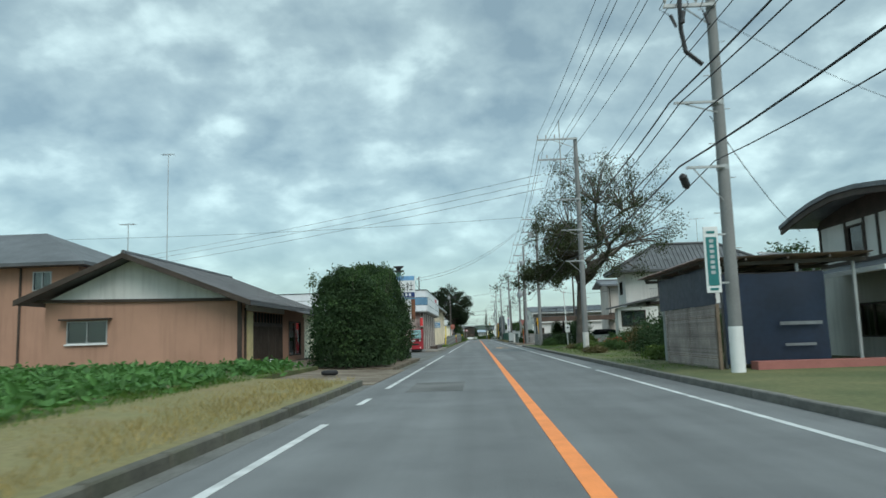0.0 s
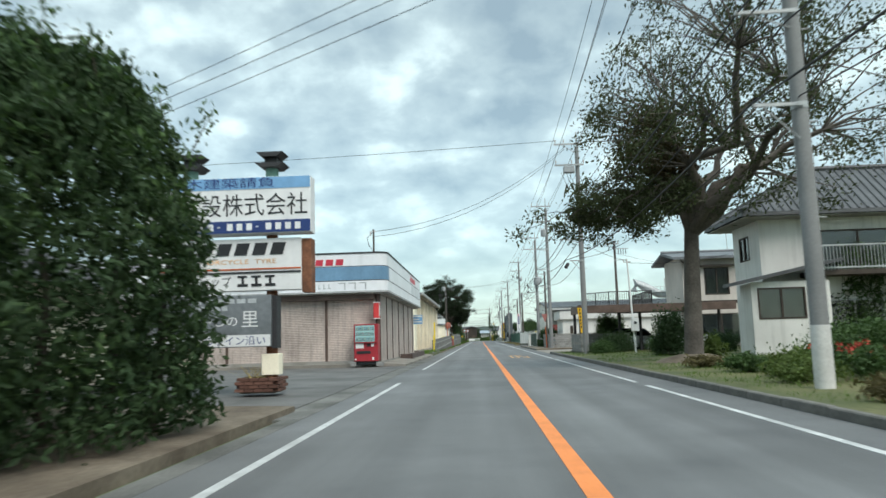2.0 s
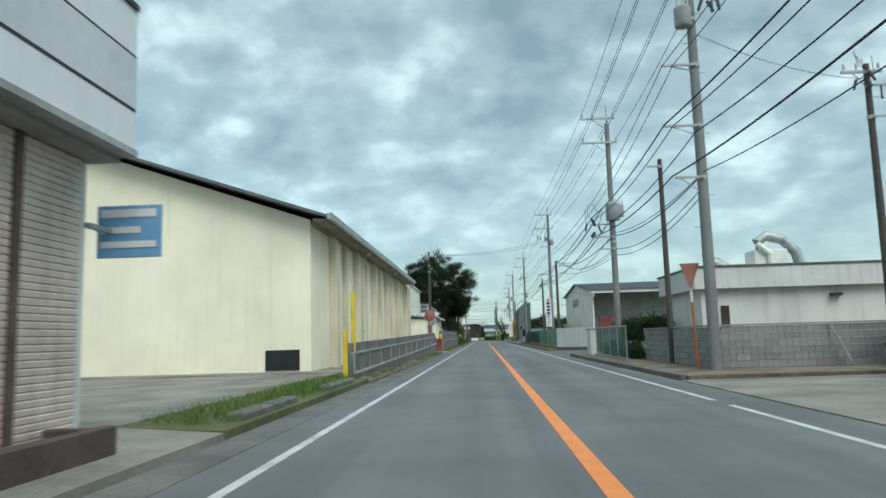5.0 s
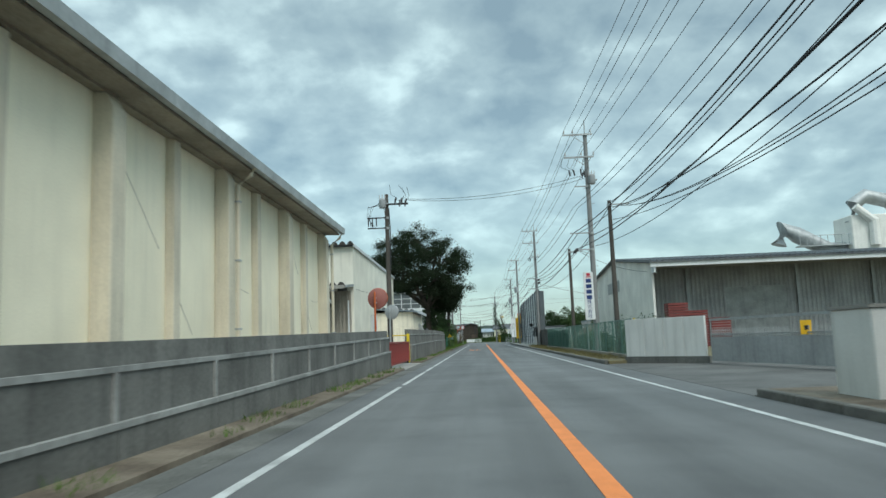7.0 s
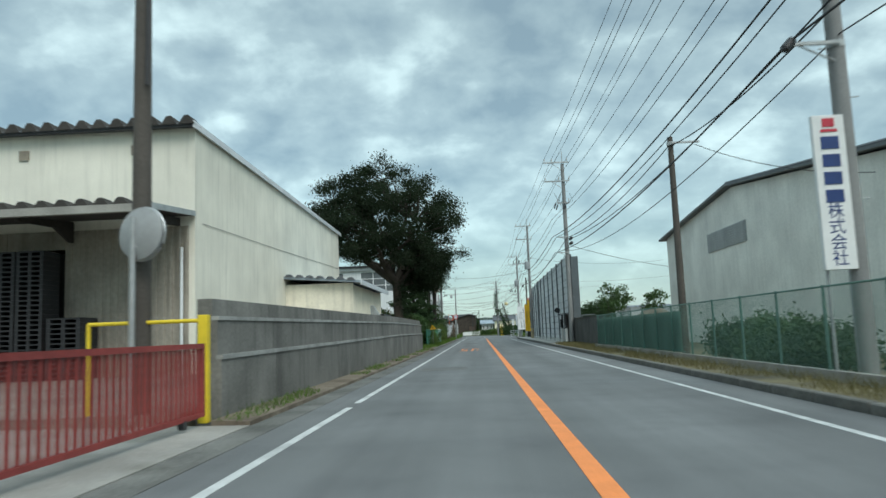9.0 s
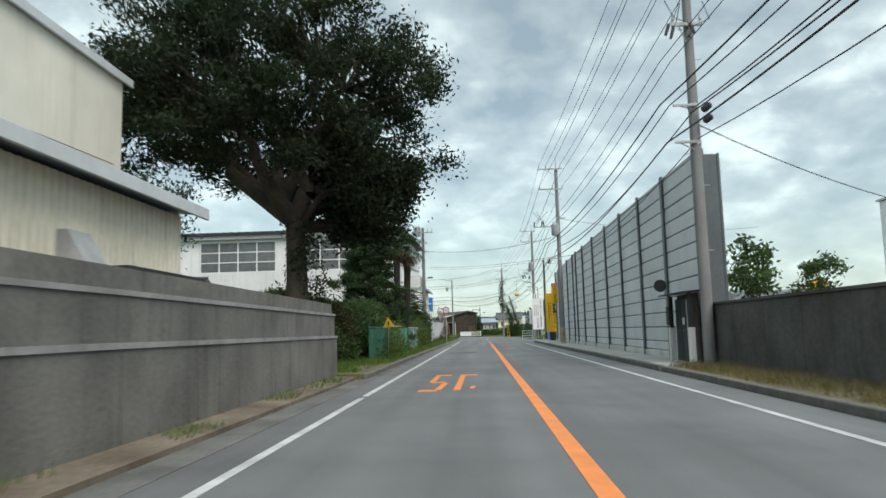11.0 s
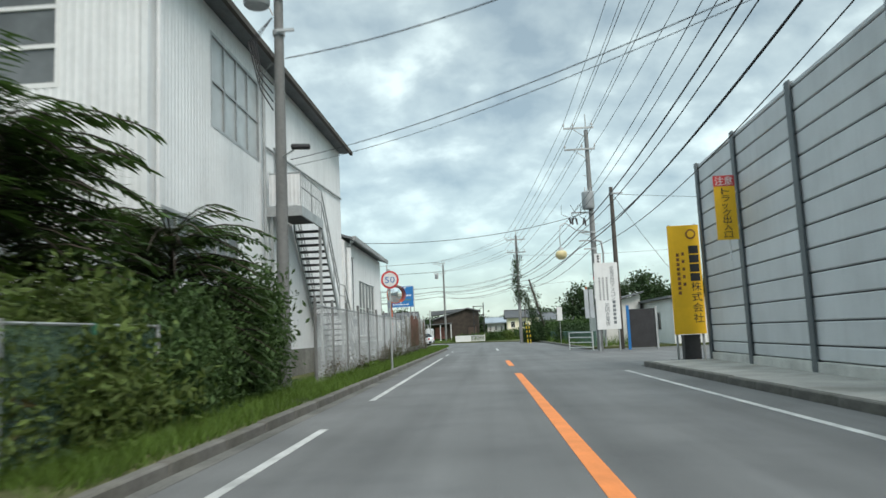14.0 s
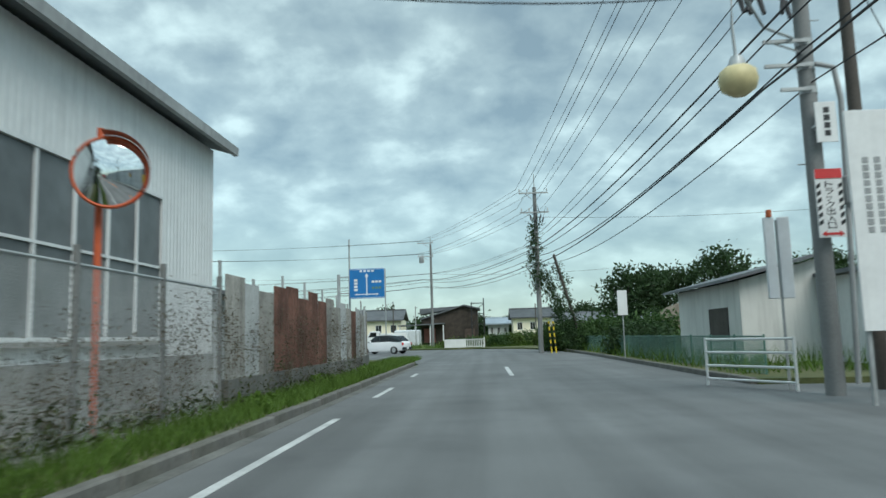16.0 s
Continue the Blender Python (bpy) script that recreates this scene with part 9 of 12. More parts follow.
for pts_ in ([crn[0], crn[1], rb_, ra_], [crn[1], crn[2], rb_], [crn[2], crn[3], ra_, rb_], [crn[3], crn[0], ra_]):
    low = [(p[0], p[1], p[2] - 0.16) for p in pts_]
    k_ = len(pts_)
    g = Geo().add(pts_ + low, [tuple(range(k_)), tuple(reversed(range(k_, 2 * k_))), *[(i, k_ + i, k_ + (i + 1) % k_, (i + 1) % k_) for i in range(k_)]])
    a_, b_ = Vector(pts_[0]), Vector(pts_[1])
    n_ = int((b_ - a_).length / 0.34)
    rows_ = []
    for i in range(1, n_):
        s_ = i / n_
        p_ = a_.lerp(b_, s_)
        if k_ == 4:
            q_ = Vector(pts_[3]).lerp(Vector(pts_[2]), s_)
            L_ = 1.0
            t3, t2 = Vector(pts_[3]), Vector(pts_[2])
            # tile rows run straight up until they meet the hip
            fx = (p_.x - a_.x) / (t3.x - a_.x) if abs(p_.x - a_.x) < abs(t3.x - a_.x) else ((b_.x - p_.x) / (b_.x - t2.x) if abs(b_.x - p_.x) < abs(b_.x - t2.x) else 1.0)
            q_ = Vector((p_.x, p_.y + (t3.y - a_.y) * min(1, fx), p_.z + (RZ - p_.z) * min(1, fx)))
        else:
            apex = Vector(pts_[2])
            fx = min(s_, 1 - s_) * 2
            q_ = Vector((p_.x + (apex.x - p_.x) * fx, p_.y, p_.z + (apex.z - p_.z) * fx))
        rows_.append((p_ + Vector((0, 0, 0.02)), q_ + Vector((0, 0, 0.02))))
    sl_ = part("roof_slope", g, "roof_tile", h2r)
    for p_, q_ in rows_:
        part("roof_rib", Geo().tube([p_, q_], 0.05, 6, caps=False), "roof_tile", sl_)
for c_, r_ in ((crn[0], ra_), (crn[1], rb_), (crn[2], rb_), (crn[3], ra_), (ra_, rb_)):
    part("ridge_cap", Geo().tube([(c_[0], c_[1], c_[2] + 0.06), (r_[0], r_[1], r_[2] + 0.06)], 0.12, 8), "roof_tile", h2r)
part("soffit", Geo().box(E0 + 0.1, E1 - 0.1, Y0 + 0.1, Y1 - 0.1, 5.93, 5.97), "soffit", h2r)
bl = part("balcony", Geo().box(14.0, 19.2, 58.6, 60.0, 3.35, 3.55), "timber_dark", h2r)
for k in range(38):
    x_ = 14.05 + k * 0.138
    part("baluster", Geo().cyl((x_, 58.68, 3.55), (x_, 58.68, 4.55), 0.015, 0.015, 6), "steel", bl)
for z_ in (3.62, 4.55):
    part("rail", Geo().box(14.0, 19.2, 58.64, 58.72, z_, z_ + 0.06), "steel", bl)
part("lower_roof", Geo().prism([(58.3, 2.75), (60.0, 3.2), (60.0, 3.32), (58.3, 2.87)], "x", 17.6, 24.0), "roof_tile", h2r)
part("window_hood", Geo().prism([(59.3, 2.42), (60.0, 2.62), (60.0, 2.7), (59.3, 2.5)], "x", 12.9, 15.0), "roof_tile", h2r)
part("porch_post", Geo().box(20.6, 20.75, 58.5, 58.65, 0.1, 2.85), "timber_dark", h2r)
g, _ = holes_wall((11.4, 58.7), (14.6, 58.7), 0.1, 3.15, [(0.25, 2.2, 1.6, 2.9)], 0.12)
part("bay_wall", g, "stucco_white", h2r)
part("bay_wall", Geo().box(11.4, 11.52, 58.82, 60.0, 0.1, 3.1).box(14.48, 14.6, 58.82, 60.0, 0.1, 3.1), "stucco_white", h2r)
window(h2r, (11.4, 58.7), (1, 0), (0, -1), 0.25, 2.2, 1.6, 2.9, 2, 1, "timber_dark", 0.07, curtain="curtain")
part("bay_roof", Geo().prism([(10.7, 3.02), (15.0, 3.9), (15.0, 4.04), (10.7, 3.16)], "y", 58.2, 60.0), "roof_tile", h2r)
rngv = np.random.default_rng(161)
part("climbing_vine", leaf_cloud([(16.6 + rngv.normal(0, 0.45), 59.85, rngv.uniform(0.3, 4.6)) for _ in range(90)], 30, (0.16, 0.06, 0.2), 0.08, rngv), "leaf_mid", h2r, "green climbing vine")
an = thing("television_aerial", (19, 61.6, 8.3), "television aerial on a thin mast on the roof ridge", "aerial")
part("mast", Geo().cyl((19, 61.6, 8.35), (19, 61.6, 10.6), 0.02, 0.02, 6), "galv", an)
part("boom", Geo().cyl((18.4, 61.6, 10.5), (19.7, 61.6, 10.6), 0.012, 0.012, 5), "galv", an)
for k in range(7):
    part("element", Geo().cyl((18.45 + k * 0.2, 61.3, 10.5 + k * 0.015), (18.45 + k * 0.2, 61.9, 10.5 + k * 0.015), 0.006, 0.006, 4), "galv", an)

mp = thing("meter_pole", (8.3, 67.5, 0.15), "white leaning service pole with a meter box", "pole")
part("shaft", Geo().cyl((8.4, 67.5, 0.0), (8.2, 67.5, 5.2), 0.05, 0.045, 10), "sign_white", mp, smooth=60)
part("meter_box", Geo().box(8.2, 8.6, 67.28, 67.45, 1.3, 2.0), "sign_white", mp, bevel=0.02)
part("dial", Geo().disc((8.4, 67.27, 1.75), 0.08, (0, -1, 0), 0.02), "sign_black", mp)
part("cable", Geo().tube([(8.45, 67.45, 1.3), (8.42, 67.44, 0.7), (8.42, 67.44, 0.1)], 0.02, 6), "galv", mp)
part("insulator", Geo().box(8.0, 8.4, 67.47, 67.53, 5.0, 5.05).cyl((8.02, 67.5, 5.05), (8.02, 67.5, 5.18), 0.03, 0.03, 8), "ceramic", mp)

lw = thing("block_wall", (6.1, 73, 0.15), "low grey concrete block wall at a drive", "wall")
part("footing", Geo().box(5.92, 6.2, 70.8, 75.5, 0.0, 0.22), "wall_concrete", lw)
spots = [(6.06, 71.0 + (i + 0.5 * (r_ % 2)) * 0.4, 0.32 + r_ * 0.195, 0) for r_ in range(5) for i in range(11)]
pieces("block", spots, (0.15, 0.392, 0.188), "block", lw, bevel=0.006)
spots = [(6.35 + i * 0.4, 75.45, 0.32 + r_ * 0.195, 90) for r_ in range(5) for i in range(9)]
pieces("block", spots, (0.15, 0.392, 0.188), "block", lw, bevel=0.006)
part("coping", Geo().box(5.96, 6.16, 71.4, 75.55, 1.205, 1.25), "concrete", lw)
part("coping", Geo().box(6.16, 9.8, 75.35, 75.55, 1.205, 1.25), "concrete", lw)
ga = thing("carport", (10, 76, 0.15), "flat brown carport deck with black railings and a yellow banner", "carport")
part("roof", Geo().prism([(6.05, 71.7), (15.2, 71.7), (15.2, 80.4), (10.5, 80.4), (6.05, 74.6)], "z", 2.6, 2.82), "timber_dark", ga)
part("edge_beam", Geo().box(6.0, 15.25, 71.6, 71.7, 2.44, 2.9), "rail_brown", ga, bevel=0.01)
part("edge_beam", Geo().box(5.95, 6.05, 71.6, 74.7, 2.44, 2.9), "rail_brown", ga, bevel=0.01)
for (xa, ya), (xb, yb_) in (((6.75, 74.7), (8.1, 73.0)), ((8.1, 73.0), (10.7, 73.0)), ((10.7, 73.0), (10.7, 78.5))):
    n_ = int(math.hypot(xb - xa, yb_ - ya) / 0.13)
    rl = part("railing", Geo().cyl((xa, ya, 3.76), (xb, yb_, 3.76), 0.026, 0.026, 8).cyl((xa, ya, 2.95), (xb, yb_, 2.95), 0.02, 0.02, 8), "iron_black", ga, "black iron railing")
    for k in range(n_ + 1):
        x_, y_ = xa + (xb - xa) * k / n_, ya + (yb_ - ya) * k / n_
        w_ = 0.028 if k in (0, n_ // 2, n_) else 0.01
        part("baluster", Geo().box(x_ - w_, x_ + w_, y_ - w_, y_ + w_, 2.82, 3.76), "iron_black", rl)
for x_, y_, h_ in ((6.15, 72.0, 2.96), (6.15, 74.5, 2.96), (8.75, 73.4, 2.6), (10.0, 73.4, 2.6), (14.8, 73.4, 2.6)):
    part("post", Geo().box(x_ - 0.08, x_ + 0.08, y_ - 0.08, y_ + 0.08, 0.05, h_), "iron_black", ga, bevel=0.01)
part("banner", Geo().add([(5.94, 71.4, 2.78), (6.22, 71.45, 2.78), (6.27, 71.45, 1.3), (6.09, 71.4, 1.3), (5.94, 71.43, 2.78), (6.22, 71.48, 2.78), (6.27, 71.48, 1.3), (6.09, 71.43, 1.3)],
                         [(0, 3, 2, 1), (4, 5, 6, 7), (0, 1, 5, 4), (1, 2, 6, 5), (2, 3, 7, 6), (3, 0, 4, 7)]), "sign_yellow", ga)
for k in range(6):
    part("plain_bar", Geo().box(6.04 + k * 0.009, 6.11 + k * 0.009, 71.385, 71.405, 2.6 - k * 0.2, 2.72 - k * 0.2), "sign_black", ga)

# the house behind the deck
h3 = thing("house", (19, 82, 0.2), "cream two-storey house with a low roof, shutters and a balcony", "house")
g, _ = holes_wall((15.3, 79.5), (25, 79.5), 0.1, 6.3, [(1.5, 3.2, 3.7, 5.6), (5.0, 7.4, 3.4, 5.6), (1.0, 4.0, 0.4, 2.4)], 0.15)
part("wall", g, "stucco_taupe", h3)
window(h3, (15.3, 79.5), (1, 0), (0, -1), 1.5, 3.2, 3.7, 5.6, 2, 1, "timber_dark", 0.07, curtain="shutter")
window(h3, (15.3, 79.5), (1, 0), (0, -1), 5.0, 7.4, 3.4, 5.6, 2, 1, "timber_dark", 0.07, curtain="curtain")
window(h3, (15.3, 79.5), (1, 0), (0, -1), 1.0, 4.0, 0.4, 2.4, 2, 1, "timber_dark", 0.07, curtain="room_shade")
part("wall", Geo().box(15.3, 15.45, 79.65, 84.2, 0.1, 6.4).box(15.45, 25, 84.05, 84.2, 0.1, 6.3), "stucco_taupe", h3)
gable_roof(h3, "x", 14.5, 25.8, 78.7, 85.0, 81.8, 6.35, 6.35, 6.95, 0.18, "roof_metal")
part("window_hood", Geo().box(16.5, 18.8, 79.1, 79.5, 5.65, 5.78), "timber_dark", h3)
part("wall_band", Geo().box(15.3, 25, 79.42, 79.5, 3.1, 3.3), "timber_dark", h3)
part("downpipe", Geo().tube([(15.2, 79.4, 6.2), (15.5, 79.4, 5.9), (15.5, 79.4, 3.2)], 0.04, 6), "timber_dark", h3)
bal = part("balcony", Geo().box(20, 23.5, 78.4, 79.5, 3.2, 3.4), "timber_dark", h3)
for k in range(24):
    part("baluster", Geo().box(20.03 + k * 0.15, 20.05 + k * 0.15, 78.42, 78.44, 3.4, 4.3), "sign_white", bal)
part("rail", Geo().box(20, 23.5, 78.4, 78.46, 4.3, 4.36), "sign_white", bal)
an = thing("television_aerial", (18.5, 81.8, 6.9), "television aerial on a tall mast", "aerial")
part("mast", Geo().cyl((18.5, 81.8, 6.8), (18.4, 81.8, 10.0), 0.022, 0.022, 6), "galv", an)
for z_, w_ in ((9.9, 0.7), (8.3, 0.5)):
    part("boom", Geo().cyl((18.4 - w_, 81.8, z_ - 0.1), (18.4 + w_, 81.8, z_ + 0.1), 0.014, 0.014, 5), "galv", an)
h3.location.x -= 0.85
car("white hatchback parked beside a deck", 9.4, 76.6, 0.08, 178, "car_white", "hatch")
car("silver car parked under a carport", 12.4, 74.2, 0.08, 176, "car_silver", "hatch")
bush("bright green clipped hedge by the gate", 8.7, 77.2, 0.12, 0.75, 0.65, 2.3, 5200, 0.06, 171, "leaf_mid", boxy=0.9)
bush("small garden tree beside the drive", 8.2, 71.5, 0.14, 1.0, 0.9, 1.2, 4200, 0.045, 172, "leaf_dark")
bush("dark rounded evergreen before a carport", 9.0, 62.6, 0.14, 0.9, 0.8, 2.3, 4200, 0.06, 175, "leaf_dark")
bush("low dark garden shrub beside a drive", 6.9, 69.3, 0.14, 0.7, 0.9, 0.8, 2600, 0.045, 173, "leaf_mid")
bush("low dark garden shrub beside a drive", 10.4, 69.2, 0.14, 1.0, 0.9, 0.95, 3600, 0.045, 174, "leaf_mid")
bush("low dark garden shrub beside a drive", 12.4, 65.4, 0.14, 0.8, 1.2, 1.1, 3600, 0.045, 175, "leaf_dark")

# block wall across the far side of the drive, low building behind it
bw = thing("block_wall", (9, 92.7, 0.12), "long grey concrete block wall", "wall")
spots = [(6.75 + (i + 0.5 * (r_ % 2)) * 0.4, 92.75, 0.22 + r_ * 0.195, 0) for r_ in range(6) for i in range(16)]
pieces("block", spots, (0.392, 0.15, 0.188), "block", bw, bevel=0.006)
spots = [(6.55, 93.0 + (i + 0.5 * (r_ % 2)) * 0.4, 0.22 + r_ * 0.195, 90) for r_ in range(6) for i in range(21)]
pieces("block", spots, (0.392, 0.15, 0.188), "block", bw, bevel=0.006)
part("coping", Geo().box(6.45, 13.1, 92.65, 92.85, 1.305, 1.35), "concrete", bw)
part("coping", Geo().box(6.45, 6.65, 92.85, 101.4, 1.305, 1.35), "concrete", bw)
part("support_bar", Geo().tube([(9.75, 92.6, 1.32), (10.2, 92.3, 0.1)], 0.03, 6), "galv", bw)
lo = thing("low_building", (12, 101, 0.12), "low pale concrete building with a deep flat roof edge", "building")
part("wall", Geo().box(8.2, 20, 99.2, 104, 0.1, 2.72), "stucco_white", lo)
part("roof_edge", Geo().box(7.9, 20.4, 98.9, 104.4, 2.72, 3.54), "stucco_white", lo, "pale painted roof edge", bevel=0.02)
part("roof_cap", Geo().box(7.85, 20.45, 98.85, 104.45, 3.54, 3.6), "roof_metal", lo)
part("door", Geo().box(8.9, 9.2, 99.16, 99.2, 1.0, 2.1), "timber_dark", lo)
part("lamp", Geo().box(12.9, 13.3, 98.96, 99.2, 2.35, 2.45), "iron_black", lo)
bush("garden tree with rounded head", 11.8, 91.2, 0.1, 0.9, 0.9, 2.5, 3800, 0.08, 181, "leaf_dark")
bush("brown green shrub beside the drive", 9.9, 88.2, 0.1, 0.7, 0.7, 0.9, 2200, 0.06, 182, "leaf_brown")
sgn = thing("stop_sign", (6.0, 93.0, 0.1), "back of a stop sign on an orange and white post", "road sign")
part("post", Geo().cyl((5.95, 92.3, 0.0), (5.9, 92.3, 2.0), 0.035, 0.035, 8), "pipe_orange", sgn, smooth=60)
part("post_top", Geo().cyl((5.9, 92.3, 2.0), (5.88, 92.3, 3.1), 0.035, 0.035, 8), "sign_white", sgn, smooth=60)
part("plate", Geo().prism([(5.6, 3.1), (6.15, 3.1), (5.88, 2.35)], "y", 92.22, 92.24), "dull_red", sgn)

# wire fence with clipped trees, then the white pier
wf = thing("wire_fence", (5.8, 105, 0.13), "wire mesh fence with a steel top rail", "fence")
for k in range(5):
    y_ = 101.6 + k * 1.95
    part("post", Geo().cyl((5.8, y_, 0.05), (5.8, y_, 1.5), 0.03, 0.03, 8), "galv", wf)
part("rail", Geo().cyl((5.8, 101.5, 1.48), (5.8, 109.6, 1.48), 0.025, 0.025, 8), "galv", wf)
chain_link(wf, 5.8, 101.5, 109.6, 0.2, 1.46, 0.08, "green_dull", 0.004)
part("base", Geo().box(5.72, 5.88, 101.4, 109.6, 0.0, 0.18), "concrete", wf)
for k, y_ in enumerate((102.6, 104.6, 106.6, 108.4)):
    x_ = 7.3 + 0.2 * (k % 2)
    t_ = bush("clipped evergreen with a bare trunk behind a fence", x_, y_, 0.9, 0.7, 0.75, 1.0, 3000, 0.055, 190 + k, "leaf_dark", name="clipped_tree", category="tree", group="clipped trees")
    part("trunk", Geo().tube([(x_, y_, 0.05), (x_ + 0.05, y_, 1.0), (x_, y_, 1.5)], [0.06, 0.045, 0.03], 7), "bark", t_)
for k in range(3):
    bush("low shrub along a fence", 6.3, 102.6 + k * 2.6, 0.12, 0.4, 1.2, 0.7, 2000, 0.05, 195 + k, "leaf_dark", group="fence hedge")
pi_ = thing("gate_pier", (5.8, 110.6, 0.1), "white painted concrete gate pier", "pier")
part("pier", Geo().box(5.55, 5.95, 110.0, 111.2, 0.0, 1.42), "stucco_white", pi_, bevel=0.02)
part("cap", Geo().box(5.52, 5.98, 109.97, 111.23, 1.42, 1.47), "concrete", pi_)

gw = thing("gate_wall", (6.8, 126.5, 0.1), "white panel wall beside a factory gate", "wall")
def slant_wall(p0, p1, z0, z1, th):
    a, b = Vector((*p0, 0)), Vector((*p1, 0))
    n = Vector((-(b - a).y, (b - a).x, 0)).normalized() * th
    q = [a, b, b + n, a + n]
    return Geo().add([(p.x, p.y, z0) for p in q] + [(p.x, p.y, z1) for p in q], [(0, 3, 2, 1), (4, 5, 6, 7), (0, 1, 5, 4), (1, 2, 6, 5), (2, 3, 7, 6), (3, 0, 4, 7)])
for k in range(4):
    a_ = (5.6 + 2.3 * k / 4 + 0.01, 128.0 - 2.5 * k / 4)
    b_ = (5.6 + 2.3 * (k + 1) / 4 - 0.01, 128.0 - 2.5 * (k + 1) / 4)
    part("panel", slant_wall(a_, b_, 0.26, 1.68, 0.12), "stucco_white", gw, bevel=0.006)
part("footing", slant_wall((5.55, 128.05), (7.95, 125.45), 0.0, 0.26, 0.2), "wall_concrete", gw)
sgt = thing("sliding_gate", (8.8, 120, 0.1), "grey aluminium slatted sliding gate", "gate")
ga0, ga1 = Vector((8.05, 125.4, 0)), Vector((10.6, 112.4, 0))
part("rail", slant_wall(ga0[:2], ga1[:2], 1.48, 1.56, 0.05), "galv", sgt)
part("rail", slant_wall(ga0[:2], ga1[:2], 0.98, 1.03, 0.05), "galv", sgt)
part("panel", slant_wall(ga0[:2], ga1[:2], 0.1, 0.92, 0.04), "grey_metal", sgt, "grey lower gate panel")
for k in range(96):
    p_ = ga0.lerp(ga1, (k + 0.5) / 96)
    part("bar", Geo().box(p_.x - 0.012, p_.x + 0.012, p_.y - 0.012, p_.y + 0.012, 0.9, 1.48 if k % 12 == 0 else 1.2), "galv", sgt)
p_ = ga0.lerp(ga1, 0.4)
part("notice", Geo().box(p_.x - 0.16, p_.x + 0.14, p_.y - 0.07, p_.y - 0.05, 0.95, 1.35), "sign_yellow", sgt, "yellow notice board")
part("notice_mark", Geo().box(p_.x - 0.06, p_.x + 0.04, p_.y - 0.08, p_.y - 0.071, 1.08, 1.2), "sign_black", sgt)

# ---- the warehouse shed ----
ws = thing("warehouse", (18, 160, 0.12), "grey metal warehouse with an open-sided front and a pale gable wall", "warehouse")
g = Geo().prism([(147.5, 0.1), (171.3, 0.1), (171.3, 6.2), (160, 7.05), (147.5, 5.65)], "x", 11.4, 11.55)
part("gable_wall", g, "panel_pale", ws, "pale flat panel gable wall")
part("louvre_frame", Geo().box(11.36, 11.4, 158.6, 163.7, 4.5, 5.4), "galv", ws)
for k in range(8):
    part("louvre", Geo().box(11.34, 11.38, 158.7, 163.6, 4.55 + k * 0.105, 4.62 + k * 0.105), "grey_metal", ws)
g, f_ = holes_wall((11.6, 150.6), (44, 150.6), 0.1, 5.5, [(5.5, 9.7, 0.12, 4.05)], 0.2, 0.3, 0.04)
part("wall", g, "grey_metal", ws)
part("wall_sheet", f_, "grey_metal", ws, "grey ribbed front sheet")
part("door", roller_shutter((17.1, 150.66), (21.3, 150.66), 0.12, 4.05, (0, -1)), "galv", ws)
for x_ in (14.4, 21.9, 27, 33):
    part("column", Geo().box(x_, x_ + 0.14, 150.3, 150.5, 0.1, 5.5), "galv", ws)
part("roof_slope", Geo().prism([(146.6, 5.72), (160, 7.2), (160, 7.1), (146.6, 5.62)], "x", 11.1, 44), "roof_metal", ws)
part("roof_slope", Geo().prism([(172, 6.2), (160, 7.2), (160, 7.1), (172, 6.1)], "x", 11.1, 44), "roof_metal", ws)
rib = Geo()
for k in range(82):
    x_ = 11.2 + k * 0.4
    rib.tube([(x_, 146.55, 5.76), (x_, 160, 7.24)], 0.06, 6)
part("roof_rib", rib, "roof_metal", ws, kind="stuff")
part("eave_beam", Geo().box(11.2, 44, 146.7, 146.85, 5.35, 5.62), "white_metal", ws)
part("side_return", Geo().box(11.42, 11.55, 146.8, 147.5, 5.0, 5.62), "white_metal", ws)
part("soffit", Geo().box(11.55, 44, 146.85, 150.4, 5.48, 5.52), "soffit", ws)
part("back_wall", Geo().box(11.6, 44, 171.2, 171.4, 0.1, 6.2).box(43.8, 44, 150.8, 171.2, 0.1, 5.6), "grey_metal", ws)
for k, (x_, y_) in enumerate(((11.7, 145.0), (13.0, 145.4), (14.3, 145.2))):
    ps = thing("pallet_stack", (x_, y_, 0.12), "stack of red brown plastic pallets", "pallets", "pallet stacks")
    for j in range(17 - 3 * k):
        part("pallet", Geo().box(x_, x_ + 1.2, y_, y_ + 1.1, 0.12 + j * 0.165, 0.25 + j * 0.165), "pallet_red", ps)
dc = thing("dust_collector", (36, 176, 0.12), "big pale steel dust collector with ducts behind the warehouse", "machine")
part("leg", Geo().box(33.3, 33.6, 174.5, 174.8, 0.1, 9), "galv", dc)
part("leg", Geo().box(37.3, 37.6, 174.5, 174.8, 0.1, 9), "galv", dc)
part("hopper", Geo().box(33.2, 37.8, 174.2, 178, 8.4, 12.2), "panel_pale", dc, bevel=0.1)
part("duct", Geo().tube([(26.5, 176, 9.6), (27.0, 176, 11.3), (28.4, 176, 10.6), (31.5, 176, 8.9), (33.4, 176, 8.8)], [0.8, 0.9, 0.85, 0.8, 0.8], 14), "galv", dc, smooth=50)
part("duct", Geo().tube([(33.8, 175, 11.5), (34, 175, 13.4), (35.2, 175, 14.2), (37.5, 175, 13.6), (39.2, 175, 11.8), (40, 175, 8.5)], 0.75, 14), "galv", dc, smooth=50)
part("walkway", Geo().box(28, 33.2, 174.6, 175.6, 9.2, 9.3), "galv", dc)
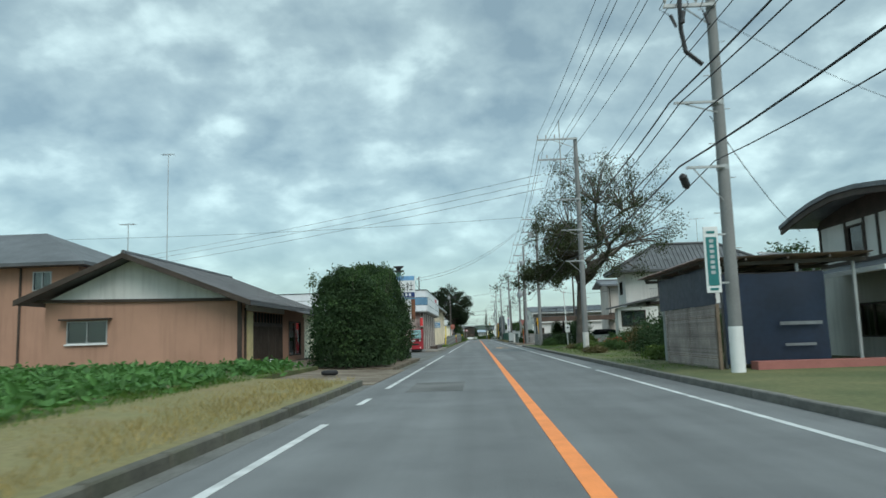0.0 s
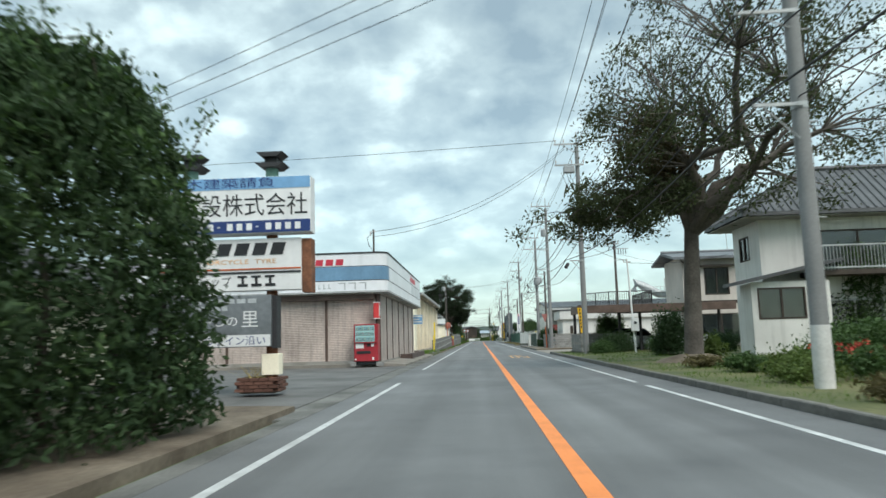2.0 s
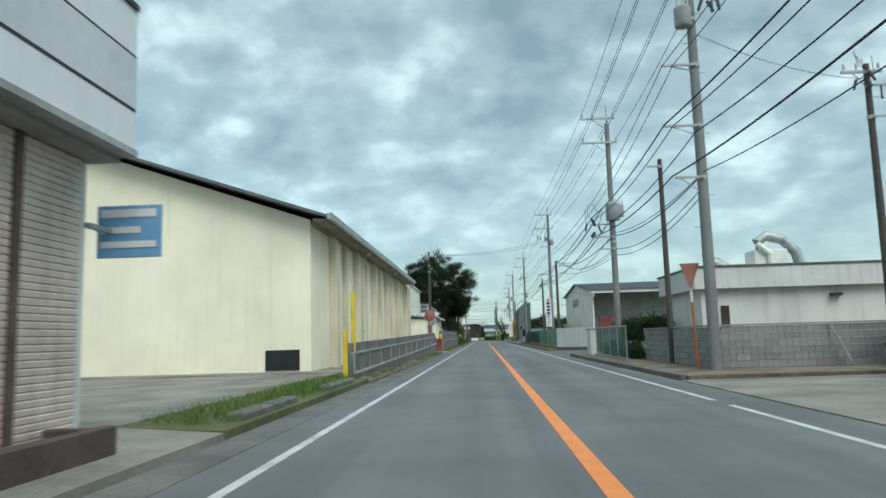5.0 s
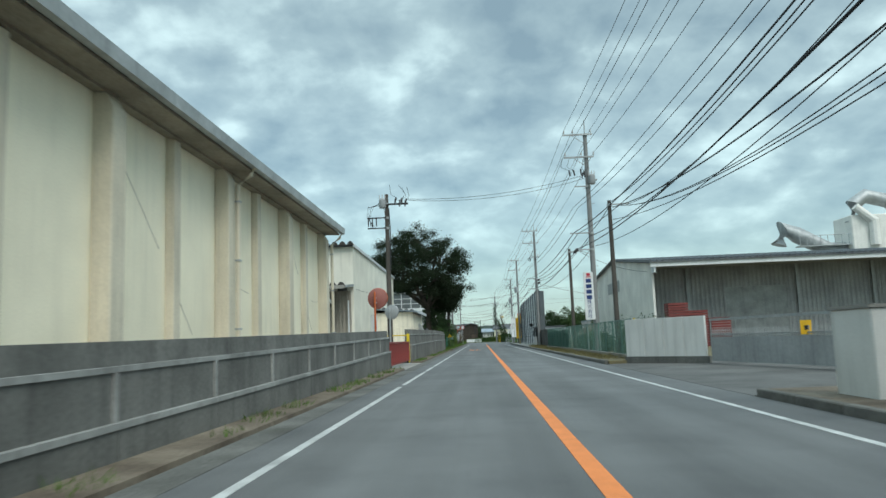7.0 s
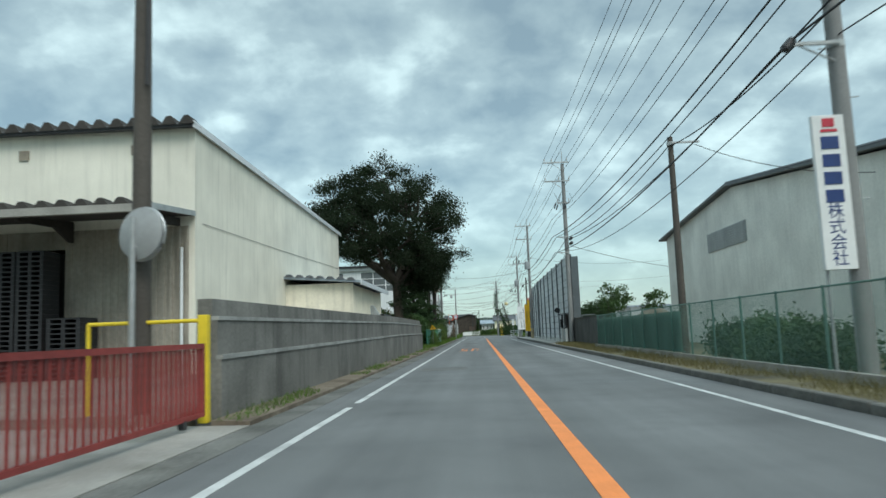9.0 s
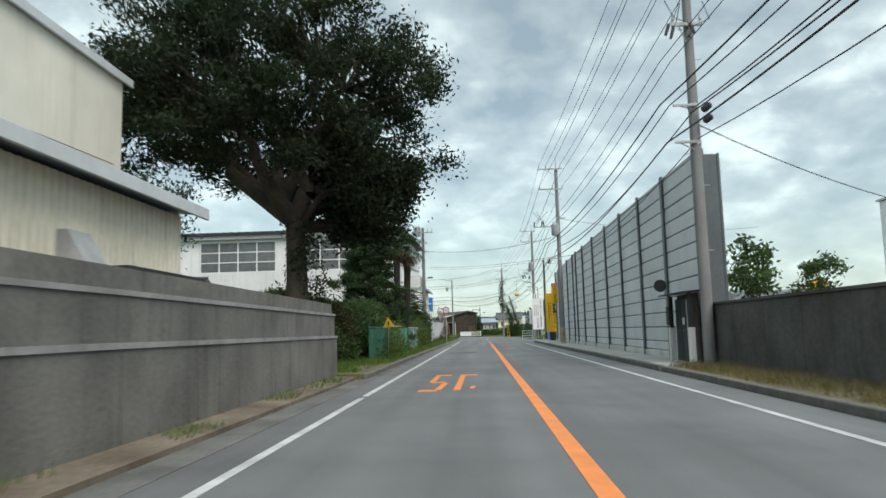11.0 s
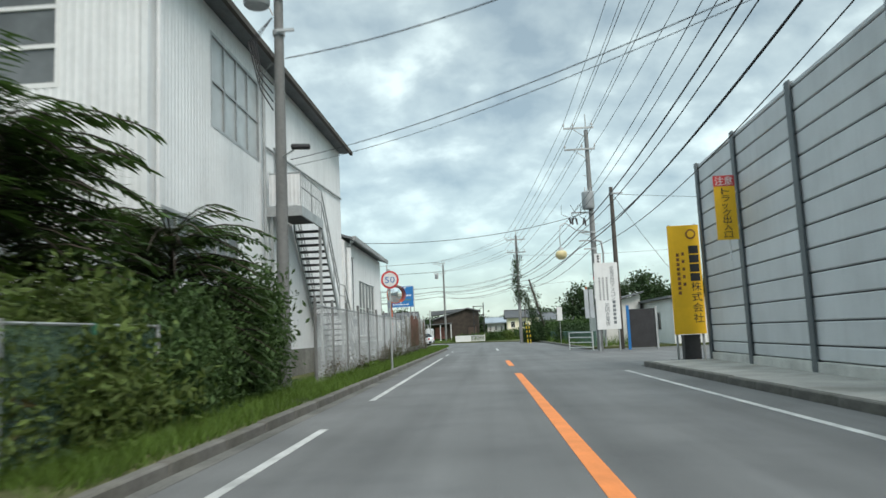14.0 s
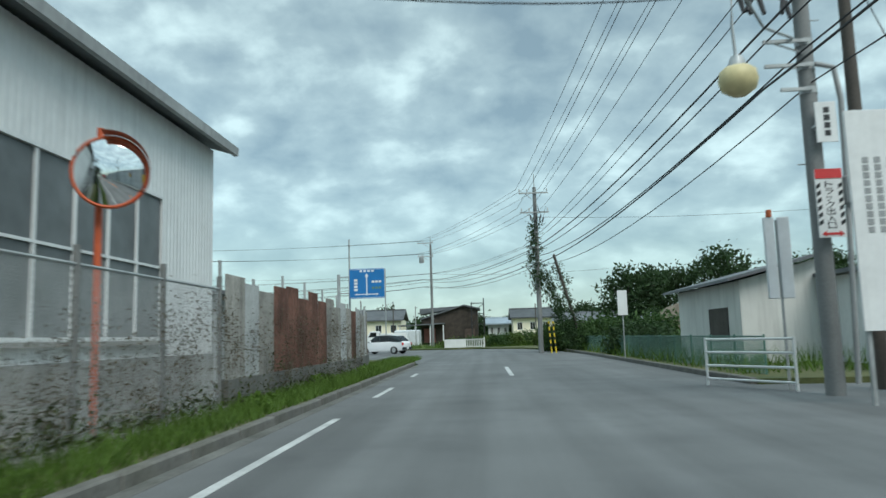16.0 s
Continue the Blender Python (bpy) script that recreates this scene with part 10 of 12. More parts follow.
for k in range(8):
    part("rail_post", Geo().cyl((28.1 + k * 0.7, 174.6, 9.3), (28.1 + k * 0.7, 174.6, 10.3), 0.03, 0.03, 6), "galv", dc)
part("rail", Geo().cyl((28, 174.6, 10.3), (33.2, 174.6, 10.3), 0.03, 0.03, 6), "galv", dc)
part("chute", Geo().tube([(35.3, 174, 9), (35.3, 174, 11.5), (33.6, 174, 13)], [0.5, 0.5, 0.4], 10), "panel_pale", dc)

dc.location.x += 5.0

gf = thing("green_fence", (6.0, 147, 0.13), "green wire mesh fence on a low concrete base", "fence")
part("base", Geo().box(5.92, 6.08, 128.6, 165.6, 0.0, 0.3), "concrete", gf)
for k in range(19):
    y_ = 128.8 + k * 2.0
    part("post", Geo().cyl((6.0, y_, 0.1), (6.0, y_, 1.75), 0.028, 0.028, 8), "green_dull", gf)
part("rail", Geo().cyl((6.0, 128.8, 1.72), (6.0, 165.3, 1.72), 0.02, 0.02, 6), "green_dull", gf)
chain_link(gf, 6.0, 128.8, 165.2, 0.3, 1.7, 0.08, "green_dull", 0.0028)
part("screen", Geo().box(6.05, 6.06, 150.0, 165.2, 0.32, 1.55), "green_dull", gf, "faded green screen sheet")
for k, (y_, h_) in enumerate(((130.6, 1.55), (133.9, 1.6), (143.5, 1.0), (146.0, 1.2), (148.5, 1.1))):
    bush("shrub behind a green fence", 7.2, y_, 0.13, 0.9, 1.25, h_, 4200, 0.055, 200 + k, "leaf_mid" if k % 2 else "leaf_dark", group="fence shrubs")
vs_ = thing("company_sign", (6.2, 140.5, 0.13), "tall white company name board with dark writing on posts", "sign")
part("board", Geo().box(5.93, 6.47, 140.45, 140.55, 1.98, 4.66), "sign_white", vs_, bevel=0.008)
part("post", Geo().cyl((6.02, 140.6, 0.05), (6.02, 140.6, 4.6), 0.03, 0.03, 8), "galv", vs_)
part("post", Geo().cyl((6.4, 140.6, 0.05), (6.4, 140.6, 4.6), 0.03, 0.03, 8), "galv", vs_)
part("emblem", Geo().box(6.06, 6.34, 140.440, 140.449, 4.36, 4.41).box(6.1, 6.3, 140.440, 140.449, 4.45, 4.6), "crimson", vs_)
for k in range(4):
    part("plain_bar", Geo().box(6.05, 6.35, 140.440, 140.449, 4.06 - k * 0.31, 4.28 - k * 0.31), "sign_navy", vs_)
for k, ch in enumerate("株式会社"):
    lettering("lettering", ch, 0.29, (6.06, 140.449, 2.86 - k * 0.27), (1, 0, 0), (0, 0, 1), "sign_navy", vs_, width=0.26)
gp = thing("guard_post", (9.4, 146, 0.1), "yellow steel guard post behind a fence", "bollard")
part("post", Geo().cyl((8.8, 141.5, 0.1), (8.8, 141.5, 2.0), 0.06, 0.06, 8), "pipe_yellow", gp)

# dark wall, hut and things over it
dw = thing("concrete_wall", (6.2, 171, 0.12), "dark stained concrete wall", "wall")
for k in range(6):
    part("panel", Geo().box(6.4, 6.56, 165.8 + k * 1.95, 167.73 + k * 1.95, 0.05, 1.72), "dark_wall", dw, bevel=0.01)
part("coping", Geo().box(6.36, 6.6, 165.75, 177.25, 1.72, 1.78), "dark_wall", dw)
hut = thing("guard_hut", (5.95, 178.4, 0.13), "small dark open shelter with a thin roof and white-footed posts", "hut")
part("roof", Geo().prism([(5.6, 2.07), (6.19, 2.12), (6.19, 2.16), (5.6, 2.11)], "y", 177.25, 179.75), "roof_dark", hut)
part("back", Geo().box(6.1, 6.16, 177.5, 179.5, 0.13, 2.06), "pole_dark", hut, "dark boarded back")
for y_ in (177.45, 179.5):
    pf = part("post", Geo().box(5.84, 5.95, y_ - 0.06, y_ + 0.06, 1.12, 2.07), "iron_black", hut)
    part("post_foot", Geo().box(5.81, 5.98, y_ - 0.09, y_ + 0.09, 0.08, 1.12), "stucco_white", pf, "white painted foot", bevel=0.012)
part("door", Geo().box(5.98, 6.02, 178.1, 179.3, 0.15, 1.95), "green_dark", hut, "dark green door")
part("door_rail", Geo().box(5.965, 5.98, 178.15, 179.25, 1.0, 1.06).box(5.965, 5.98, 178.65, 178.7, 0.2, 1.9), "iron_black", hut)
part("switch_box", Geo().box(5.74, 5.83, 179.2, 179.5, 1.2, 1.75), "iron_black", hut, bevel=0.01)
part("notice", Geo().box(5.95, 5.964, 178.3, 178.5, 1.2, 1.4), "sign_white", hut)
part("lath", Geo().box(5.955, 5.97, 178.02, 178.06, 0.9, 1.9), "stucco_white", hut)
hn = thing("horn_speaker", (5.85, 179.7, 2.11), "dark grey horn loudspeaker on a bracket", "speaker")
part("horn", Geo().tube([(5.75, 179.75, 2.42), (5.7, 179.6, 2.41), (5.6, 179.38, 2.4), (5.56, 179.26, 2.39)], [0.05, 0.07, 0.14, 0.19], 16), "iron_black", hn, smooth=50)
part("mouth", Geo().disc((5.572, 179.285, 2.392), 0.165, (-0.3, -0.95, 0), 0.01, 20), "sign_black", hn)
part("stand", Geo().cyl((5.8, 179.7, 2.11), (5.8, 179.7, 2.46), 0.02, 0.02, 6), "galv", hn)
tree("thin young tree behind the wall", 11.8, 188.5, 0.1, 1.9, 0.05, (11.9, 188.5, 3.3), (1.0, 1.0, 1.1), 26, 32, 0.12, 211, "leaf_mid", spread=0.18, hollow=0.3, fork=4)
tree("thin young tree behind the wall", 14.2, 188.5, 0.1, 1.7, 0.05, (14.4, 188.5, 3.0), (1.1, 1.0, 1.0), 26, 32, 0.12, 212, "leaf_mid", spread=0.18, hollow=0.3, fork=4)
tree("thin young tree behind the wall", 10.2, 184.5, 0.1, 1.7, 0.05, (10.2, 184.5, 3.2), (0.9, 0.9, 1.2), 24, 32, 0.12, 213, "leaf_mid", spread=0.18, hollow=0.3, fork=4)
yb = thing("storage_shed", (24, 200, 0.1), "low pale shed with blue and yellow trim behind the wall", "shed")
part("wall", Geo().box(15, 34, 200, 208, 0.1, 2.9), "white_metal", yb)
part("roof", Geo().box(14.6, 34.4, 199.6, 208.4, 2.9, 3.05), "roof_blue", yb)
part("board", Geo().box(19.0, 20.0, 199.5, 199.6, 3.05, 3.5), "sign_yellow", yb)
sl = thing("silo", (22.6, 194, 0.1), "tall white silo block behind the wall", "silo")
part("body", Geo().box(21.4, 26, 192.5, 196, 0.1, 7.4), "white_metal", sl, bevel=0.05)
part("rim", Geo().box(21.3, 26.1, 192.4, 196.1, 7.4, 7.5), "galv", sl)
cv = thing("gravel_heap", (15.5, 182, 0.1), "dark heap of material behind the wall", "heap")
part("pile", Geo().tube([(13.0, 182, 0.05), (13.0, 182, 1.2), (13.0, 182, 2.3)], [4.2, 2.6, 0.5], 20), "soil", cv, smooth=60)

# ---- the sound barrier ----
sbar = thing("sound_barrier", (6.4, 199, 0.13), "tall sound barrier of grey ribbed panels between steel posts", "barrier")
PY = [177.42, 181.15, 184.95, 188.8, 192.68, 196.94, 201.06, 204.4, 206.33, 210.3, 214.33, 218.15, 221.76]


def barrier_shift(y):
    """How far the barrier swings away from the road towards its end."""
    return float(np.interp(y, [177, 192.7, 204, 214.3, 221.8], [0.0, 0.06, 0.14, 0.37, 0.62]))


def along(prof, y0, y1):
    """A profile of (x, z) drawn between two posts."""
    k = len(prof)
    vs = [(x_ + barrier_shift(yy), yy, z_) for yy in (y0, y1) for x_, z_ in prof]
    return Geo().add(vs, [tuple(range(k)), tuple(reversed(range(k, 2 * k))), *[((q + 1) % k, q, k + q, k + (q + 1) % k) for q in range(k)]])


for y_ in PY:
    h_section = [(6.20, -0.11), (6.24, -0.11), (6.24, -0.02), (6.46, -0.02), (6.46, -0.11), (6.5, -0.11), (6.5, 0.11), (6.46, 0.11), (6.46, 0.02), (6.24, 0.02), (6.24, 0.11), (6.20, 0.11)]
    part("post", Geo().prism([(a + barrier_shift(y_), y_ + b) for a, b in h_section], "z", 0.08, 6.13), "barrier_post", sbar)
for y0, y1 in zip(PY[:-1], PY[1:]):
    part("footing", along([(6.22, 0.03), (6.48, 0.03), (6.48, 0.34), (6.22, 0.34)], y0 + 0.11, y1 - 0.11), "footing", sbar, bevel=0.01)
    # added black sheet whose colour makes the shadow in the panel gaps
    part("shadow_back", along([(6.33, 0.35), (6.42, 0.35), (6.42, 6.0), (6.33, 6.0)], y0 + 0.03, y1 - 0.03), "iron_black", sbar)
    for k in range(13):
        z0 = max(0.35, 0.174 + k * 0.4828)
        z1 = min(6.1, 0.174 + (k + 1) * 0.4828)
        prof = [(6.328, z0 + 0.014), (6.30, z0 + 0.014), (6.278, z0 + 0.036), (6.278, z1 - 0.036), (6.30, z1 - 0.014), (6.328, z1 - 0.014)]
        part("panel", along(prof, y0 + 0.03, y1 - 0.03), "barrier_panel", sbar)
part("end_panel", Geo().box(6.44, 6.86, 177.28, 177.36, 1.55, 5.95), "barrier_post", sbar, "plain grey end panel")
part("end_trim", Geo().box(6.86, 6.92, 177.26, 177.38, 1.55, 5.97), "barrier_post", sbar)

nb = thing("name_board", (6.6, 222.5, 0.1), "tall yellow board with black vertical writing on a stand", "sign")
bd = part("board", Geo().box(5.99, 6.96, 222.45, 222.52, 0.88, 4.31), "sign_yellow", nb, bevel=0.006)
part("emblem", Geo().disc((6.7, 222.44, 4.02), 0.16, (0, -1, 0), 0.008, 18), "rust", bd)
part("emblem", Geo().disc((6.7, 222.434, 4.02), 0.11, (0, -1, 0), 0.008, 18), "sign_yellow", bd)
for k in range(4):
    part("plain_bar", Geo().box(6.60, 6.90, 222.444, 222.449, 3.40 - k * 0.29, 3.65 - k * 0.29), "sign_black", bd)
for k, ch in enumerate("株式会社"):
    lettering("lettering", ch, 0.31, (6.60, 222.449, 2.22 - k * 0.33), (1, 0, 0), (0, 0, 1), "sign_black", bd, width=0.31)
for k in range(9):
    part("plain_bar", Geo().box(6.20, 6.29, 222.444, 222.449, 3.32 - k * 0.15, 3.42 - k * 0.15), "rust", bd)
for k in range(5):
    part("plain_bar", Geo().box(6.37, 6.45, 222.444, 222.449, 3.35 - k * 0.24, 3.45 - k * 0.24), "rust", bd)
part("ballast_box", Geo().box(6.28, 6.78, 222.56, 222.9, 0.1, 0.86), "iron_black", nb)
for x_ in (6.07, 6.88):
    part("leg", Geo().box(x_ - 0.03, x_ + 0.03, 222.53, 222.59, 0.0, 4.35), "galv", nb)
part("foot", Geo().box(5.93, 7.03, 222.2, 223.0, 0.0, 0.1), "iron_black", nb)
ts = thing("truck_sign", (6.4, 218, 3), "yellow truck entrance warning sign with a red head on the barrier", "sign")
part("plate", Geo().box(6.09, 6.62, 217.95, 217.98, 3.28, 4.66), "sign_yellow", ts)
hd = part("head", Geo().box(6.09, 6.62, 217.95, 217.98, 4.662, 4.94), "sign_red", ts)
lettering("lettering", "注意", 0.24, (6.13, 217.946, 4.69), (1, 0, 0), (0, 0, 1), "sign_white", hd, width=0.44)
for k, ch in enumerate("トラック出入口"):
    lettering("lettering", ch, 0.2, (6.27, 217.946, 4.45 - k * 0.187), (1, 0, 0), (0, 0, 1), "sign_black", ts, width=0.13 if ch == "ッ" else 0.2)
part("pole", Geo().cyl((6.4, 218.02, 2.75), (6.4, 218.02, 4.9), 0.025, 0.025, 8), "white_metal", ts)
part("bracket", Geo().box(6.4, 6.68, 218.0, 218.05, 3.6, 3.66).box(6.4, 6.68, 218.0, 218.05, 4.5, 4.56), "galv", ts)

# ---- works entrance ----
of = thing("site_office", (13.5, 246, 0.1), "low white prefabricated site office with a flat roof", "office")
g, f_ = holes_wall((10.85, 241.5), (17.5, 241.5), 0.05, 2.7, [(2.7, 4.1, 0.1, 2.1), (4.8, 6.2, 0.9, 2.0)], 0.1, 0.25, 0.015)
part("wall", g, "white_metal", of)
part("wall_sheet", f_, "white_metal", of, "white ribbed wall sheet")
window(of, (10.85, 241.5), (1, 0), (0, -1), 2.7, 4.1, 0.1, 2.1, 2, 1, "galv", 0.06, curtain="room_shade")
window(of, (10.85, 241.5), (1, 0), (0, -1), 4.8, 6.2, 0.9, 2.0, 2, 1, "galv", 0.06, curtain="room_shade")
g, _ = holes_wall((10.85, 256), (10.85, 241.6), 0.05, 2.7, [(2, 3.6, 0.9, 2.0), (6, 7.6, 0.9, 2.0), (10, 11.6, 0.9, 2.0)], 0.1)
part("wall", g, "white_metal", of)
for u_ in (2, 6, 10):
    window(of, (10.85, 256), (0, -1), (-1, 0), u_, u_ + 1.6, 0.9, 2.0, 2, 1, "galv", 0.06, curtain="room_shade")
part("roof", Geo().prism([(10.5, 2.72), (18, 2.95), (18, 3.07), (10.5, 2.84)], "y", 241.0, 256.4), "roof_metal", of)
bn = thing("banner", (12.1, 241.2, 0.1), "red and white upright banner by the office", "banner")
part("cloth", Geo().box(11.87, 12.3, 241.25, 241.27, 0.6, 1.3), "sign_white", bn)
part("red_band", Geo().box(11.87, 12.3, 241.25, 241.27, 1.302, 2.2), "sign_red", bn)
part("pole", Geo().cyl((11.84, 241.26, 0.0), (11.84, 241.26, 2.3), 0.015, 0.015, 6), "galv", bn)
wbd = thing("name_board", (6.4, 236.7, 0.1), "tall white board with grey vertical writing on a steel frame", "sign")
bd = part("board", Geo().box(5.8, 7.0, 236.68, 236.74, 1.1, 4.5), "sign_white", wbd, bevel=0.006)
for k, ch in enumerate("県南共同アスコン"):
    lettering("lettering", ch, 0.25, (6.6, 236.678, 4.08 - k * 0.215), (1, 0, 0), (0, 0, 1), "sign_slate", bd, width=0.2)
for k in range(6):
    part("plain_bar", Geo().box(6.64, 6.79, 236.672, 236.679, 2.4 - k * 0.205, 2.55 - k * 0.205), "sign_slate", bd)
for k, ch in enumerate("共同企業体"):
    lettering("lettering", ch, 0.27, (6.24, 236.678, 2.2 - k * 0.235), (1, 0, 0), (0, 0, 1), "sign_slate", bd, width=0.22)
for x_ in (6.0, 6.18, 6.37):
    for k in range(10):
        part("plain_bar", Geo().box(x_, x_ + 0.09, 236.672, 236.679, 3.66 - k * 0.12, 3.75 - k * 0.12), "plastic_grey", bd)
for x_ in (5.9, 6.9):
    part("leg", Geo().box(x_ - 0.03, x_ + 0.03, 236.75, 236.81, 0.0, 4.5), "galv", wbd)
dpn = thing("site_gate", (8.3, 238, 0.1), "folded dark site gate with a blue post", "gate")
part("panel", Geo().box(7.7, 9.0, 238.0, 238.08, 0.1, 2.1), "iron_black", dpn)
part("post", Geo().box(7.55, 7.68, 237.95, 238.1, 0.0, 2.3), "sign_blue", dpn)
part("post", Geo().box(9.02, 9.12, 237.95, 238.1, 0.0, 2.2), "galv", dpn)
rf_ = thing("rail_fence", (5.5, 240.2, 0.1), "white tubular rail fence panel", "fence")
rp0, rp1 = Vector((4.9, 241.6, 0)), Vector((5.95, 239.6, 0))
for z_ in (0.15, 0.43, 0.71, 0.98):
    part("rail", Geo().cyl((rp0.x, rp0.y, z_), (rp1.x, rp1.y, z_), 0.025, 0.025, 8), "sign_white", rf_, smooth=60)
for p_ in (rp0, rp1):
    part("post", Geo().cyl((p_.x, p_.y, 0.0), (p_.x, p_.y, 1.02), 0.03, 0.03, 8), "sign_white", rf_, smooth=60)
sw = thing("small_sign", (6, 256.6, 0.1), "small white sign board on a thin post", "sign")
part("board", Geo().box(5.8, 6.2, 256.55, 256.58, 1.9, 2.95), "sign_white", sw)
part("post", Geo().cyl((6, 256.62, 0.0), (6, 256.62, 2.9), 0.025, 0.025, 8), "galv", sw)
gfe = thing("green_fence", (6.6, 262, 0.12), "dull green wire mesh fence along the bend", "fence")
for k in range(21):
    part("post", Geo().cyl((6.6, 242.8 + k * 2, 0.05), (6.6, 242.8 + k * 2, 1.05), 0.025, 0.025, 6), "green_dull", gfe)
chain_link(gfe, 6.6, 242.8, 282.8, 0.12, 1.0, 0.1, "green_dull", 0.007)
part("rail", Geo().cyl((6.6, 242.8, 1.0), (6.6, 282.8, 1.0), 0.02, 0.02, 6), "green_dull", gfe)
shd = thing("shed", (9.2, 253, 0.1), "weathered white shed with a sloping roof", "shed")
part("wall", Geo().prism([(8.2, 0.1), (10.6, 0.1), (10.6, 3.3), (8.2, 2.7)], "y", 248.8, 256), "stucco_white", shd)
part("roof", Geo().prism([(7.7, 2.66), (10.8, 3.42), (10.8, 3.52), (7.7, 2.76)], "y", 248.3, 256.5), "roof_metal", shd)
part("shutter", Geo().box(8.17, 8.2, 250, 252, 0.8, 1.9), "pole_dark", shd)
hp = thing("soil_mound", (12.9, 270, 0.1), "brown mound of earth", "mound")
part("pile", Geo().tube([(12.9, 270, 0.0), (12.9, 270, 1.4), (12.9, 270, 2.6), (12.9, 270, 3.1)], [5.2, 3.6, 1.7, 0.3], 22), "soil", hp, smooth=60)
for k in range(7):
    bush("overgrown green thicket beside the bend", 7.8 + 1.5 * (k % 3), 262 + k * 3.6, 0.1, 1.8, 2.3, 1.7 + 0.5 * (k % 2), 2600, 0.12, 220 + k, "leaf_mid" if k % 2 else "leaf_dark", group="bend thicket")
for k in range(6):
    tree("dark leafy tree on the far side of the bend", 11 + k * 3.2, 279 + (k % 2) * 4, 0.1, 2.0, 0.16, (11 + k * 3.2, 279 + (k % 2) * 4, 4.0 + 0.5 * (k % 3)), (2.4, 2.2, 1.8), 46, 60, 0.2, 230 + k, "leaf_dark", spread=0.5, hollow=0.3, group="bend trees")

# ---- utility poles ----
def utility_pole(x, y, top, label, arms=(), low=(), steps=True, m="pole_concrete", stem=0.9, r=0.165, base_m="", lean=(0.0, 0.0), iron="galv", cap="ceramic"):
    """A tapered pole; arms are (z, x0, x1, pins), low are (z, reach, brace)."""
    t = thing("utility_pole", (x, y, 0.1), label, "utility pole", "utility poles")
    tx, ty = x + lean[0], y + lean[1]
    part("shaft", Geo().tube([(x, y, -0.1), ((x + tx) / 2, (y + ty) / 2, top * 0.5), (tx, ty, top - stem)], [r, r * 0.86, r * 0.68], 16), m, t, smooth=60)
    if stem > 0.1:
        part("stem", Geo().cyl((tx, ty, top - stem - 0.1), (tx, ty, top), 0.035, 0.03, 8), "galv", t)
    if base_m:
        part("sleeve", Geo().cyl((x, y, 0.1), (x, y, 1.25), r + 0.006, r + 0.004, 16), base_m, t, smooth=60)
    for z, x0, x1, pins in arms:
        am = part("crossarm", Geo().box(x + x0, x + x1, y - 0.2, y - 0.12, z - 0.045, z + 0.045), iron, t)
        part("arm_brace", Geo().tube([(x + x0 * 0.6, y - 0.16, z - 0.04), (x - 0.1, y - 0.1, z - 0.5)], 0.018, 6), "galv", t)
        for p in pins:
            part("insulator", Geo().cyl((x + p, y - 0.16, z + 0.045), (x + p, y - 0.16, z + 0.13), 0.02, 0.02, 8).cyl((x + p, y - 0.16, z + 0.13), (x + p, y - 0.16, z + 0.28), 0.05, 0.035, 10), cap, am)
    for z, reach, brace in low:
        part("cable_arm", Geo().box(x + min(0, reach), x + max(0, reach), y - 0.19, y - 0.13, z - 0.03, z + 0.03), iron, t)
        part("clamp_band", Geo().cyl((x, y, z - 0.06), (x, y, z + 0.06), r * 0.95, r * 0.95, 14), "galv", t)
        if brace:
            part("arm_brace", Geo().tube([(x + reach * 0.85, y - 0.16, z), (x, y - 0.1, z - abs(reach) * brace)], 0.016, 6), "galv", t)
    if steps:
        for k in range(int((top - 5) / 0.9)):
            s = -1 if k % 2 else 1
            part("step", Geo().cyl((x, y, 3.2 + k * 0.9), (x + s * (r + 0.14), y, 3.2 + k * 0.9), 0.012, 0.012, 5), "galv", t)
    return t


def transformer(t, x, y, z, r=0.3, h=0.85):
    """A can on a pole with its bushings."""
    c = part("transformer", Geo().tube([(x, y, z), (x, y, z + 0.04), (x, y, z + h), (x, y, z + h + 0.08)], [r * 0.9, r, r, r * 0.6], 16), "transformer", t, "dark grey transformer can", smooth=40)
    for k in range(3):
        part("bushing", Geo().cyl((x - 0.15 + k * 0.15, y - 0.05, z + h + 0.05), (x - 0.15 + k * 0.15, y - 0.05, z + h + 0.28), 0.03, 0.02, 8), "ceramic", c)
    part("bracket", Geo().box(x - 0.06, x + 0.3, y - 0.05, y + 0.05, z + 0.2, z + 0.28), "galv", t)


def switch_gear(t, x, y, z, n=5, seed=1):
    """Dark cut-out switches and drooping jumper leads."""
    rng = np.random.default_rng(seed)
    for k in range(n):
        a = Vector((x + rng.uniform(-0.5, 0.5), y - 0.2, z + rng.uniform(-0.15, 0.2)))
        part("cutout", Geo().cyl(a, a + Vector((rng.uniform(-0.15, 0.15), -0.1, -0.34)), 0.05, 0.04, 8), "iron_black", t)
        b = a + Vector((rng.uniform(-0.4, 0.4), 0.1, 0.75))
        mid_ = a.lerp(b, 0.5) + Vector((rng.uniform(-0.35, 0.35), 0.05, -0.15))
        part("jumper_lead", Geo().tube([a, a.lerp(mid_, 0.55), mid_, b], 0.012, 5), "wire", t)


def hanging(t, x, y, z, n=3, step=0.22):
    for k in range(n):
        part("hanging_insulator", Geo().cyl((x + k * step, y, z), (x + k * step, y, z - 0.45), 0.03, 0.03, 8), "iron_black", t)


def joint_box(t, p0, p1, r=0.075):
    part("cable_joint", Geo().tube([p0, Vector(p0).lerp(Vector(p1), 0.15), Vector(p0).lerp(Vector(p1), 0.85), p1], [r * 0.4, r, r, r * 0.4], 10), "iron_black", t, "black cable joint sleeve")


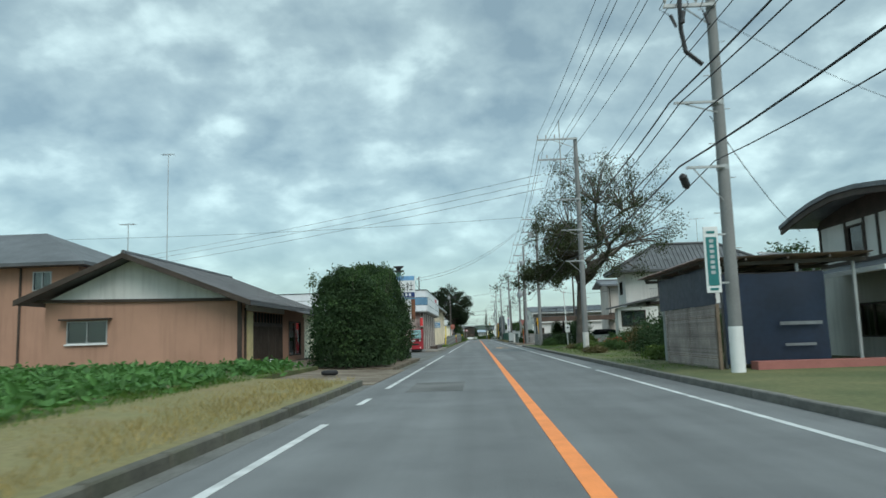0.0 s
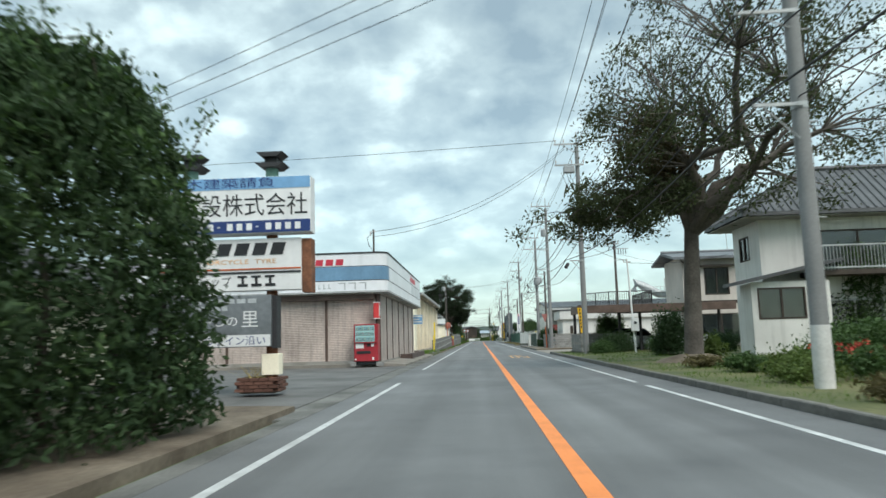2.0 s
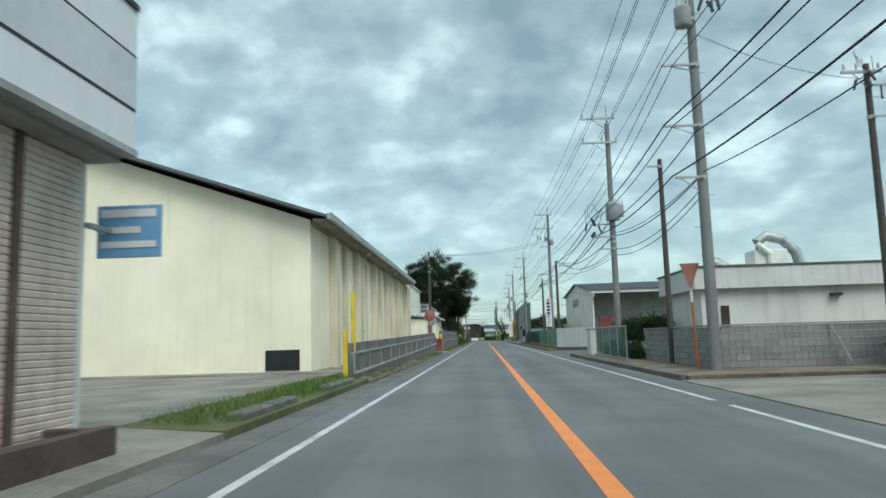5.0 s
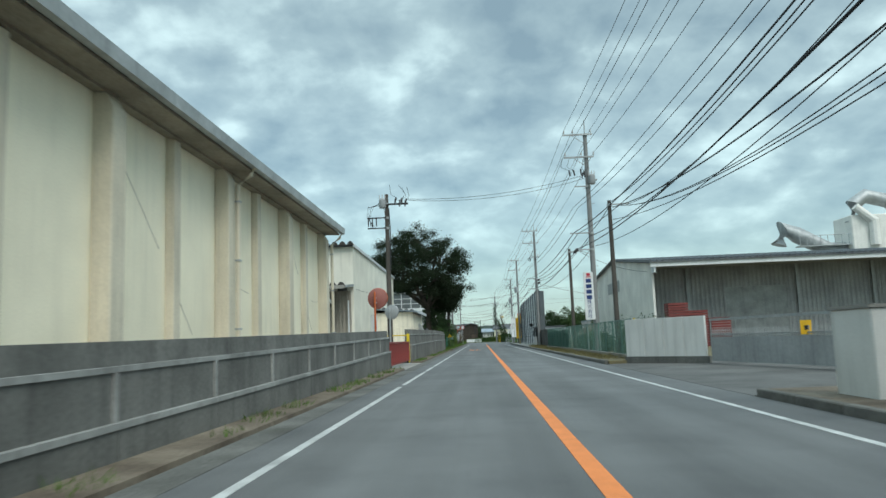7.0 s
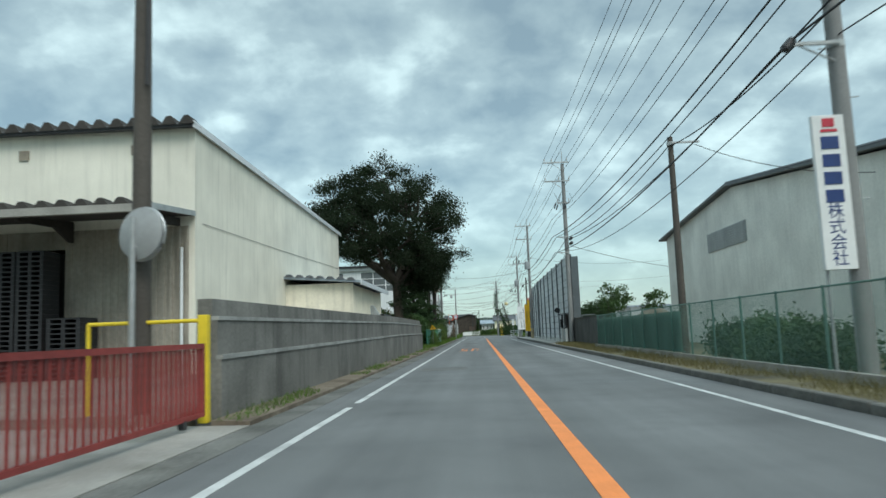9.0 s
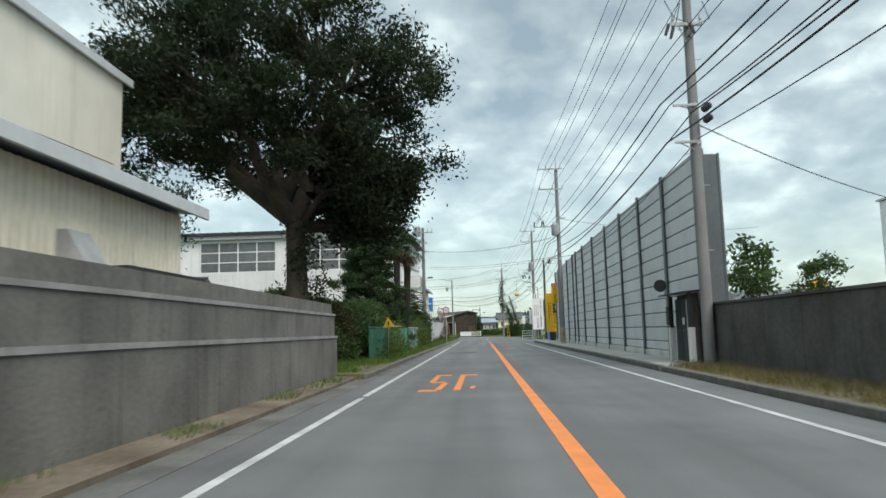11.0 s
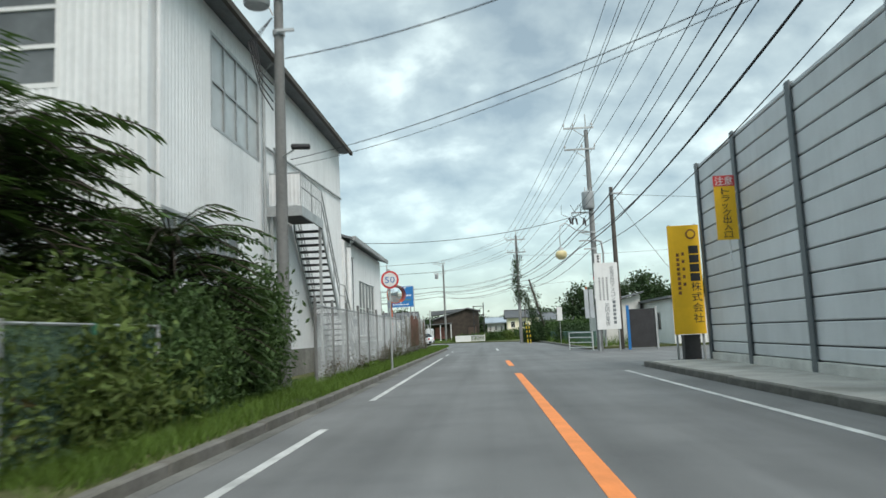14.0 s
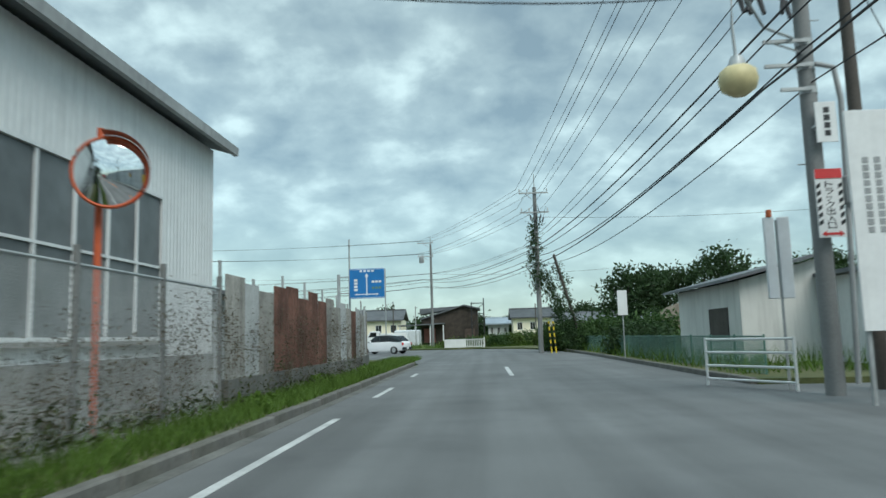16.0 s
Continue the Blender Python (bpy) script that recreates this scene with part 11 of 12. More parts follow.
PIN1, PIN2 = (-1.22, -0.72, 0.3), (-1.22, -0.3, 0.4)
CON = "tall tapered concrete utility pole with crossarms and cables"
p1 = utility_pole(6.45, 18.3, 13.0, "tall concrete utility pole with a hanging sign", [(12.2, -1.3, 0.4, PIN1), (9.55, -1.25, 0.1, (-1.2, -0.4))], [(6.95, -1.15, 0.25), (5.26, -0.95, 1.0)], base_m="sign_white", lean=(0.03, 0))
part("cable_riser", Geo().tube([(5.62, 18.1, 9.7), (5.6, 18.1, 8.9), (5.68, 18.1, 8.3), (6.1, 18.15, 7.95)], 0.06, 8), "iron_black", p1, "black taped cable riser")
switch_gear(p1, 5.75, 18.2, 9.3, 4, 3)
joint_box(p1, (5.30, 17.9, 5.05), (5.48, 18.1, 4.72), 0.1)
hs_ = thing("hanging_sign", (5.9, 18.0, 2.0), "teal and white upright sign strapped to the pole", "sign")
bd = part("board", Geo().box(5.74, 6.10, 18.0, 18.04, 2.08, 3.72), "sign_white", hs_, bevel=0.01)
part("teal_panel", Geo().box(5.79, 6.05, 17.990, 17.999, 2.26, 3.46), "sign_teal", bd)
part("plain_bar", Geo().box(5.82, 6.02, 17.990, 17.999, 3.55, 3.61), "sign_teal", bd)
for k in range(7):
    part("plain_bar", Geo().box(5.87, 5.97, 17.982, 17.989, 3.32 - k * 0.13, 3.4 - k * 0.13), "pale_glyph", bd)
part("plain_bar", Geo().box(5.82, 6.02, 17.990, 17.999, 2.14, 2.2), "sign_teal", bd)
part("strap", Geo().box(6.10, 6.3, 18.05, 18.09, 3.5, 3.55).box(6.10, 6.3, 18.05, 18.09, 2.3, 2.35), "galv", hs_)

p2 = utility_pole(6.2, 41.5, 12.6, "concrete utility pole carrying arms out over the road", [(12.46, -2.25, 0.1, (-2.18, -1.7, -1.2)), (11.26, -2.25, -0.6, (-2.18, -1.7))], [(8.9, -1.3, 0.2), (7.1, -1.1, 0.3), (5.3, -0.9, 0.8)], stem=0.05, base_m="footing")
part("offset_stem", Geo().cyl((5.28, 41.34, 10.6), (5.28, 41.34, 13.6), 0.035, 0.03, 8), "galv", p2)
p3 = utility_pole(6.15, 70.1, 13.1, CON, [(12.35, -1.3, 0.4, PIN1), (11.1, -1.3, 0.4, PIN2)], [(8.35, -0.85, 0.0), (6.7, -1.2, 0.2), (5.45, -0.7, 0.9)], lean=(0.05, 0))
joint_box(p3, (5.35, 69.8, 5.3), (5.15, 69.7, 5.0), 0.1)
part("switch_box", Geo().box(5.35, 6.0, 69.75, 70.15, 10.62, 11.0), "transformer", p3, "grey switch box", bevel=0.03)
switch_gear(p3, 5.6, 70.0, 9.7, 5, 4)
utility_pole(-75, 95, 11.8, "far utility pole beyond the fields", [(11.0, -0.9, 0.9, (-0.8, 0.8))], [(10.2, 0.6, 0)], False)
utility_pole(-60, 72, 13.4, "far utility pole beyond the houses", [(12.6, -0.9, 0.9, (-0.8, 0.8))], [(11.2, 0.6, 0)], False)
p4 = utility_pole(6.35, 92.0, 13.35, CON, [(12.62, -1.3, 0.45, PIN1), (11.24, -1.3, 0.45, PIN2)], [(8.8, -1.0, 0.2), (7.0, -1.0, 0.3), (5.5, -0.8, 0.6)])
transformer(p4, 6.05, 91.75, 9.9, 0.24, 0.55)
switch_gear(p4, 6.75, 92.0, 10.7, 5, 5)
p5 = utility_pole(6.5, 107.0, 12.5, CON, [(11.83, -1.3, 0.4, PIN1), (10.6, -1.3, 0.4, PIN2)], [(6.49, -1.1, 0.0), (5.87, -1.05, 0.0), (5.28, -0.8, 0.0), (5.63, 0.0, 0.7)])
transformer(p5, 6.5, 106.72, 6.65, 0.34, 0.8)
transformer(p5, 6.85, 106.9, 6.85, 0.22, 0.55)
switch_gear(p5, 5.4, 106.9, 6.55, 4, 7)
joint_box(p5, (5.6, 106.8, 6.1), (5.4, 106.6, 5.85), 0.08)
utility_pole(6.45, 97.0, 7.3, "short dark service pole", [], [(7.0, -0.5, 0)], False, "pole_dark", 0.02, 0.11)
pb = utility_pole(12.8, 95.0, 9.8, "dark service pole with hanging insulators", [(9.4, -0.9, 0.4, (-0.8, -0.4, 0.3))], [(7.9, 1.0, 0)], False, "pole_dark", 0.1, 0.14)
hanging(pb, 13.1, 94.8, 8.9, 4)
part("cable_arm", Geo().box(12.7, 14.0, 94.78, 94.84, 8.9, 8.96), "galv", pb)
switch_gear(pb, 12.3, 94.9, 9.2, 4, 9)
p6 = utility_pole(6.54, 140.6, 13.55, CON, [(12.65, -1.3, 0.4, PIN1), (11.32, -1.3, 0.4, PIN2)], [(9.6, -0.8, 0), (6.9, -1.2, 0.0), (5.95, -0.9, 0.4)])
transformer(p6, 6.75, 140.4, 9.7, 0.2, 0.5)
switch_gear(p6, 5.85, 140.5, 10.5, 5, 11)
joint_box(p6, (5.7, 140.3, 6.0), (5.45, 140.2, 5.75), 0.08)
for x_, y_, z_ in ((6.45, 134, 7.55), (6.7, 152, 7.4)):
    d_ = utility_pole(x_, y_, z_, "short dark service pole with a small arm", [], [(z_ - 0.25, 0.9, 0.0)], False, "pole_dark", 0.02, 0.13)
p7 = utility_pole(6.2, 176.95, 13.2, CON, [(12.4, -1.3, 0.4, PIN1), (11.1, -1.3, 0.4, PIN2), (9.58, -0.5, 0.35, (-0.45, 0.3))], [(7.25, -0.6, 0.2), (6.2, -0.6, 0.4)])
switch_gear(p7, 5.8, 176.85, 9.4, 4, 13)
joint_box(p7, (6.34, 176.65, 7.02), (6.56, 176.55, 7.2), 0.1)
joint_box(p7, (6.36, 176.65, 6.72), (6.58, 176.55, 6.86), 0.1)
p8 = utility_pole(5.86, 208.6, 13.45, CON, [(12.6, -1.35, 0.45, PIN1), (11.12, -1.35, 0.45, PIN2)], [(9.0, 0.5, 0), (8.4, -1.75, 0.0), (6.1, -0.75, 0.6)], base_m="pole_sleeve")
transformer(p8, 5.62, 208.35, 7.75, 0.28, 0.75)
switch_gear(p8, 4.5, 208.4, 8.6, 3, 15)
joint_box(p8, (5.15, 208.3, 6.05), (5.0, 208.2, 5.75), 0.08)
p9 = utility_pole(6.18, 238.6, 12.95, "tall concrete utility pole with a street lamp and signs", [(12.15, -1.25, 0.4, PIN1), (10.95, -1.25, 0.4, PIN2)], [(7.45, -1.1, 0.0), (6.36, -0.8, 0.3), (5.9, -0.8, 0.0), (5.45, -0.55, 0.0)])
transformer(p9, 6.0, 238.3, 7.6, 0.33, 0.9)
switch_gear(p9, 5.4, 238.4, 7.1, 6, 17)
part("conduit", Geo().tube([(6.25, 238.4, 5.9), (6.55, 238.35, 5.8), (6.62, 238.35, 5.2), (6.58, 238.35, 3.6), (6.45, 238.35, 0.2)], 0.05, 8), "plastic_grey", p9, smooth=60)
part("conduit_box", Geo().box(6.5, 6.72, 238.2, 238.42, 3.3, 3.8), "plastic_grey", p9, bevel=0.03)
sl_ = thing("street_lamp", (5.4, 238, 5.9), "cream round street lamp on a hooked arm", "street lamp")
part("hook_arm", Geo().tube([(5.9, 238.4, 6.4), (5.2, 237.9, 6.42), (4.8, 237.4, 6.62), (4.5, 237.0, 6.72), (4.22, 236.6, 6.5), (4.15, 236.5, 5.9), (4.17, 236.5, 5.35)], 0.025, 8), "galv", sl_, smooth=60)
part("cap", Geo().cyl((4.18, 236.5, 5.2), (4.18, 236.5, 5.38), 0.16, 0.09, 16), "galv", sl_, smooth=40)
rngl = np.random.default_rng(2)
part("globe", Geo().tube([(4.18, 236.5, 5.2), (4.18, 236.5, 5.14), (4.18, 236.5, 5.0), (4.18, 236.5, 4.86), (4.18, 236.5, 4.76)], [0.2, 0.27, 0.3, 0.26, 0.12], 18), "lamp_cream", sl_, smooth=60)
sg3 = thing("pole_sign", (6.2, 238.4, 4.8), "small white notice plate strapped to the pole", "sign")
part("plate", Geo().box(6.12, 6.48, 238.28, 238.31, 4.42, 5.15), "sign_white", sg3)
for k in range(4):
    part("plain_bar", Geo().box(6.26, 6.36, 238.272, 238.279, 4.95 - k * 0.14, 5.05 - k * 0.14), "sign_black", sg3)
part("strap", Geo().box(6.1, 6.26, 238.31, 238.42, 4.7, 4.74), "galv", sg3)
ts2 = thing("truck_sign", (6.2, 238.4, 3.3), "white truck entrance sign with a striped border on the pole", "sign")
pt = part("plate", Geo().box(6.0, 6.46, 238.26, 238.29, 2.72, 3.92), "sign_white", ts2)
part("head", Geo().box(6.0, 6.46, 238.250, 238.259, 3.76, 3.93), "sign_red", pt)
for k in range(6):
    for xx in (6.01, 6.38):
        part("stripe", Geo().prism([(xx, 3.64 - k * 0.13), (xx + 0.07, 3.69 - k * 0.13), (xx + 0.07, 3.62 - k * 0.13), (xx, 3.57 - k * 0.13)], "y", 238.252, 238.259), "sign_black", pt)
for k, ch in enumerate("トラック出入口"):
    lettering("lettering", ch, 0.14, (6.155, 238.259, 3.60 - k * 0.122), (1, 0, 0), (0, 0, 1), "sign_black", pt, width=0.1 if ch == "ッ" else 0.14)
part("arrow", Geo().box(6.1, 6.36, 238.252, 238.259, 2.76, 2.80).prism([(6.04, 2.78), (6.12, 2.84), (6.12, 2.73)], "y", 238.251, 238.259).prism([(6.42, 2.78), (6.34, 2.84), (6.34, 2.73)], "y", 238.251, 238.259), "sign_red", pt)
part("strap", Geo().box(6.1, 6.26, 238.29, 238.42, 3.3, 3.34), "galv", ts2)
sc_ = thing("folding_screen", (5.95, 239.9, 0.1), "narrow white plastic panels with an orange lamp on top", "barrier")
for k, x_ in enumerate((5.78, 6.06)):
    part("panel", Geo().cbox((x_, 239.9, 2.55), (0.22, 0.06, 1.6), 12 - 24 * k), "fascia_pale", sc_, bevel=0.01)
part("lamp", Geo().cyl((5.8, 239.9, 3.36), (5.8, 239.9, 3.5), 0.06, 0.05, 10), "pipe_orange", sc_)
part("stand", Geo().cyl((5.95, 239.95, 0.0), (5.95, 239.95, 3.3), 0.03, 0.03, 8), "galv", sc_)
utility_pole(7.5, 239.6, 9.0, "dark stained service pole", [], [(8.6, 0.6, 0.0)], False, "pole_dark", 0.02, 0.15)
lp = utility_pole(-4.85, 138.3, 9.25, "dark utility pole with a transformer and hanging insulators", [(8.65, -0.3, 1.2, (0.5, 1.1))], [(7.92, -1.05, 0.0), (7.35, -1.05, 0.0)], False, "pole_dark", 0.02, 0.15, iron="iron_black", cap="iron_black")
for k in range(4):
    part("cable_loop", Geo().tube([(-5.0, 138.1, 8.9 - 0.1 * k), (-5.55 - 0.1 * k, 138.0, 8.5), (-5.75 - 0.05 * k, 138.0, 7.9), (-5.7 + 0.1 * k, 138.0, 7.3)], 0.013, 5), "wire", lp)
part("cable_riser", Geo().tube([(-4.72, 138.15, 8.4), (-4.66, 138.1, 7.2), (-4.7, 138.12, 5.0)], 0.03, 6), "iron_black", lp)
hanging(lp, -5.85, 138.1, 7.9, 3)
transformer(lp, -5.05, 138.1, 8.45, 0.2, 0.45)
switch_gear(lp, -4.2, 138.2, 8.8, 4, 19)
lp2 = utility_pole(-4.37, 215.2, 9.6, "grey utility pole with a transformer and a small road lamp", [(9.2, -0.5, 0.8, (0.4, 0.75))], [(8.3, 0.4, 0)], False, "pole_grey", 0.02, 0.15)
transformer(lp2, -4.82, 215.0, 8.9, 0.3, 0.7)
for k in range(4):
    part("cable_loop", Geo().tube([(-4.47, 215.0, 8.6), (-4.82 - 0.06 * k, 214.9, 8.0), (-4.72, 214.9, 7.3 - 0.15 * k), (-4.47, 215.0, 7.0 - 0.2 * k)], 0.015, 5), "wire", lp2)
part("lamp_arm", Geo().cyl((-4.3, 215.1, 5.35), (-4.0, 214.95, 5.45), 0.018, 0.018, 6), "galv", lp2)
part("lamp_head", Geo().cbox((-3.84, 214.9, 5.5), (0.42, 0.16, 0.11), 10), "iron_black", lp2, bevel=0.03)
p10 = utility_pole(3.75, 273.0, 11.8, "utility pole covered with climbing vine", [(10.5, -1.05, 0.9, (-1.0, -0.5, 0.8)), (9.2, -1.0, 0.9, (-0.9, -0.4, 0.8))], [(6.9, -0.6, 0.0)], True, "pole_concrete", 0.9, 0.17)
switch_gear(p10, 3.9, 272.9, 8.9, 5, 23)
rngi = np.random.default_rng(31)
sp_ = [(3.75 + rngi.normal(0, 0.22) - 0.15, 273 + rngi.normal(0, 0.2), z_) for z_ in np.linspace(4.2, 8.6, 60)]
sp_ += [(4.05 + (5.0 - z_) * 0.42 + rngi.normal(0, 0.25), 273 + rngi.normal(0, 0.25), z_) for z_ in np.linspace(0.4, 5.2, 90)]
part("climbing_vine", leaf_cloud(sp_, 26, (0.16, 0.16, 0.18), 0.09, rngi), "leaf_dark", p10, "dark green climbing vine")
stub = thing("leaning_pole", (5.6, 273.2, 0.1), "leaning old pole stub grown over with vine", "pole")
part("shaft", Geo().cyl((6.6, 273.4, 0.0), (4.85, 273.2, 6.4), 0.1, 0.09, 10), "pole_dark", stub)
part("vine", leaf_cloud([(6.6 - 1.75 * s_ + rngi.normal(0, 0.15), 273.3, 6.2 * s_) for s_ in np.linspace(0.05, 0.92, 60)], 20, (0.13, 0.13, 0.15), 0.08, rngi), "leaf_dark", stub)
for k in range(2):
    gd = thing("guard_post", (4.3 + 0.28 * k, 272.0, 0.1), "yellow and black guard post beside the pole", "bollard", "pole guards")
    part("post", Geo().tube([(4.35 + 0.28 * k, 272.2, 0.0), (4.22 + 0.28 * k, 272.2, 2.0)], 0.05, 10), "pipe_yellow", gd)
    for j in range(4):
        part("band", Geo().cyl((4.325 + 0.28 * k - 0.028 * j, 272.2, 0.4 + 0.42 * j), (4.31 + 0.28 * k - 0.028 * j, 272.2, 0.6 + 0.42 * j), 0.052, 0.052, 10), "sign_black", gd)
p11 = utility_pole(-5.4, 303, 12.0, "distant concrete utility pole", [(11.35, -1.4, 0.3, (-1.3, -0.8, 0.2)), (9.9, -1.4, 0.3, (-1.3, -0.8, 0.2))], [(8.0, 0.5, 0)], True, "pole_concrete", 0.8, 0.16)
transformer(p11, -6.4, 302.9, 9.2, 0.25, 0.6)
utility_pole(-11.78, 289.5, 10.2, "thin grey pole beside a direction sign", [], [(9.6, 0.35, 0)], False, "galv", 0.02, 0.1)
utility_pole(-13.0, 330.0, 6.5, "distant grey pole before houses", [], [(6.2, -0.6, 0)], False, "pole_dark", 0.02, 0.1)
utility_pole(-9.0, 322.0, 5.4, "thin grey pole before distant houses", [], [(5.2, 0.3, 0)], False, "galv", 0.02, 0.09)
utility_pole(7.5, 330.0, 5.6, "distant dark pole beside a house", [], [(5.3, 0.4, 0)], False, "pole_dark", 0.02, 0.1)


# ---- overhead wires ----
def wire(a, b, sag, r, label="black overhead wire sagging between poles", n=14):
    a, b = Vector(a), Vector(b)
    g = Geo().tube([a.lerp(b, k / n) - Vector((0, 0, 4 * sag * (k / n) * (1 - k / n))) for k in range(n + 1)], r, 5)
    solid("overhead_wire", g, "wire", label, "wire", "overhead wires", smooth=60)


row = [(6.2, -14.0, 12.2, 10.9, -0.0), (6.2, 18.3, 12.48, 11.0, -0.35), (6.2, 41.5, 12.74, 11.54, -0.95), (6.05, 70.1, 12.63, 11.38, 0), (6.35, 92, 12.9, 11.52, 0), (6.5, 107, 12.11, 10.88, 0),
       (6.54, 140.6, 12.93, 11.6, 0), (6.2, 176.95, 12.68, 11.38, 0), (5.86, 208.6, 12.88, 11.4, 0), (6.18, 238.6, 12.43, 11.23, 0), (3.75, 273, 10.78, 9.48, 0), (-5.4, 303, 11.6, 10.2, 0), (-40, 306, 12, 11, 0)]
for (x0, y0, a0, b0, s0), (x1, y1, a1, b1, s1) in zip(row[:-1], row[1:]):
    L_ = math.hypot(x1 - x0, y1 - y0)
    for p_ in (-1.22, -0.72, 0.3):
        wire((x0 + p_ + s0, y0 - 0.16, a0), (x1 + p_ + s1, y1 - 0.16, a1), 0.009 * L_, 0.011)
    for p_ in (-1.22, -0.3, 0.45):
        wire((x0 + p_ + s0, y0 - 0.16, b0), (x1 + p_ + s1, y1 - 0.16, b1), 0.012 * L_, 0.012)
# bundled power and telephone cables lower down
lowr = [(6.2, -14.0, 7.0, 5.6, 8.2), (6.15, 18.3, 6.98, 5.3, 8.05), (6.1, 41.5, 7.12, 5.35, 8.2), (6.05, 70.1, 6.75, 5.5, 8.35), (6.3, 92, 7.05, 5.55, 8.8), (6.45, 107, 6.85, 5.95, 7.6), (6.5, 140.6, 6.93, 6.0, 8.4),
        (6.2, 176.95, 7.28, 6.2, 8.5), (5.86, 208.6, 7.2, 6.1, 8.42), (6.15, 238.6, 6.4, 5.48, 7.48), (3.75, 273, 6.5, 5.6, 6.95), (-5.4, 303, 7.4, 6.6, 8.0), (-40, 306, 7, 6.2, 8)]
for (x0, y0, a0, b0, c0), (x1, y1, a1, b1, c1) in zip(lowr[:-1], lowr[1:]):
    L_ = math.hypot(x1 - x0, y1 - y0)
    wire((x0 - 0.95, y0 - 0.16, a0), (x1 - 0.95, y1 - 0.16, a1), 0.016 * L_, 0.022, "thick black cable hung between poles")
    wire((x0 - 0.7, y0 - 0.16, a0 - 0.03), (x1 - 0.7, y1 - 0.16, a1 - 0.03), 0.019 * L_, 0.016, "thick black cable hung between poles")
    wire((x0 - 0.1, y0 - 0.2, a0 - 0.25), (x1 - 0.1, y1 - 0.2, a1 - 0.25), 0.02 * L_, 0.018, "thick black cable hung between poles")
    wire((x0 - 0.82, y0 - 0.16, b0), (x1 - 0.82, y1 - 0.16, b1), 0.018 * L_, 0.022, "thick black cable hung between poles")
    wire((x0 + 0.05, y0 - 0.2, b0 + 0.1), (x1 + 0.05, y1 - 0.2, b1 + 0.1), 0.024 * L_, 0.014)
    wire((x0 - 0.9, y0 - 0.16, c0), (x1 - 0.9, y1 - 0.16, c1), 0.012 * L_, 0.012)
    wire((x0 - 0.6, y0 - 0.16, c0), (x1 - 0.6, y1 - 0.16, c1), 0.014 * L_, 0.012)
# service lines and lines across the road
for a_, b_, s_, r_ in (((-4.7, 61.9, 6.35), (5.5, 70.0, 12.2), 0.95, 0.011), ((-4.7, 61.9, 6.1), (5.5, 70.0, 12.1), 1.0, 0.011), ((4.1, 41.3, 10.4), (-75, 95, 11.0), 1.2, 0.011), ((4.2, 41.3, 10.0), (-75, 95, 10.6), 1.2, 0.011), ((4.3, 41.3, 9.6), (-75, 95, 10.2), 1.3, 0.011), ((5.0, 70.0, 12.6), (-60, 72, 12.9), 0.6, 0.014), ((-3.7, 138.2, 8.9), (6.4, 140.6, 10.3), 0.4, 0.012), ((-4.3, 138.2, 8.9), (6.4, 140.6, 10.1), 0.5, 0.011),
                       ((-4.2, 215.1, 7.65), (5.86, 208.6, 7.75), 0.45, 0.014), ((-30, 231, 9.0), (-6.2, 225, 9.2), 0.3, 0.01),
                       ((-6.0, 222.2, 7.1), (5.8, 208.6, 6.3), 0.35, 0.011), ((-6.0, 222.6, 7.0), (5.8, 208.6, 6.2), 0.4, 0.008), ((-5.6, 232.6, 5.6), (6.1, 238.6, 7.5), 0.5, 0.014), ((6.1, 107, 7.4), (6.45, 134, 7.4), 0.5, 0.018), ((6.55, 107, 5.95), (6.6, 134, 7.2), 0.6, 0.022), ((6.6, 107, 5.4), (7.0, 134, 7.25), 0.75, 0.014), ((6.62, 107, 5.25), (7.1, 134, 7.25), 0.7, 0.014), ((6.6, 107, 5.0), (6.6, 134, 6.6), 0.5, 0.014), ((6.35, 92, 5.6), (6.55, 107, 5.95), 0.4, 0.02), ((6.4, 92, 5.3), (6.6, 107, 5.3), 0.5, 0.014), ((6.4, 92, 5.1), (6.6, 107, 5.0), 0.5, 0.014), ((6.5, 134, 7.35), (6.45, 140.6, 6.9), 0.12, 0.018), ((6.6, 107, 7.2), (7.3, 134, 7.3), 0.8, 0.014),
                       ((12.8, 95, 9.2), (6.4, 92, 9.8), 0.3, 0.01), ((12.8, 95, 8.6), (19, 87, 6.3), 0.3, 0.01), ((6.5, 140.6, 6.6), (6.75, 152, 7.1), 0.25, 0.018), ((7.5, 152, 7.1), (11.4, 148.6, 5.2), 0.3, 0.012),
                       ((6.75, 152, 7.2), (6.2, 176.9, 7.2), 0.5, 0.018), ((6.3, 176.9, 6.7), (25, 190, 5.5), 0.8, 0.016), ((7.5, 239.6, 8.6), (30, 241, 8.5), 0.5, 0.012), ((7.5, 239.6, 8.7), (12.5, 243, 2.9), 0.2, 0.012),
                       ((6.2, 18.2, 9.4), (20, 26, 7.6), 0.5, 0.008), ((6.2, 18.2, 6.6), (12.2, 27.2, 4.7), 0.25, 0.012), ((-5.4, 303, 8), (14, 306, 8.2), 0.3, 0.011), ((-5.4, 303, 8), (-40, 300, 8.5), 0.5, 0.011),
                       ((3.75, 273, 8.9), (30, 276, 9.6), 0.4, 0.011), ((8.2, 67.5, 5.1), (6.1, 70.1, 6.6), 0.15, 0.01), ((8.2, 67.5, 5.0), (12.4, 64, 4.9), 0.2, 0.01), ((5.86, 208.6, 9.0), (22, 214, 8.6), 0.5, 0.012)):
    wire(a_, b_, s_, r_, "thin black line crossing to another pole")

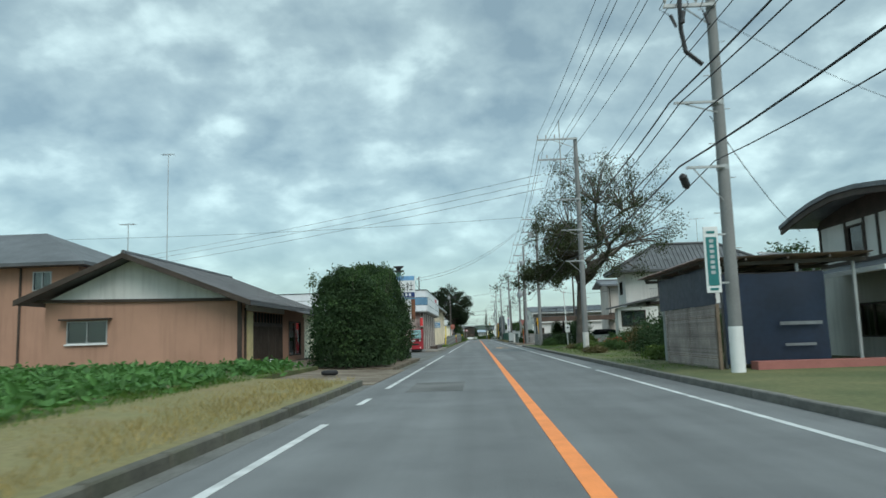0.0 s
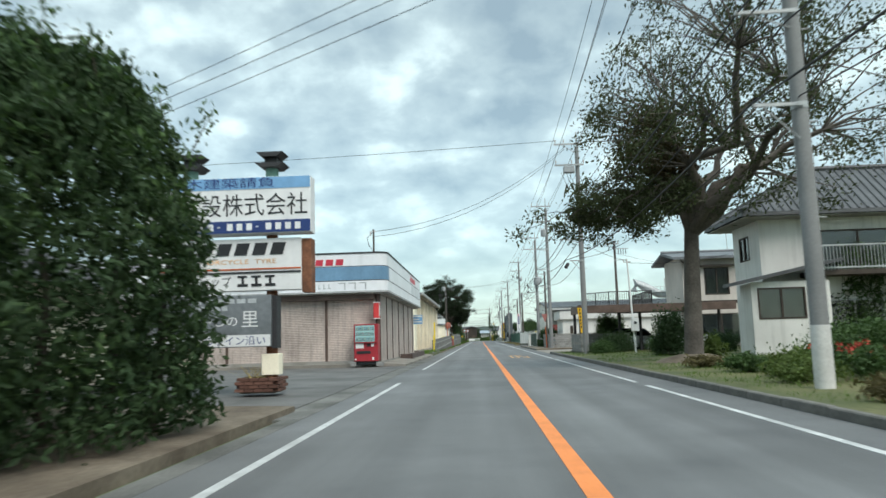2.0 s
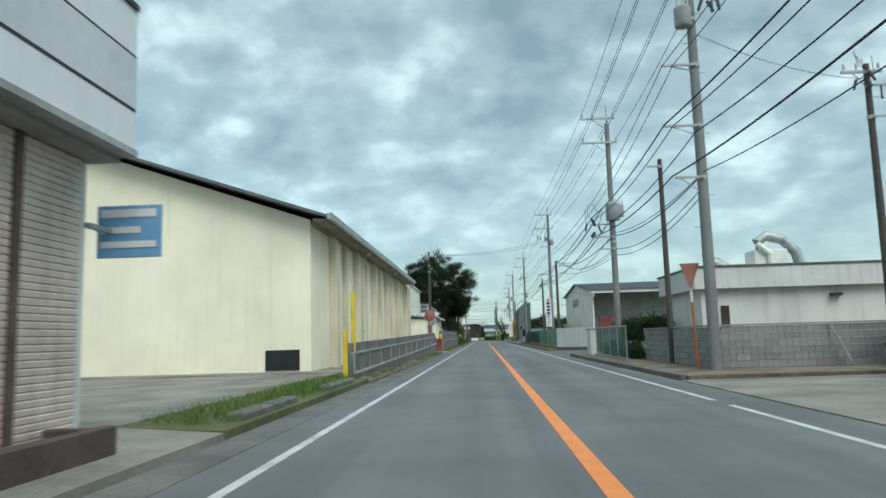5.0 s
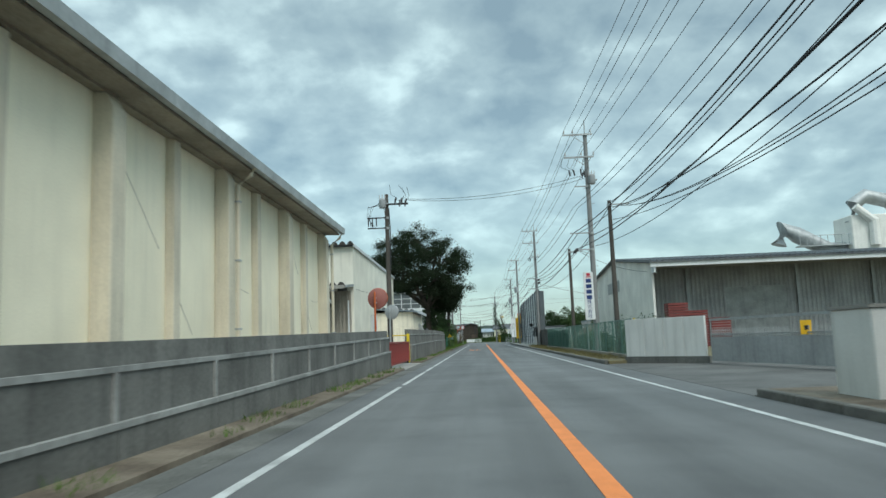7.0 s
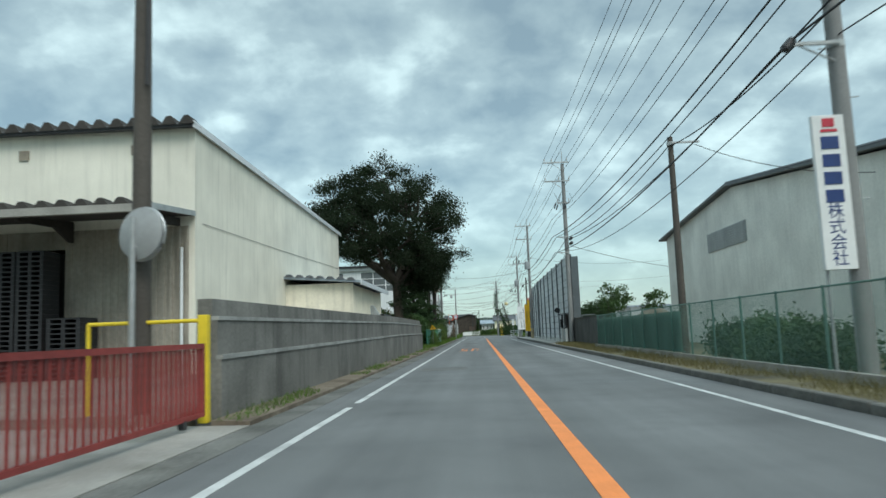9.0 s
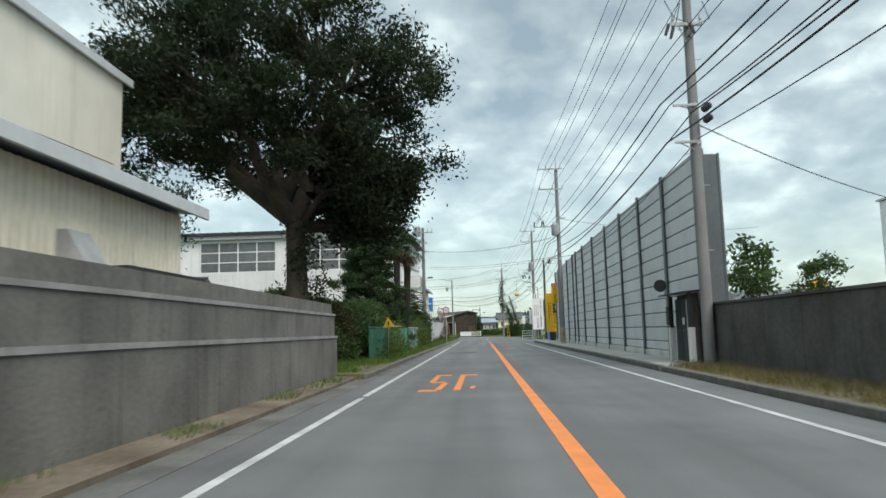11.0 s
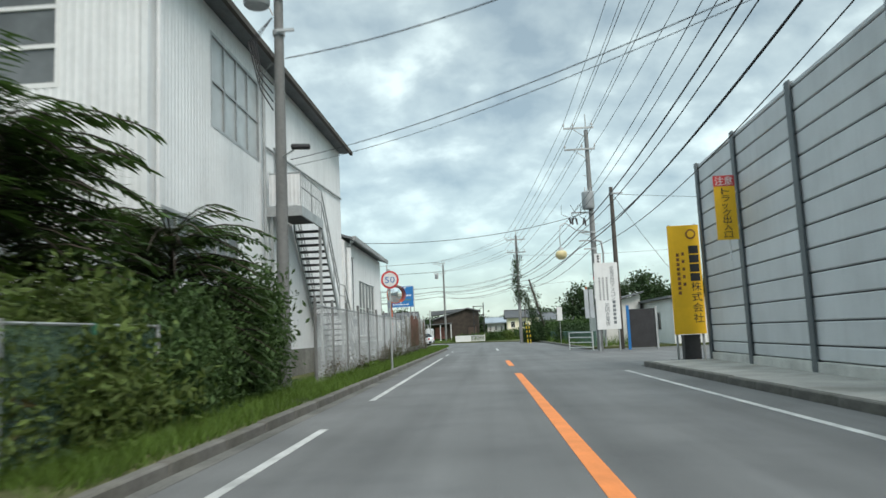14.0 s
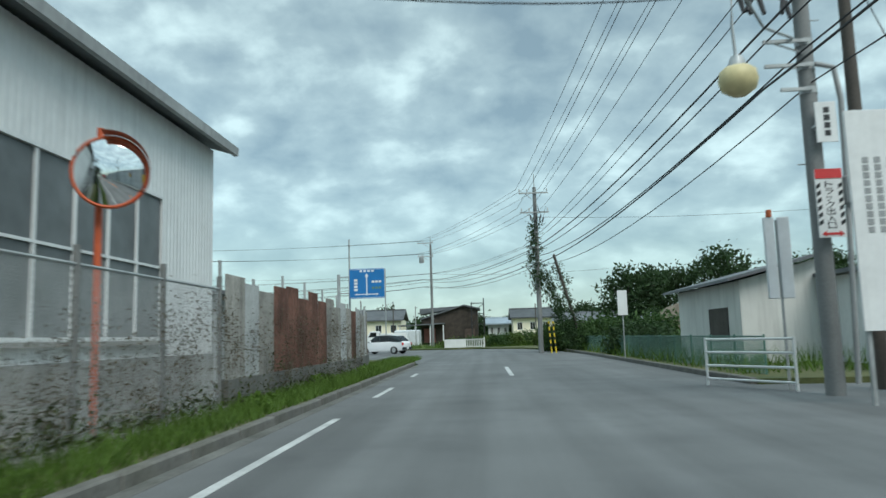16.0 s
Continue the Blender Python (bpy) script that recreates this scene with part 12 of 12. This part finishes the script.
# ---- the bend at the end of the road ----
car("white hatchback turning away at the bend", -7.9, 283.2, 0.0, 160, "car_white", "hatch")
ds = thing("direction_sign", (-12.6, 289, 0.1), "large blue road direction sign with white arrows on a steel post", "road sign")
part("post", Geo().cyl((-12.7, 289.2, 0.0), (-12.7, 289.2, 7.0), 0.16, 0.14, 14), "galv", ds, smooth=60)
part("arm", Geo().cyl((-12.7, 289.2, 6.75), (-8.5, 288.2, 6.75), 0.05, 0.05, 10), "galv", ds)
part("arm", Geo().cyl((-12.7, 289.2, 5.3), (-8.5, 288.2, 5.3), 0.05, 0.05, 10), "galv", ds)
bd = part("panel", Geo().box(-11.5, -8.45, 288.0, 288.06, 4.75, 7.35), "sign_blue", ds, bevel=0.01)
part("panel_border", Geo().box(-11.46, -8.49, 287.992, 287.999, 7.27, 7.30).box(-11.46, -8.49, 287.992, 287.999, 4.80, 4.83), "sign_white", bd)
part("arrow", Geo().box(-10.04, -9.94, 287.990, 287.999, 5.0, 6.7).prism([(-10.16, 6.65), (-9.82, 6.65), (-9.99, 6.95)], "y", 287.99, 287.999), "sign_white", bd)
part("arrow", Geo().box(-10.9, -9.1, 287.989, 287.999, 5.06, 5.14).prism([(-11.05, 5.1), (-10.85, 5.2), (-10.85, 5.0)], "y", 287.99, 287.999).prism([(-8.95, 5.1), (-9.15, 5.2), (-9.15, 5.0)], "y", 287.99, 287.999), "sign_white", bd)
for k in range(4):
    part("plain_bar", Geo().box(-11.1, -10.8, 287.99, 287.999, 5.4 + k * 0.28, 5.6 + k * 0.28), "sign_white", bd)
    part("plain_bar", Geo().box(-10.6 + k * 0.34, -10.38 + k * 0.34, 287.99, 287.999, 7.05, 7.22), "sign_white", bd)
for k in range(3):
    part("plain_bar", Geo().box(-9.55 + k * 0.3, -9.32 + k * 0.3, 287.99, 287.999, 6.1, 6.28), "sign_white", bd)
    part("plain_bar", Geo().box(-9.55 + k * 0.3, -9.32 + k * 0.3, 287.99, 287.999, 5.55, 5.75), "green_dull", bd)
part("prop", Geo().cyl((-8.4, 288.2, 0.0), (-8.4, 288.2, 7.3), 0.05, 0.05, 10), "galv", ds)
gr = thing("guard_fence", (-1.8, 292, 0.1), "white guard fence at the bend", "fence")
part("panel", Geo().box(-3.8, -1.7, 296.0, 296.06, 0.15, 0.95), "sign_white", gr)
for k in range(10):
    part("bar", Geo().box(-1.6 + k * 0.17, -1.54 + k * 0.17, 296.0, 296.05, 0.15, 0.9), "sign_white", gr)
for z_ in (0.2, 0.88):
    part("rail", Geo().box(-1.7, 0.1, 295.97, 296.0, z_, z_ + 0.06), "sign_white", gr)
part("post", Geo().box(0.02, 0.12, 295.95, 296.08, 0.05, 1.1), "sign_white", gr)

def far_house(label, x0, x1, y0, y1, eave, peak, wall_m, roof_m, axis="x", wins=3):
    t = thing("house", ((x0 + x1) / 2, (y0 + y1) / 2, 0.1), label, "house", "houses past the bend")
    L = x1 - x0
    holes = [(L * (k + 0.3) / wins, L * (k + 0.7) / wins, 0.5 * eave, 0.8 * eave) for k in range(wins)]
    g, _ = holes_wall((x0, y0), (x1, y0), 0.0, eave, holes, 0.2)
    part("wall", g, wall_m, t)
    for h_ in holes:
        window(t, (x0, y0), (1, 0), (0, -1), *h_, 2, 1, "sign_white", 0.06, curtain="room_shade")
    part("wall", Geo().box(x0, x0 + 0.2, y0 + 0.2, y1, 0, eave).box(x1 - 0.2, x1, y0 + 0.2, y1, 0, eave).box(x0, x1, y1, y1 + 0.2, 0, eave), wall_m, t)
    ym, xm = (y0 + y1) / 2, (x0 + x1) / 2
    if axis == "x":
        gable_roof(t, "x", x0 - 0.5, x1 + 0.5, y0 - 0.7, y1 + 0.7, ym, eave, eave, peak, 0.2, roof_m)
    else:
        gable_roof(t, "y", y0 - 0.5, y1 + 0.5, x0 - 0.7, x1 + 0.7, xm, eave, eave, peak, 0.2, roof_m)
        part("gable", Geo().prism([(x0, eave), (x1, eave), (xm, peak - 0.25)], "y", y0, y0 + 0.2), wall_m, t)
    return t

dkh = thing("house", (-6, 344, 0.1), "dark timber house with a long sloping roof", "house", "houses past the bend")
part("wall", Geo().prism([(-9.8, 0), (-0.9, 0), (-0.9, 5.6), (-3.2, 6.0), (-9.8, 4.0)], "y", 340, 340.3), "timber_dark", dkh)
part("wall", Geo().box(-9.8, -9.6, 340.3, 350, 0, 4).box(-1.1, -0.9, 340.3, 350, 0, 5.6), "timber_dark", dkh)
part("roof_slope", Geo().prism([(-10.4, 5.9), (-3.0, 6.2), (-3.0, 6.0), (-10.4, 5.0)], "y", 344, 350), "roof_metal", dkh)
part("roof_slope", Geo().prism([(-9.9, 4.2), (-3.0, 6.2), (-3.0, 6.0), (-9.9, 4.0)], "y", 339.4, 350), "roof_metal", dkh)
part("roof_slope", Geo().prism([(-3.0, 6.2), (-0.5, 5.6), (-0.5, 5.4), (-3.0, 6.0)], "y", 339.4, 350), "roof_metal", dkh)
part("canopy", Geo().prism([(-13.0, 3.0), (-6.0, 3.2), (-6.0, 3.35), (-13.0, 3.15)], "y", 335.5, 340), "roof_metal", dkh)
for x_ in (-12.8, -10.5, -8.2, -6.2):
    part("canopy_post", Geo().box(x_, x_ + 0.15, 335.7, 335.85, 0, 3.05), "sign_white", dkh)
part("shutter", Geo().box(-9.4, -7.6, 339.9, 340, 0.4, 2.6), "dull_red", dkh)
part("shutter", Geo().box(-3.0, -1.4, 339.9, 340, 0.6, 2.4), "rail_brown", dkh)
fr_ = thing("lattice_frame", (-0.8, 338, 0.1), "dark steel lattice frame beside the house", "frame")
for x_ in (-1.8, 0.1):
    for y_ in (337.6, 338.6):
        part("post", Geo().box(x_ - 0.08, x_ + 0.08, y_ - 0.08, y_ + 0.08, 0, 7.0 if x_ > 0 else 6.4), "iron_black", fr_)
for z_ in (3.0, 4.6, 6.2):
    part("beam", Geo().box(-1.9, 0.2, 337.54, 337.66, z_, z_ + 0.12), "iron_black", fr_)
for z_ in (3.0, 4.6):
    part("brace", Geo().tube([(-1.8, 337.6, z_), (0.1, 337.6, z_ + 1.6)], 0.05, 6), "iron_black", fr_)
far_house("grey two-storey house with a tiled roof", -22, -14.2, 350, 358, 4.4, 6.2, "stucco_cream", "roof_tile")
far_house("small house with a brown tiled roof", 4.6, 10.5, 338, 346, 3.9, 5.3, "stucco_cream", "roof_tile")
far_house("pale house among the trees", -36, -26, 352, 360, 4.2, 6.2, "stucco_white", "roof_tile")
far_house("white shed with a blue roof", 0.8, 4.2, 348, 356, 3.2, 4.2, "white_metal", "roof_blue")
far_house("long pale workshop past the bend", 12, 30, 356, 366, 3.4, 5.0, "white_metal", "roof_metal")
tk = thing("truck", (-14, 320, 0.1), "small white truck parked before houses", "truck")
part("cab", Geo().prism([(-15.2, 0.6), (-13.6, 0.6), (-13.6, 2.2), (-14.7, 2.2), (-15.2, 1.4)], "y", 319.2, 320.9), "car_white", tk, bevel=0.06)
part("side_window", Geo().prism([(-14.95, 1.45), (-13.9, 1.45), (-13.9, 2.05), (-14.6, 2.05)], "y", 319.19, 319.2), "car_glass", tk)
part("load_box", Geo().box(-13.4, -9.9, 319.2, 320.9, 0.7, 1.9), "car_white", tk, bevel=0.03)
part("chassis", Geo().box(-15.0, -10, 319.4, 320.7, 0.45, 0.62), "iron_black", tk)
for x_ in (-14.5, -10.9):
    for y_ in (319.3, 320.7):
        part("wheel", Geo().cyl((x_, y_ - 0.1, 0.42), (x_, y_ + 0.1, 0.42), 0.34, 0.34, 16), "rubber", tk)
pvg = thing("greenhouse", (-10, 326, 0.1), "low white plastic shelter beside the houses", "shelter")
part("cover", Geo().box(-12.3, -8.9, 325, 329, 0.1, 2.3), "fascia_pale", pvg, bevel=0.15)
part("door", Geo().box(-11.4, -10.4, 324.97, 325.0, 0.2, 1.8), "sign_slate", pvg)
rngt = np.random.default_rng(77)
for k in range(14):
    x_ = -46 + k * 6.6 + float(rngt.uniform(-1.5, 1.5))
    y_ = 368 + float(rngt.uniform(-5, 12))
    h_ = float(rngt.uniform(4.6, 7.2))
    tree("distant dark green tree behind the houses", x_, y_, 0.1, h_ * 0.35, 0.2, (x_, y_, h_ * 0.62), (3.6, 2.6, h_ * 0.42), 44, 46, 0.34, 400 + k, "leaf_dark", spread=0.7, hollow=0.25, fork=4, group="distant trees")
for k in range(9):
    x_ = -3 + k * 1.5
    bush("overgrown green bank at the bend", x_, 298.5 + (k % 3), 0.1, 1.3, 1.4, 0.9 + 0.12 * k, 1500, 0.12, 430 + k, "leaf_mid" if k % 2 else "leaf_light", group="bank shrubs")
for k in range(7):
    bush("green thicket round the vine-covered pole", 5.2 + 0.8 * k, 276.5 + 0.9 * (k % 3), 0.1, 1.3, 1.4, 1.9 + 0.25 * (k % 2), 2200, 0.1, 450 + k, "leaf_mid", group="bend thicket")
